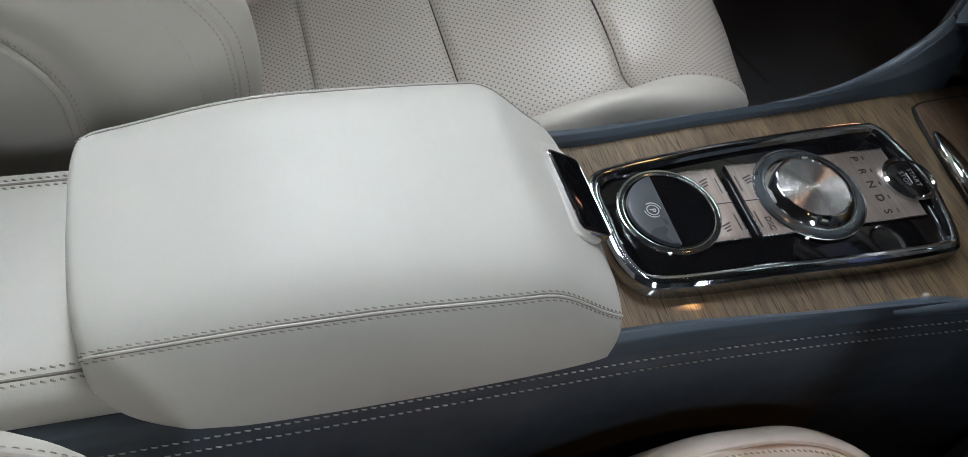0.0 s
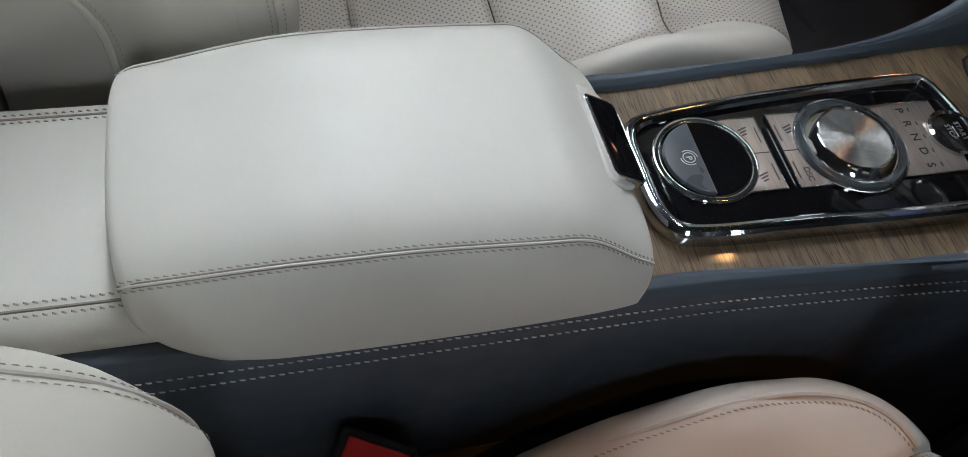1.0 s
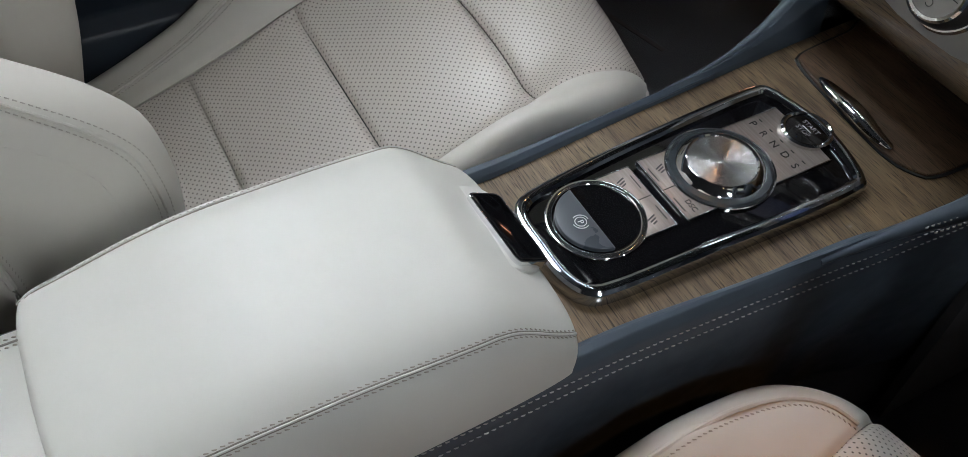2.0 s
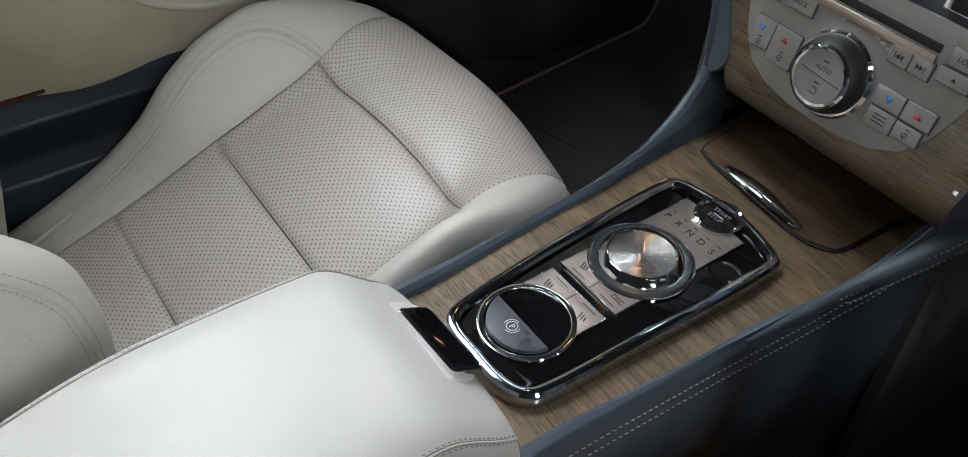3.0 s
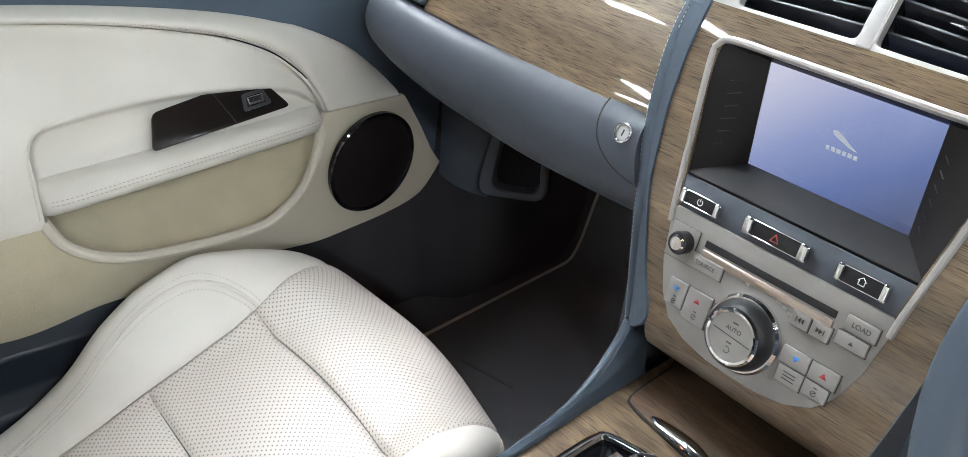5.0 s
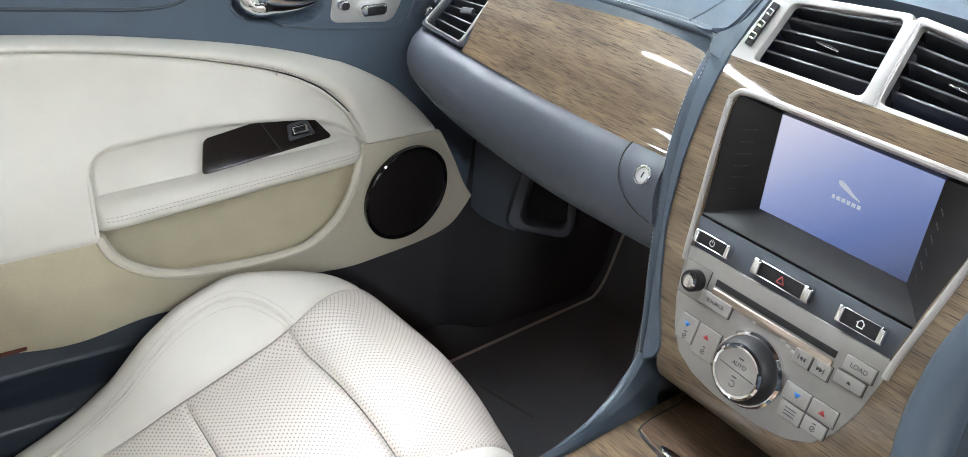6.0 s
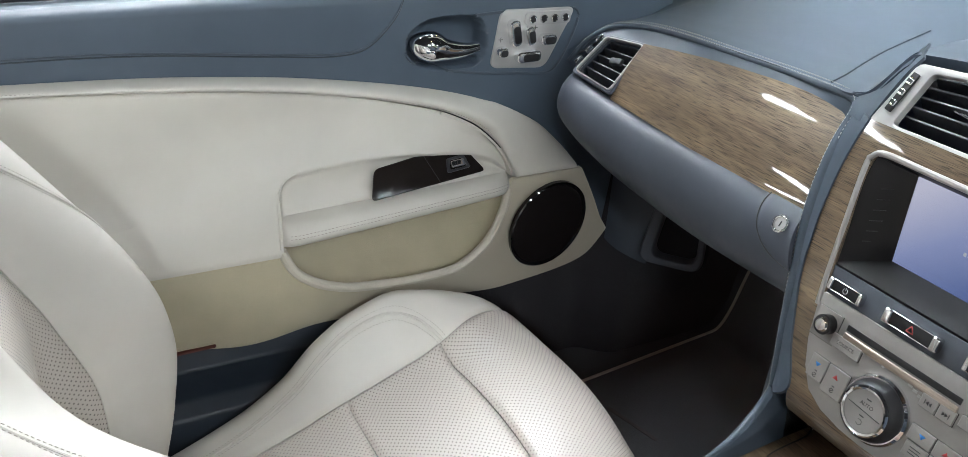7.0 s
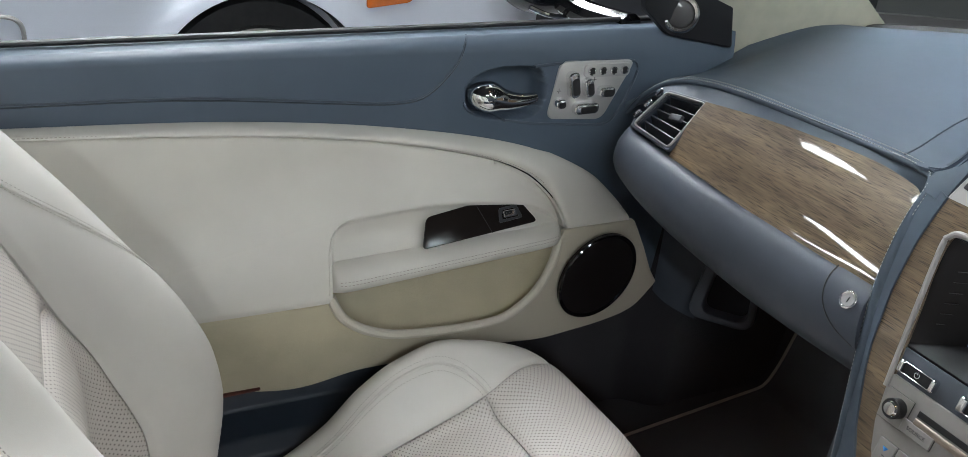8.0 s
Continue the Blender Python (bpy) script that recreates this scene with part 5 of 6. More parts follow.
block("thumb_wheel", (0.0075, 0.042, 0.003), wheel_m @ Matrix.Rotation(radians(-10), 4, "Z"), BLACK, stack, "black vent thumb wheel", bevel=0.001)
for q in range(3):
    block("wheel_grip", (0.0065, 0.007, 0.0048), wheel_m @ Matrix.Rotation(radians(-10), 4, "Z") @ Matrix.Translation((0, 0.012 * (q - 1), 0)), CHROME, stack, "chrome grip", bevel=0.0015)

# ---- dashboard ----
dash = thing("dashboard", (0.6, 0.8, 0.65), "blue-grey leather dashboard with stitched edge and oak glovebox panel", "dashboard")
EDGE = [(0.26, 0.5455, 0.519), (0.33, 0.553, 0.5235), (0.375, 0.561, 0.532), (0.405, 0.5675, 0.5455), (0.423, 0.571, 0.5600), (0.4310, 0.5725, 0.5720), (0.4305, 0.5735, 0.590), (0.4290, 0.576, 0.63), (0.431, 0.583, 0.692), (0.449, 0.601, 0.760), (0.464, 0.609, 0.803), (0.480, 0.614, 0.838), (0.497, 0.618, 0.862),
        (0.509, 0.626, 0.8695), (0.519, 0.645, 0.8705), (0.528, 0.72, 0.8670), (0.529, 0.81, 0.8630), (0.528, 0.92, 0.8590), (0.524, 1.0, 0.851), (0.511, 1.05, 0.838), (0.497, 1.085, 0.810), (0.485, 1.105, 0.777)]
edge_line = spline(EDGE, 180)
n_up = min(range(180), key=lambda i: (edge_line[i] - Vector((0.405, 0.5675, 0.5455))).length)
n_tip = min(range(180), key=lambda i: (edge_line[i] - Vector((0.509, 0.626, 0.8695))).length)
grow = lambda t: 0.35 + 0.65 * sstep(0.02, 0.16, t)
tube("edge_roll", EDGE, 0.0066, BLUE, dash, "padded leather edge", n=12, count=180, taper=lambda t: grow(t) - 0.45 * sstep(0.40, 0.55, t))


def driver_edge(p):
    """The edge's mirror image, set further out on the driver's side."""
    return (p[0], 2 * MID - p[1] - 0.024 * sstep(0.52, 0.60, p[2]), p[2])


tube("edge_roll", [driver_edge(p) for p in EDGE[:15]], 0.0100, BLUE, dash, "padded leather edge", n=12, count=110, taper=lambda t: 0.30 + 0.70 * sstep(0.02, 0.3, t))
for low, high, start in (((-0.0046, 0.0044, 0.001), (-0.0010, 0.0, 0.0046), n_up), ((-0.0056, -0.0030, 0.003), (0.0050, 0.0, 0.0062), n_tip - 8)):
    row = [edge_line[i] + Vector(low).lerp(Vector(high), sstep(n_tip - 14, n_tip + 10, i)) for i in range(start, 178)]
    stitches([tuple(p) for p in row], THREAD, dash, (-0.8, 0.1, 0.6))
for off in ((-0.0090, -0.0040, 0.002), (-0.0045, -0.0095, 0.0)):
    stitches([tuple(Vector(driver_edge(p)) + Vector(off)) for p in edge_line[n_up - 10:n_tip]], THREAD, dash, (-0.7, -0.6, 0.2), r=0.0006)

# side wall between stack edge and dash
def P_cheek(s, t):
    k = n_up + s * (n_tip - n_up)
    i = min(int(k), n_tip - 1)
    p = edge_line[i].lerp(edge_line[i + 1], k - i)
    return (p.x + t * 0.13 * sstep(0.16, 0.36, s), p.y + 0.004 + 0.004 * t, p.z - 0.004 * t)


sheet("cheek", lambda s, t: P_cheek(0.40 + 0.60 * s, t), 46, 8, BLUE, dash, "leather side of the stack", thick=0.003)
sheet("cheek", lambda s, t: driver_edge(P_cheek(0.36 + 0.64 * s, t)), 46, 8, BLUE, dash, "leather side of the stack", thick=0.003, flip=True)


def P_edgefill(s, t):
    s = 0.125 + 0.875 * s
    k = n_up + s * (n_tip - n_up)
    i = min(int(k), n_tip - 1)
    p = edge_line[i].lerp(edge_line[i + 1], k - i)
    face = float(np.interp(p.z, [q.y for q in prof], [q.x for q in prof])) - 0.0014
    return ((p.x + 0.001) * (1 - t) + face * t, MID + (p.y - MID) + (wood_hw(p.z) - 0.002 - (p.y - MID)) * t * sstep(0.06, 0.20, s), p.z)


sheet("edge_strip", P_edgefill, 62, 4, BLUE, dash, thick=0.004)


def P_driverfill(s, t):
    k = n_up - 10 + s * (n_tip - n_up + 10)
    i = min(int(k), n_tip - 1)
    p = edge_line[i].lerp(edge_line[i + 1], k - i)
    face = float(np.interp(p.z, [q.y for q in prof], [q.x for q in prof])) - 0.0014
    y = driver_edge(p)[1]
    return ((p.x + 0.001) * (1 - t) + face * t, y + (MID - wood_out(p.z) + 0.003 - y) * t, p.z)


sheet("edge_strip", P_driverfill, 62, 4, BLUE, dash, thick=0.004, flip=True)

# top pad
lip = {}
top_z = curve1([(-0.3, 0.880), (0.20, 0.905), (0.30, 0.935), (0.45, 0.942), (0.585, 0.932), (0.625, 0.880), (0.66, 0.8735), (0.80, 0.868), (0.92, 0.862), (1.0, 0.853), (1.05, 0.838), (1.10, 0.80), (1.13, 0.775)])
top_x = curve1([(-0.3, 0.50), (0.28, 0.505), (0.31, 0.525), (0.45, 0.531), (0.59, 0.525), (0.63, 0.513), (0.70, 0.528), (0.92, 0.528), (1.0, 0.524), (1.05, 0.510), (1.13, 0.478)])


def P_pad(s, t):
    y = -0.30 + 1.43 * s
    x0, z0 = top_x(y), top_z(y)
    back = 1.10 - 0.55 * abs(y - MID) ** 2.2
    hump = 0.012 * math.sin(math.pi * min(1.0, t * 1.6))
    zb = 0.928 - 0.034 * sstep(0.40, 0.72, abs(y - MID))
    e = min(1.0, max(0.0, t / 0.10))
    f = sstep(0.05, 0.9, t)
    z = z0 + 0.006 * math.sqrt(e) + hump * 0.6
    z = z * (1 - f) + zb * f
    return (x0 + (back - x0) * t, y, z)


sheet("top_pad", P_pad, 140, 40, BLUE_PAD_LIT, dash, "blue-grey leather top pad", thick=0.01, flip=True)
vent_side = [Vector(p) for p in ((0.4855, 0.592, 0.861), (0.494, 0.589, 0.876), (0.503, 0.585, 0.895), (0.513, 0.580, 0.915), (0.521, 0.574, 0.930))]
pad_side = [Vector((0.496, 0.620, 0.861)), Vector((0.509, 0.626, 0.872))] + [Vector(P_pad((y + 0.30) / 1.43, 0.05)) + Vector((-0.0006, 0.004, 0.0012)) for y in (0.622, 0.606, 0.590)]
vs_line, ps_line = spline(vent_side, 24), spline(pad_side, 24)


def P_shoulder(s, t):
    k = s * 23
    i = min(int(k), 22)
    a, b = vs_line[i].lerp(vs_line[i + 1], k - i), ps_line[i].lerp(ps_line[i + 1], k - i)
    return tuple(a.lerp(b, t) + Vector((-0.002, 0, 0.001)) * math.sin(math.pi * t))


sheet("vent_shoulder", P_shoulder, 40, 10, BLUE, dash, "leather shoulder beside the centre vent", thick=0.003, flip=True)
sheet("vent_shoulder", flip_y(P_shoulder), 40, 10, BLUE, dash, "leather shoulder beside the centre vent", thick=0.003)


def P_skirt(s, t):
    p = P_pad((0.588 + 0.050 * s + 0.30) / 1.43, 0.004)
    w = 1.0 - 0.85 * sstep(0.5, 1.0, s)
    return (p[0] - 0.0012 - 0.005 * w * t * t, p[1], p[2] + 0.0006 - 0.0115 * w * t)


sheet("pad_skirt", P_skirt, 30, 6, BLUE_PAD_LIT, dash, "leather turned under the pad's edge", thick=0.003)
crease = [P_pad((y + 0.30) / 1.43, t) for y, t in ((0.678, 0.008), (0.684, 0.055), (0.704, 0.16), (0.718, 0.255), (0.735, 0.42))]
tube("pad_seam", [(p[0], p[1], p[2] + 0.0003) for p in crease], 0.0012, BLUE, dash, n=6, count=40)
for q in range(5):
    xx, yy = 0.528 + 0.0255 * q, 0.992 + 0.0150 * q
    px0, px1 = top_x(yy), 1.10 - 0.55 * abs(yy - MID) ** 2.2
    on_pad = lambda x, y: Vector(P_pad((y + 0.30) / 1.43, max(0.0, (x - px0) / (px1 - px0))))
    c, ax, ay = on_pad(xx + 0.006, yy), on_pad(xx + 0.0105, yy + 0.0095), on_pad(xx + 0.014, yy - 0.004)
    block("demist_slot", (0.034 - 0.004 * q, 0.0105, 0.004), axes(c - Vector((0, 0, 0.0028)), ax - c, ay - c), BLACK, dash, "dark demister slot", bevel=0.0018)

# glovebox wood panel and lid
wb = curve1([(0.60, 0.760), (0.67, 0.7585), (0.82, 0.7635), (0.97, 0.768), (1.06, 0.770)])
wt = curve1([(0.6085, 0.790), (0.613, 0.825), (0.622, 0.843), (0.645, 0.855), (0.70, 0.859), (0.80, 0.855), (0.96, 0.840), (1.06, 0.824)])


def P_glovewood(s, t):
    y = 0.6085 + 0.3525 * s
    z0, z1 = wb(y), wt(y)
    z = z0 + (z1 - z0) * t
    f = (z - 0.766) / 0.09
    return (0.456 + 0.058 * f - 0.006 * math.sin(math.pi * min(max(f, 0), 1.15)), y, z)


sheet("glovebox_panel", P_glovewood, 70, 20, OAK, dash, "lacquered oak glovebox panel", thick=0.006, flip=True)


def P_lipfill(s, t):
    y = 0.606 + 0.455 * s
    z1 = wt(min(max(y, 0.6085), 1.06)) - 0.002
    f = (z1 - 0.766) / 0.09
    a = Vector((0.459 + 0.058 * f, y, z1))
    b = Vector((top_x(y) + 0.002, y, top_z(y) - 0.002))
    return tuple(a.lerp(b, t))


sheet("panel_border", P_lipfill, 60, 5, BLUE, dash, thick=0.004, flip=True)
SM = axes((0.484, 1.002, 0.806), (0, -1, 0), (0.64, 0, 0.77))
side_outer = [(-0.053, -0.040), (0.043, -0.0435), (0.043, 0.040), (-0.038, 0.030)]
side_inner = [(-0.0445, -0.0345), (0.0375, -0.038), (0.0375, 0.0345), (-0.034, 0.0245)]
air_vent(side_outer, side_inner, SM, dash, slats=5, label="blue-grey vent surround", lever=False, mat=BLUE_PLASTIC)
trim_out = [(-0.0466, -0.0364), (0.0408, -0.0398), (0.0408, 0.0364), (-0.0358, 0.0262)]
ring("vent_trim", smooth_corner(trim_out, 0.008), smooth_corner(side_inner, 0.006), 0.0072, SM, VENT_SILVER, dash, "satin silver vent trim", bevel=0.0015)
block("vent_lever", (0.022, 0.010, 0.006), SM @ Matrix.Translation((0.004, 0.002, -0.006)) @ Matrix.Rotation(radians(12), 4, "Z"), DARK_GREY, dash, "dark vent lever", bevel=0.002)
for q in range(3):
    block("wheel_grip", (0.0065, 0.013, 0.0042), SM @ Matrix.Translation((-0.056 + 0.004 * q, -0.02 + 0.02 * q, 0.001)) @ Matrix.Rotation(radians(-16), 4, "Z"), CHROME, dash, "chrome thumb wheel grip", bevel=0.001)

roll_low = curve1([(0.55, 0.668), (0.75, 0.660), (0.90, 0.668), (0.98, 0.680), (1.05, 0.705), (1.085, 0.735)])


def P_roll(y0, y1, endr=0.0):
    def P(s, t):
        y = y0 + (y1 - y0) * s
        zl, zu = roll_low(y), 0.7665 + 0.009 * sstep(0.85, 1.08, y)
        a = math.pi * (0.06 + 0.84 * t)
        mid, h = (zl + zu) / 2, (zu - zl) / 2
        pinch = 1.0 - 0.75 * sstep(1.02, 1.10, y) ** 2
        return (0.474 - 0.046 * pinch * math.sin(a) ** 0.75 + 0.03 * sstep(1.04, 1.10, y), y, mid + h * math.cos(a))
    return P


edge_zy = sorted((p.z, p.y) for p in edge_line[n_up:n_tip])


def lid_start(z):
    return float(np.interp(z, [q[0] for q in edge_zy], [q[1] for q in edge_zy])) + 0.004


def P_lid(s, t):
    y0 = lid_start(P_roll(0.60, 1.098)(0.0, t)[2])
    return P_roll(y0, 1.098)(s, t)


sheet("glovebox_lid", P_lid, 70, 30, SLATE_ROLL, dash, "padded blue-grey leather glovebox lid", thick=0.01, dip=0.004, edge=0.005, dips=(0, 0, 1, 0))
lock_left = curve1([(0.0, 0.660), (0.22, 0.655), (0.36, 0.648), (0.46, 0.636), (0.54, 0.616), (0.58, 0.594)])


def P_lock(s, t, out=0.0016):
    v = 0.58 * t
    y0 = lid_start(P_roll(0.60, 1.098)(0.0, v)[2])
    y = y0 + (max(lock_left(v), y0 + 0.001) - y0) * s
    p = P_roll(y, 1.098)(0.0, v)
    return (p[0] - out, p[1], p[2])


lockbox = sheet("lock_panel", P_lock, 16, 30, SLATE_ROLL, dash, "leather panel with the glovebox lock", thick=0.006, dip=0.0012, edge=0.003, dips=(0, 1, 0, 0))
tube("lock_joint", [P_lock(1.0, 0.02 + 0.97 * j / 14, 0.0006) for j in range(15)], 0.0008, BLACK, lockbox, "dark joint", n=6, count=50)
lp = P_lock(0.42, 0.26 / 0.58)
LM = axes((lp[0] - 0.0016, 0.6195, lp[2] + 0.0008), (0, -1, 0), (0.50, 0, 0.86))
lathe("lock_ring", [(0.0098, -0.004), (0.0098, 0.0012), (0.0092, 0.0019), (0.0082, 0.0021), (0.0074, 0.0015), (0.0072, -0.001)], LM, BRIGHT, lockbox, "chrome lock ring", n=32)
lathe("lock_cylinder", [(0.0072, -0.003), (0.0072, -0.0004), (0.0066, 0.0002), (0.0, 0.0002)], LM, SATIN, lockbox, "round silver lock", n=32)
block("key_slot", (0.0014, 0.0062, 0.0005), LM @ Matrix.Translation((0, 0, 0.0002)), BLACK, lockbox, "key slot", bevel=0.0002)
drv_roll = P_roll(0.605, 0.86)
sheet("driver_knee_panel", flip_y(lambda s, t: (lambda p: (p[0] - 0.012, p[1], p[2] - (0.06 if t > 0.5 else 0.06 * t * 2)))(drv_roll(s, t))), 40, 30, BLUE, dash, "padded leather panel under the driver's dash", thick=0.01, flip=True)


def P_under(s, t):
    return (0.472 + 0.42 * t, -0.25 + 1.24 * s, 0.672 - 0.03 * t)


sheet("dash_underside", P_under, 20, 8, BLACK, dash, "black underside", thick=0.01)


def P_front(s, t):
    return (0.60 + 0.02 * t, -0.25 + 1.27 * s, 0.66 + 0.18 * t)


sheet("dash_core", P_front, 8, 4, BLACK, dash, "black core", thick=0.02)

# footwell: mat, duct cover, courtesy lamp
def P_mat(s, t):
    u = 0.40 + 0.62 * s
    x = u - 0.085 * sstep(0.86, 1.02, u)
    z = FLOOR_Z + 0.012 + 0.155 * sstep(0.855, 1.01, u)
    edge = 1.025 + 0.10 * (min(u, 0.88) - 0.513) - 0.015 * sstep(0.87, 1.0, u)
    return (x, 0.585 + (edge - 0.585) * t, z)


foot_mat = tagged(sheet("floor_mat", P_mat, 60, 20, MAT_PILE, None, thick=0.008), "charcoal carpet floor mat with beige piping on the floor", "floor mat")
tube("mat_piping", [P_mat(0.02 + 0.98 * j / 24, 1.0) for j in range(25)], 0.0030, PIPING, foot_mat, "beige piping", n=8, count=120)
mm = axes((0.545, 0.900, FLOOR_Z + 0.0135), (0.25, -1, 0), (1, 0.25, 0))
block("mat_badge_bar", (0.10, 0.007, 0.0006), mm, plain("grey_thread", (0.12, 0.115, 0.11), 0.9), foot_mat, "faint grey woven bar", bevel=0.0004)
FOOT_TRIM = plain("footwell_trim", (0.060, 0.072, 0.092), 0.5, bump=0.1)
duct = thing("footwell_duct", (0.66, 1.0, 0.42), "blue-grey plastic duct cover in the passenger footwell", "duct cover")
dm0 = axes((0.678, 1.010, 0.497), (0.64, -0.77, 0), (0.15, 0.15, 1))
ring("duct_frame", smooth_corner([(-0.062, -0.056), (0.046, -0.056), (0.040, 0.060), (-0.042, 0.075)], 0.026), smooth_corner([(-0.040, -0.044), (0.034, -0.044), (0.028, 0.048), (-0.026, 0.058)], 0.02), 0.012, dm0, FOOT_TRIM, duct, "blue-grey arch", bevel=0.005, sink=0.03)
prism("duct_back", smooth_corner([(-0.056, -0.06), (0.05, -0.06), (0.04, 0.05), (-0.04, 0.06)], 0.024), 0.002, dm0 @ Matrix.Translation((0, 0, -0.03)), MATT_BLACK, duct, "black recess")


def P_apron(s, t):
    a, b = Vector((0.612, 1.128, 0.455 + 0.20 * t)), Vector((0.655, 1.055 - 0.008 * t, 0.425 + 0.23 * t))
    p = a.lerp(b, s)
    return (p.x - 0.012 * math.sin(math.pi * s), p.y, p.z)


sheet("duct_apron", P_apron, 12, 10, FOOT_TRIM, duct, "blue-grey trim beside the duct", thick=0.004, flip=True)


def P_kick(s, t):
    return (0.30 + 0.70 * s, 1.185 - 0.05 * sstep(0.13, 0.20, s) - 0.045 * sstep(0.40, 0.5, s), 0.22 + 0.45 * t)


tagged(sheet("kick_panel", P_kick, 40, 6, carpet("side_carpet", (0.032, 0.031, 0.036)), thick=0.01), "dark carpeted panel beside the footwell", "trim", kind="structure")
tagged(sheet("driver_kick_panel", flip_y(P_kick), 40, 6, BLACK, thick=0.01, flip=True), "black trim panel beside the driver footwell", "trim", kind="structure")


def P_bulkhead(s, t):
    return (1.0 + 0.06 * t, -0.30 + 1.50 * s, 0.30 + 0.58 * t)


tagged(sheet("bulkhead", P_bulkhead, 6, 6, BLACK, thick=0.02), "black bulkhead ahead of the footwells", "wall", kind="structure")
# ---- passenger door ----
door = thing("passenger_door", (0.0, 1.16, 0.40), "closed passenger door with cream and blue-grey leather trim", "car door")
cream_top = curve1([(-0.80, 0.820), (-0.316, 0.805), (-0.128, 0.800), (0.016, 0.790), (0.182, 0.768), (0.326, 0.737), (0.436, 0.689), (0.495, 0.638), (0.540, 0.567), (0.562, 0.523), (0.576, 0.494), (0.582, 0.478)])
arc = curve1([(-0.80, 0.805), (-0.258, 0.790), (-0.059, 0.778), (0.097, 0.760), (0.258, 0.724), (0.330, 0.694), (0.368, 0.662), (0.386, 0.632), (0.3935, 0.612)])
shelf = curve1([(-0.80, 0.590), (-0.30, 0.598), (-0.169, 0.612), (-0.064, 0.634), (0.039, 0.660), (0.184, 0.672), (0.300, 0.662), (0.361, 0.645), (0.3935, 0.6125)])
split = curve1([(-0.80, 0.548), (0.040, 0.553), (0.396, 0.611), (0.50, 0.612), (0.61, 0.60)])
pocket_low = curve1([(0.034, 0.556), (0.052, 0.527), (0.078, 0.504), (0.110, 0.489), (0.143, 0.481), (0.22, 0.472), (0.29, 0.474), (0.325, 0.488), (0.355, 0.515), (0.375, 0.556), (0.388, 0.606)])
bottom = curve1([(-0.80, 0.425), (-0.106, 0.425), (-0.007, 0.412), (0.10, 0.416), (0.349, 0.416), (0.448, 0.424), (0.525, 0.433), (0.552, 0.441), (0.570, 0.454), (0.578, 0.466), (0.582, 0.477)])
DOOR_Y = 1.105


def bowl_dent(x, z):
    """The cup behind the door handle, blunt at its front end."""
    u, w = (x - 0.287) / 0.060, (z - 0.813) / 0.037
    q = abs(w) ** 2.3 + (u * u if u < 0 else u ** 5)
    return 0.042 * (1 - q) ** 0.22 if q < 1 else 0.0


def P_upper(s, t):
    x = -0.80 + 1.475 * s
    z0 = max(cream_top(min(x, 0.60)) if x < 0.60 else 0.47, 0.47) - 0.004
    top = 0.878 + 0.020 * (x + 0.3)
    z = z0 + (top - z0) * min(1.0, t / 0.93)
    y = 1.118 - 0.006 * math.sin(math.pi * t) + 0.02 * sstep(0.55, 0.68, x) * (1 - t)
    k = max(0.0, (t - 0.80) / 0.20)
    y += 0.045 * (1 - math.sqrt(max(0.0, 1 - k * k)))
    if t > 0.93:
        z = top + 0.001
    return (x, y + bowl_dent(x, z), z)


upper = sheet("upper_panel", P_upper, 480, 110, BLUE_UPPER_LIT, door, "blue-grey leather upper door panel", thick=0.004)
seam = [(-0.80, 0.830), (-0.313, 0.828), (-0.125, 0.826), (0.05, 0.812), (0.12, 0.807), (0.165, 0.812), (0.195, 0.835), (0.216, 0.862), (0.230, 0.897)]
def on_upper(x, z, out=0.0):
    """A point of the upper panel at x and z."""
    z0 = max(cream_top(min(x, 0.60)), 0.47) - 0.004
    top = 0.878 + 0.020 * (x + 0.3)
    p = P_upper((x + 0.80) / 1.475, min(0.95, 0.93 * (z - z0) / (top - z0)))
    return (p[0], p[1] - out, p[2])


seam_fine = spline([(x, z, 0) for x, z in seam], 60)
tube("panel_seam", [on_upper(q.x, q.y, 0.0003) for q in seam_fine], 0.0010, NAVY, door, n=6, count=120)
tube("panel_seam", [on_upper(q.x, q.y + 0.003, 0.0004) for q in seam_fine], 0.0013, BLUE, door, n=6, count=120)
tube("window_seal", [(x, 1.158, 0.884 + 0.020 * (x + 0.3)) for x in (-0.8, -0.4, 0.0, 0.4, 0.60)], 0.0042, BLACK, door, "black rubber window seal", n=10, count=40, flat=0.9)
tube("window_seal", [(x, 1.180, 0.862 + 0.020 * (x + 0.3)) for x in (-0.8, -0.4, 0.0, 0.4, 0.60)], 0.0120, BLACK, door, "outer window seal", n=10, count=40)


def P_rim(s, t):
    x = -0.80 + 1.306 * s
    lo = arc(x) if x < 0.3935 else max(bottom(x) + 0.001, split(x)) if x > 0.50 else split(x)
    hi_z = max(cream_top(x), lo + 0.0005)
    roll = math.sin(math.pi * (0.12 + 0.80 * t))
    front = sstep(0.34, 0.40, x)
    return (x, DOOR_Y + (0.014 - 0.028 * roll + 0.012 * t) * (1 - front) + front * (-0.026 + 0.030 * t * t), lo + (hi_z - lo) * t)


sheet("cream_rim", P_rim, 180, 24, CREAM_DOOR, door, "padded cream leather rim", thick=0.006, dip=0.0025, edge=0.004, dips=(0, 0, 1, 1))


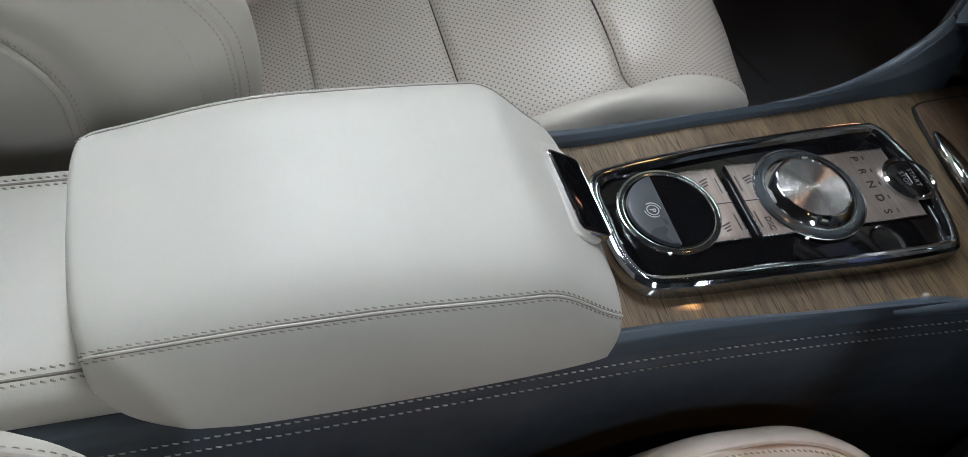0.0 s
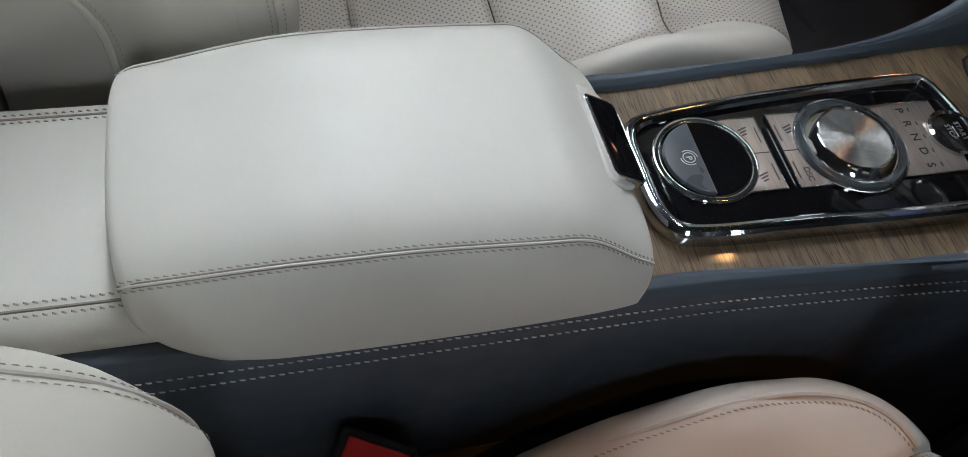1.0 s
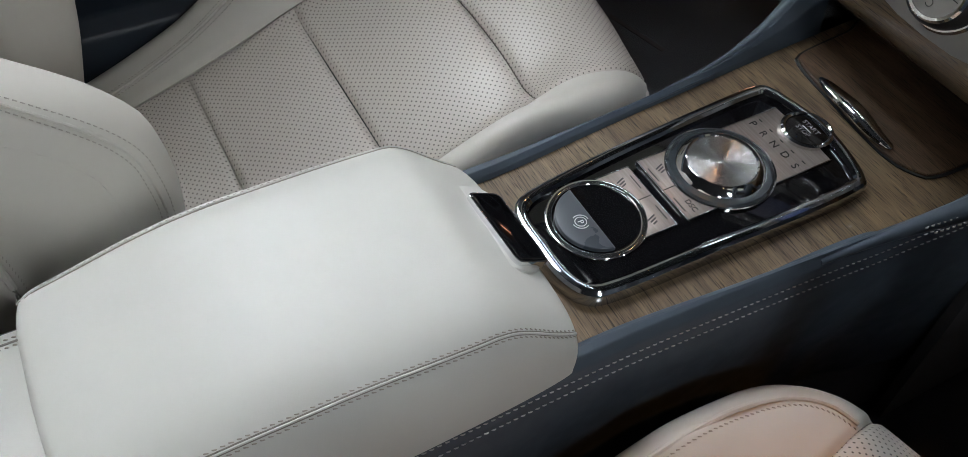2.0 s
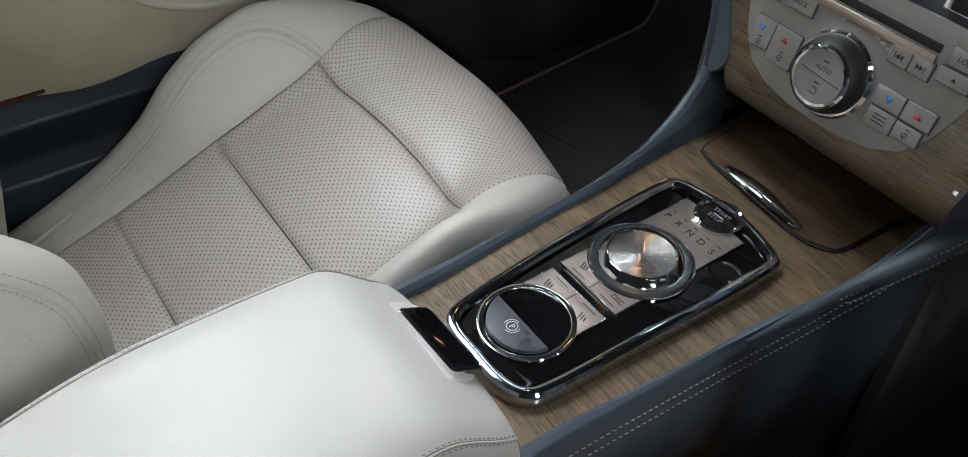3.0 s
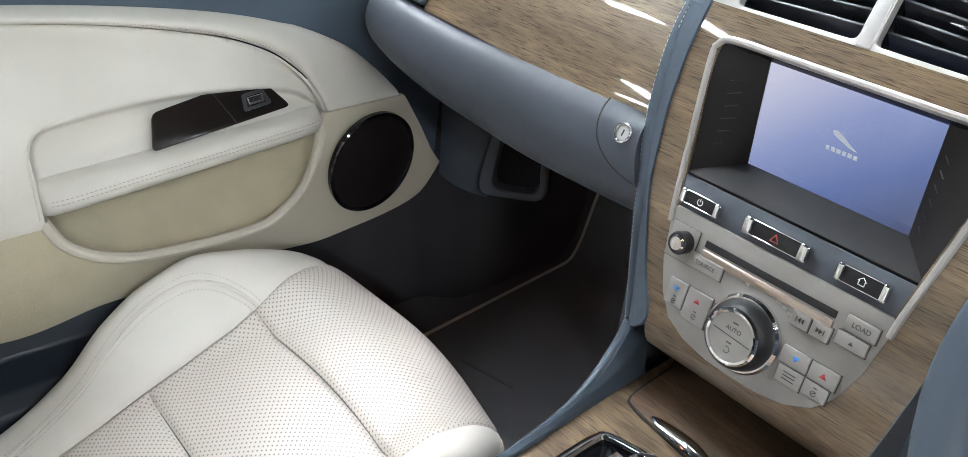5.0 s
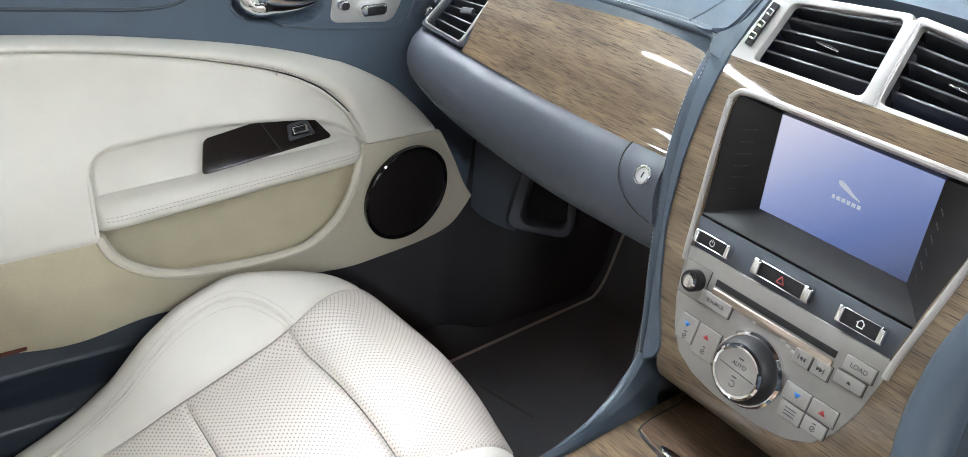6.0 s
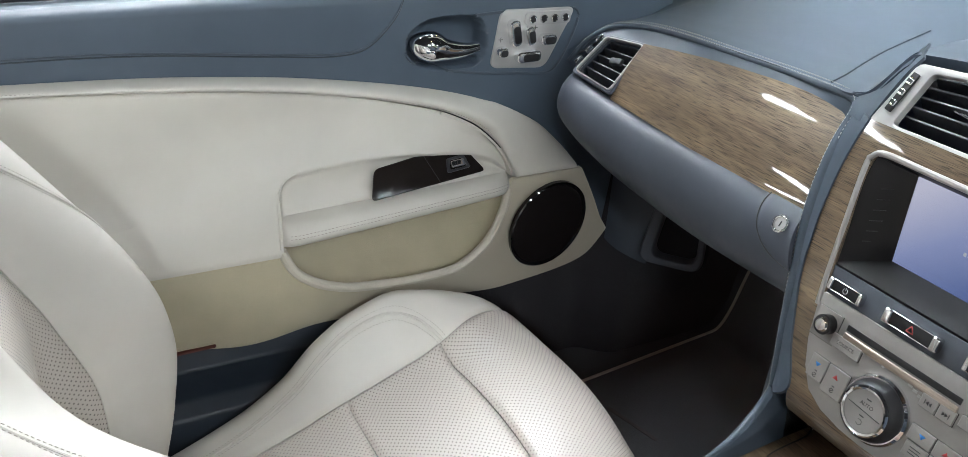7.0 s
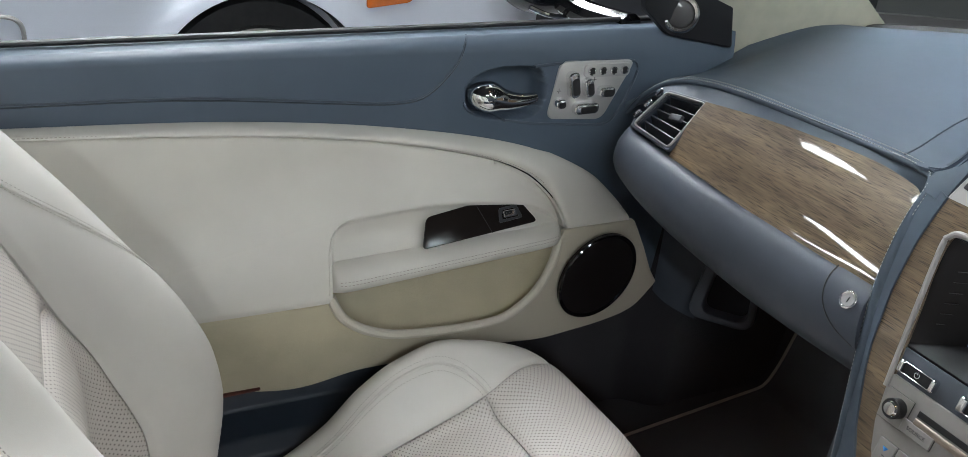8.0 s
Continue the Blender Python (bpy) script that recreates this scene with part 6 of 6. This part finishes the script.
def inset_y(x, z):
    """The cream inset: hollow above the shelf line, swelling softly into the armrest below it."""
    up = z - shelf(x)
    swell = 1 - math.exp(-abs(up) / 0.038)
    y = DOOR_Y - 0.010 + (0.025 if up > 0 else -0.030) * swell * (1 - 0.6 * sstep(0.1, 0.39, x))
    b = sstep(0.55, 1.0, up / max(arc(x) - shelf(x), 0.004))
    return y * (1 - b) + (DOOR_Y + 0.0055) * b


def P_bowl(s, t):
    x = -0.80 + 1.1925 * s
    lo, up = shelf(x), arc(x)
    z = lo + (up - lo) * t
    return (x, inset_y(x, z), z)


sheet("cream_inset", P_bowl, 120, 30, CREAM_DOOR, door, "smooth cream leather inset", thick=0.006, dip=0.0012, edge=0.003, dips=(0, 0, 0, 1))
stitches([(lambda p: (p[0], p[1] - 0.013, p[2] + 0.007))(P_bowl(0.3 + 0.69 * j / 40, 1.0)) for j in range(41)], THREAD_DARK, door, (0, -1, 0.3), r=0.0004)


def P_return(s, t):
    x = 0.28 + 0.1125 * s
    a = Vector(P_rim((x + 0.80) / 1.306, 0.0))
    b = Vector((x, DOOR_Y + 0.0073, arc(x) - 0.001))
    return tuple(a.lerp(b, t))


sheet("rim_return", P_return, 30, 6, CREAM_DOOR, door, "cream leather inner edge of the rim", thick=0.003)


def P_backing(s, t):
    return (0.30 + 0.12 * s, 1.122 - 0.010 * s, 0.57 + 0.075 * t)


sheet("trim_backing", P_backing, 6, 6, CREAM_DOOR, door, "cream trim behind the pull", thick=0.004)


def P_armbody(s, t):
    x = -0.80 + 0.838 * s
    up, lo = shelf(x), split(x)
    z = up + (lo - up) * t
    return (x, inset_y(x, z), z)


sheet("armrest_body", P_armbody, 80, 24, CREAM_DOOR, door, "cream leather door armrest", thick=0.006, dip=0.003, edge=0.004, dips=(0, 0, 0, 1), flip=True)


def P_tray(s, t):
    """A scoop in the inset with a rounded rear corner."""
    x = 0.034 + 0.358 * s
    up = shelf(x)
    lo = min(0.582 + 0.035 * s, up - 0.001)
    z = up + (lo - up) * t
    r = 0.034
    dx, dz = x - 0.034, up - z
    inside = r - math.hypot(r - dx, r - dz) if dx < r and dz < r else min(dx, dz)
    m = sstep(0.0, 0.014, inside)
    hollow = inset_y(x, up) + 0.010 * math.sin(math.pi * min(1.0, t * 1.3)) - 0.006 * sstep(0.6, 1.0, t)
    return (x, inset_y(x, z) * (1 - m) + hollow * m, z)


sheet("grab_tray", P_tray, 110, 36, CREAM_DOOR, door, "cream leather grab tray", thick=0.004, dip=0.003, edge=0.004, flip=True, dips=(0, 0, 0, 1))
tube("tray_border", [(x, inset_y(x, z) - 0.0002, z) for x, z in ((0.0345, 0.566), (0.0345, 0.60), (0.036, 0.628), (0.044, 0.6475), (0.060, 0.6590), (0.085, 0.6645))], 0.0016, CREAM_DOOR, door, n=8, count=60, taper=lambda t: 1.0 - 0.8 * t)


def P_pull(s, t):
    x = 0.036 + 0.354 * s
    zc = 0.580 + 0.020 * s
    e = (1 - abs(2 * s - 1) ** 14) ** 0.3
    a = math.pi * (0.02 + 1.10 * t)
    return (x, 1.096 - 0.040 * (0.25 + 0.75 * e) * max(-0.2, math.sin(a)) + 0.014 * s, zc + 0.0215 * (0.8 + 0.2 * e) * math.cos(a))


pull = sheet("door_pull", P_pull, 70, 26, CREAM_DOOR, door, "stitched cream leather door pull", thick=0.004, flip=True)
for dt in (0.36, 0.42):
    stitches([(lambda p: (p[0], p[1] - 0.0006, p[2]))(P_pull(0.03 + 0.94 * j / 30, dt)) for j in range(31)], THREAD_DARK, pull, (0, -1, 0.4), r=0.0004, length=0.003, gap=0.002)
SP = axes((0.2545, 1.091, 0.639), (1, 0.045, 0.05), (0, 0.55, 0.83))
plate_loop = smooth_corner([(-0.093, -0.026), (0.089, -0.0185), (0.066, 0.018), (0.0, 0.0235), (-0.078, 0.0165)], 0.008)
switch_plate = prism("switch_plate", plate_loop, 0.004, SP, plain("dark_brown_gloss", (0.014, 0.011, 0.010), 0.14, spec=0.25), door, "dark gloss window switch plate", bevel=0.0015)
block("plate_joint", (0.0008, 0.045, 0.0005), SP @ Matrix.Translation((0.006, -0.001, 0.0038)) @ Matrix.Rotation(radians(20), 4, "Z"), BLACK, switch_plate, bevel=0.0002)
ring("switch_surround", smooth_corner([(-0.020, -0.012), (0.018, -0.010), (0.012, 0.010), (-0.016, 0.009)], 0.004), smooth_corner([(-0.015, -0.008), (0.013, -0.007), (0.008, 0.006), (-0.012, 0.0055)], 0.003), 0.003, SP @ Matrix.Translation((0.047, 0.001, 0.004)), DARK_GREY, switch_plate, bevel=0.001)
block("window_switch", (0.022, 0.010, 0.005), SP @ Matrix.Translation((0.046, 0.0, 0.004)), CHROME, switch_plate, "chrome window switch", bevel=0.002)


def P_lower(s, t):
    x = -0.80 + 1.3785 * s
    lo = bottom(x)
    if 0.034 <= x <= 0.388:
        up = pocket_low(x)
    else:
        up = min(split(x), max(cream_top(x), lo + 0.0008)) if x > 0.388 else split(x)
    f = t
    y = DOOR_Y - 0.030 + 0.012 * (1 - f) + 0.010 * sstep(0.0, 0.10, x) * sstep(0.40, 0.30, x) * (1 - f)
    y += 0.008 * sstep(0.45, 0.60, x)
    return (x, y, lo + (up - lo) * f)


lower = sheet("lower_panel", P_lower, 480, 24, OLIVE_DOOR, door, "olive-beige carpeted lower door panel", thick=0.006, dip=0.002, edge=0.004, dips=(0, 0, 1, 1))


def P_pocket(s, t):
    x = 0.034 + 0.354 * s
    lo = pocket_low(x) - 0.02
    up = 0.576 + 0.02 * s
    lo = min(lo, up - 0.002)
    deep = 0.062 * math.sin(math.pi * min(1, max(0, s))) ** 0.35
    return (x, DOOR_Y - 0.020 + deep * sstep(-0.25, 0.45, t), lo + (up - lo) * t)


sheet("door_pocket", P_pocket, 70, 12, OLIVE, door, "olive-beige lined door pocket", thick=0.004)
rim_path = [(0.037, 1.074, 0.560)] + [(x, 1.073 + 0.004 * (x > 0.2), pocket_low(x) + 0.001) for x in (0.052, 0.078, 0.11, 0.143, 0.22, 0.29, 0.325, 0.355, 0.375)] + [(0.388, 1.084, 0.600)]
tube("pocket_rim", rim_path, 0.0068, BEIGE, door, "padded cream pocket rim", n=10, count=110)
SPK = axes((0.458, 1.0740, 0.526), (1, 0.06, 0), (0, -0.13, 1))
speaker = lathe("speaker", [(0.0755, -0.002), (0.0755, 0.004), (0.0735, 0.006), (0.071, 0.0045), (0.069, 0.003)], SPK @ Matrix.Diagonal((0.93, 1.02, 1, 1)), GLOSS_BLACK, door, "black speaker ring")
lathe("speaker_grille", [(0.0705, 0.0), (0.0705, 0.003), (0.045, 0.0055), (0.0, 0.0065)], SPK @ Matrix.Diagonal((0.93, 1.02, 1, 1)), GRILLE, speaker, "round black speaker grille")
block("exit_lamp", (0.06, 0.004, 0.006), axes((-0.085, 1.088, 0.4255), (1, 0, 0.02), (0, 0, 1)), plain("dark_red_lens", (0.08, 0.014, 0.008), 0.35), door, "dark red door exit lamp", bevel=0.003)

# inner handle and seat control plate
loop = smooth_loop([(0.226, 0.803), (0.237, 0.826), (0.262, 0.840), (0.325, 0.849), (0.40, 0.853), (0.465, 0.853), (0.492, 0.850), (0.497, 0.836), (0.484, 0.80), (0.468, 0.770), (0.450, 0.759), (0.40, 0.762), (0.33, 0.768), (0.27, 0.779), (0.24, 0.788)], 90)
tube("handle_border", [on_upper(x, z, 0.0002) for x, z in loop], 0.0022, BLUE, door, "raised border", n=6, closed=True, count=120)
DH = [(0.241, 1.128, 0.811), (0.248, 1.116, 0.812), (0.262, 1.109, 0.811), (0.285, 1.107, 0.806), (0.310, 1.108, 0.804), (0.333, 1.111, 0.806)]
bulge = curve1([(0.0, 0.45), (0.12, 0.85), (0.28, 1.0), (0.5, 0.72), (0.75, 0.50), (1.0, 0.32)])
handle = tube("door_handle", DH, 0.021, CHROME, door, "polished chrome door handle", n=18, count=48, flat=0.95, taper=bulge, up=(0, 1, 0))
plate_pts = smooth_corner([(0.354, 0.768), (0.446, 0.762), (0.490, 0.849), (0.366, 0.850)], 0.014)
seat_ctl = prism("seat_control_plate", plate_pts, 0.0050, axes((0, 1.1150, 0.005), (1, 0, 0), (0, 0, 1)), PLATE_SILVER, door, "satin silver seat control plate", bevel=0.002)
CT = axes((0, 1.1100, 0.005), (1, 0, 0), (0, 0, 1))
for x, z, w, h, turn in ((0.388, 0.818, 0.017, 0.038, 12), (0.413, 0.813, 0.015, 0.027, 12), (0.4435, 0.806, 0.026, 0.015, 0), (0.413, 0.783, 0.040, 0.016, 2), (0.370, 0.792, 0.016, 0.014, 0)):
    m = CT @ Matrix.Translation((x, z, 0)) @ Matrix.Rotation(radians(turn), 4, "Z")
    sw = prism("seat_switch", rrect(w, h, min(w, h) * 0.4, 6), 0.011, m, BRIGHT, seat_ctl, "chrome seat switch", bevel=0.0035)
    prism("switch_face", rrect(w * 0.66, h * 0.66, min(w, h) * 0.25, 5), 0.0012, m @ Matrix.Translation((w * 0.06, -h * 0.05, 0.0106)), BLACK, sw, bevel=0.0005)
prism("memory_strip", rrect(0.076, 0.019, 0.006, 5), 0.0028, CT @ Matrix.Translation((0.4425, 0.836, 0)), VENT_SILVER, seat_ctl, "memory button strip", bevel=0.0012)
for q in range(4):
    m = CT @ Matrix.Translation((0.4155 + 0.018 * q, 0.836, 0.0026))
    mb = lathe("memory_button", [(0.0060, 0.0), (0.0058, 0.0035), (0.0046, 0.0045), (0.0040, 0.0036)], m, CHROME, seat_ctl, "small chrome memory button", n=20)
    lathe("button_face", [(0.0042, 0.0), (0.0042, 0.0036), (0.0, 0.0039)], m, BLACK, mb, n=16)
for q, (x, z) in enumerate(((0.3685, 0.8085), (0.424, 0.8225))):
    for k in range(2):
        block("symbol", (0.007, 0.0008, 0.0003), CT @ Matrix.Translation((x, z, 0.0001)) @ Matrix.Rotation(radians(90 * k), 4, "Z"), INK, seat_ctl, bevel=0.0001)

# outer skin that closes the door
slab_bm = bmesh.new()
bmesh.ops.create_cube(slab_bm, size=1, matrix=Matrix.Translation((-0.08, 1.205, 0.595)) @ Matrix.Diagonal((1.50, 0.02, 0.51, 1)))
OUR_PAINT = plain("dark_blue_paint", (0.03, 0.04, 0.06), 0.25, 0.3, coat=0.8)
part("outer_skin", slab_bm, OUR_PAINT, door, "dark blue painted outer skin", False)

# corner plate with tweeter
corner = prism("mirror_corner", smooth_corner([(0.492, 0.925), (0.540, 0.887), (0.664, 0.864), (0.640, 0.97), (0.49, 0.97)], 0.008), 0.012, axes((0, 1.124, 0), (1, 0, 0), (0, 0, 1)), BLACK, door, "black corner plate with a tweeter", bevel=0.003)
TW = axes((0.5520, 1.109, 0.918), (0.85, -0.50, 0), (0.05, 0.18, 1))
tweeter = lathe("tweeter", [(0.024, -0.012), (0.0265, 0.0), (0.0265, 0.004), (0.0240, 0.0070), (0.0200, 0.005), (0.0190, 0.002)], TW, BRIGHT, corner, "chrome tweeter ring")
lathe("tweeter_housing", [(0.034, -0.034), (0.029, -0.016), (0.0222, -0.002), (0.0, -0.002)], TW, BLACK, corner, "black tweeter housing")
lathe("tweeter_grille", [(0.0198, 0.0), (0.0182, 0.002), (0.0, 0.004)], TW, GRILLE, corner, "black tweeter grille")

# ---- pillar, windscreen, mirror ----
PILLAR = plain("cream_pillar_fabric", (0.46, 0.45, 0.36), 0.85, bump=0.4)


def P_pillar(s, t):
    a, b = Vector((0.655, 1.148, 0.845)), Vector((1.02, 1.13, 0.875))
    c, d = Vector((0.16, 1.02, 1.32)), Vector((0.27, 1.0, 1.34))
    p = (a * (1 - s) + b * s) * (1 - t) + (c * (1 - s) + d * s) * t
    return (p.x, p.y - 0.02 * math.sin(math.pi * s) * (1 - 0.3 * t), p.z)


tagged(sheet("a_pillar_trim", P_pillar, 12, 20, PILLAR, thick=0.02), "cream fabric trim on the windscreen pillar", "pillar trim", kind="structure")
tagged(sheet("driver_pillar_trim", flip_y(P_pillar), 12, 20, PILLAR, thick=0.02, flip=True), "cream fabric trim on the driver's windscreen pillar", "pillar trim", kind="structure")
GLASS = bpy.data.materials.new("windscreen_glass")
GLASS.use_nodes = True
gb = GLASS.node_tree.nodes["Principled BSDF"]
gb.inputs["Base Color"].default_value = (0.86, 0.92, 0.90, 1)
gb.inputs["Transmission Weight"].default_value = 1.0
gb.inputs["Roughness"].default_value = 0.0
gb.inputs["IOR"].default_value = 1.1


def P_screen(s, t):
    y = MID + (2 * s - 1) * (0.72 - 0.10 * t)
    bow = 1 - ((y - MID) / 0.75) ** 2
    return (0.98 + 0.15 * bow - (0.76) * t, y, 0.900 + 0.42 * t + 0.06 * bow)


pane = tagged(sheet("windscreen", P_screen, 24, 16, GLASS, thick=0.004), "clear raked windscreen ahead of the dashboard", "windscreen", kind="structure")
pane.visible_shadow = False
tagged(tube("cowl", [(0.93, 1.14, 0.868), (1.05, 1.0, 0.892), (1.12, 0.7, 0.914), (1.135, 0.45, 0.920), (1.12, 0.2, 0.914), (1.05, -0.1, 0.892), (0.93, -0.24, 0.868)], 0.022, BLACK, None, n=10, count=60), "black cowl strip at the windscreen's foot", "trim", kind="structure")
tagged(tube("windscreen_header", [P_screen(j / 12, 1.0) for j in range(13)], 0.022, BLACK, None, n=10, count=50), "dark header rail along the windscreen's top", "trim", kind="structure")
# ---- driver door, behind the camera's side ----
ddoor = thing("driver_door", (0.0, -0.25, 0.40), "closed driver door with blue-grey leather trim", "car door")


def P_ddoor(s, t):
    return (-0.80 + 1.475 * s, -0.22 - 0.03 * t * t, 0.40 + 0.508 * t)


sheet("inner_trim", P_ddoor, 20, 14, BLUE, ddoor, "plain blue-grey leather trim", thick=0.05, flip=True)
mirror = thing("door_mirror", (0.48, 1.30, 0.86), "dark door mirror with a chrome edge outside the window", "mirror")
tube("mirror_shell", [(0.40, 1.34, 0.915), (0.44, 1.35, 0.905), (0.50, 1.36, 0.905), (0.56, 1.35, 0.915)], 0.055, GLOSS_BLACK, mirror, "dark mirror shell", n=16, count=24, flat=0.8, taper=lambda t: 0.45 + 0.55 * math.sin(math.pi * (0.1 + 0.8 * t)))
tube("mirror_arm", [(0.50, 1.15, 0.89), (0.49, 1.25, 0.885), (0.48, 1.33, 0.895)], 0.02, GLOSS_BLACK, mirror, "dark mirror arm", n=10, count=12)
tube("mirror_edge", [(0.415, 1.300, 0.885), (0.45, 1.295, 0.873), (0.50, 1.295, 0.870), (0.545, 1.30, 0.878)], 0.004, CHROME, mirror, "chrome edge", n=8, count=30)

# ---- steering wheel ----
wheel = thing("steering_wheel", (0.30, 0.085, 0.80), "blue-grey leather steering wheel ahead of the driver seat", "steering wheel")
WH = axes((0.300, 0.085, 0.800), (0, -1, 0), (0.42, 0, 0.91))
tube("wheel_rim", [WH @ Vector((0.170 * math.cos(radians(a)), 0.170 * math.sin(radians(a)), 0)) for a in range(0, 360, 15)], 0.0155, BLUE, wheel, "stitched blue-grey leather rim", n=14, closed=True, count=120)
lathe("airbag_cover", [(0.070, -0.03), (0.070, 0.0), (0.060, 0.018), (0.0, 0.026)], WH @ Matrix.Diagonal((1.05, 0.85, 1, 1)), BLUE, wheel, "padded blue-grey centre cover", n=40)
for a in (8, 172, 270):
    c, sn = math.cos(radians(a)), math.sin(radians(a))
    tube("spoke", [WH @ Vector((r * c, r * sn, dz)) for r, dz in ((0.05, -0.006), (0.10, -0.006), (0.165, 0.0))], 0.020, BLUE_PLASTIC, wheel, n=12, count=14, flat=0.45, up=tuple(WH.to_3x3() @ Vector((0, 0, 1))))
lathe("column_shroud", [(0.045, -0.20), (0.050, -0.06), (0.040, -0.03), (0.0, -0.03)], WH, BLUE_PLASTIC, wheel, "blue-grey column shroud", n=32)

# ---- seat belt buckle beside the driver seat ----
buckle = thing("seat_belt_buckle", (-0.09, 0.335, 0.30), "black seat belt buckle with a red button beside the console", "buckle")
BM = axes((-0.093, 0.338, 0.362), (0.82, -0.45, 0), (0.3, 0.55, 0.15))
block("buckle_body", (0.050, 0.026, 0.07), BM, BLACK, buckle, "black buckle body", bevel=0.004)
block("release_button", (0.040, 0.018, 0.004), BM @ Matrix.Translation((0.002, -0.002, 0.0695)), RED, buckle, "red release button", bevel=0.0015)
block("stalk", (0.03, 0.016, 0.12), BM @ Matrix.Translation((0, 0, -0.115)), BLACK, buckle, "black stalk", bevel=0.003)

# ---- neighbouring car beyond the door ----
PAINT = plain("silver_paint", (0.74, 0.78, 0.86), 0.35, 0.15, coat=0.8, vary=0.02, scale=300)
TYRE = plain("tyre_rubber", (0.012, 0.012, 0.013), 0.7, bump=0.2)
AMBER = plain("amber_lens", (0.75, 0.17, 0.02), 0.2, coat=1.0)
other = thing("parked_car", (0.30, 3.3, 0.0), "silver-blue parked car seen beyond the passenger door", "car")
CARY, AX, AZ, AR = 2.62, 0.305, 0.30, 0.325


def P_wing(s, t):
    """Body side with a round wheel opening, as rays out from the wheel's middle."""
    a = radians(-8 + 196 * s)
    r0 = AR
    far_x, far_up = (1.05 if math.cos(a) > 0 else 2.6), 0.62
    r1 = min(far_x / max(abs(math.cos(a)), 1e-3), far_up / max(abs(math.sin(a)), 1e-3))
    r = r0 + (r1 - r0) * t
    x, z = AX + r * math.cos(a), AZ + r * math.sin(a)
    lean = 0.12 * sstep(0.55, 1.0, z) ** 2 + 0.30 * sstep(0.9, 1.4, x) ** 2
    flare = -0.022 * math.exp(-((r - AR) / 0.05) ** 2)
    return (x, CARY + lean + flare, z)


sheet("front_wing", P_wing, 90, 24, PAINT, other, "silver-blue painted wing", thick=0.01, flip=True)
bm = bmesh.new()
bmesh.ops.create_cube(bm, size=1, matrix=Matrix.Translation((-0.6, CARY + 0.85, 0.62)) @ Matrix.Diagonal((3.6, 1.45, 0.6, 1)))
bmesh.ops.bevel(bm, geom=bm.edges[:], offset=0.12, segments=4, affect="EDGES")
part("body", bm, PAINT, other, "silver-blue painted body")
WM = axes((AX, CARY + 0.05, AZ), (1, 0, 0), (0, 0, 1))
lathe("arch_liner", [(0.33, -0.28), (0.33, -0.002), (0.318, -0.002), (0.318, -0.28)], WM, BLACK, other, "dark arch liner", n=56)
tyre = lathe("wheel", [(0.20, -0.20), (0.285, -0.20), (0.300, -0.18), (0.300, -0.03), (0.287, -0.005), (0.22, 0.0), (0.205, -0.02)], WM, TYRE, other, "black tyre", n=56)
lathe("rim", [(0.206, -0.02), (0.19, -0.04), (0.06, -0.06), (0.0, -0.06)], WM, SATIN, tyre, "silver wheel rim", n=40)
prism("indicator", smooth_corner([(0.607, 0.576), (0.745, 0.594), (0.80, 0.66), (0.607, 0.66)], 0.012), 0.012, axes((0, CARY + 0.004, 0), (1, 0, 0), (0, 0, 1)), AMBER, other, "amber indicator lens", bevel=0.004)
tube("fog_surround", [(-0.36, CARY - 0.004, 0.565), (-0.33, CARY - 0.006, 0.56), (-0.312, CARY - 0.006, 0.54), (-0.31, CARY - 0.005, 0.50)], 0.006, SATIN, other, "pale trim line", n=8, count=24)
slab("dark_pillar", 0.86, 1.12, 2.9, 3.0, 0.0, 2.2, BLACK, "dark slatted screen behind the parked car", "screen")
slab("dark_pillar_ahead", 1.15, 3.2, 3.0, 3.1, 0.0, 2.2, DARK_GREY, "dark slatted screen ahead of the parked car", "screen")

# ---- courtesy lamps under the dash ----
WARM = (1.0, 0.50, 0.22)
for yy, side in ((0.80, 1), (0.10, -1)):
    lampt = thing("footwell_lamp", (0.56, yy, 0.655), "small warm footwell lamp under the dashboard", "lamp", "footwell lamps")
    block("lens", (0.05, 0.02, 0.006), axes((0.56, yy, 0.652), (0, 1, 0), (1, 0, 0)), glowing("warm_lens", WARM, 1.5), lampt, "warm glowing lens", bevel=0.002)
area_lamp("footwell_light", (0.56, 0.80, 0.645), (0.44, 0.70, 0.2), 0.05, 0.02, 0.028, (1.0, 0.42, 0.28))
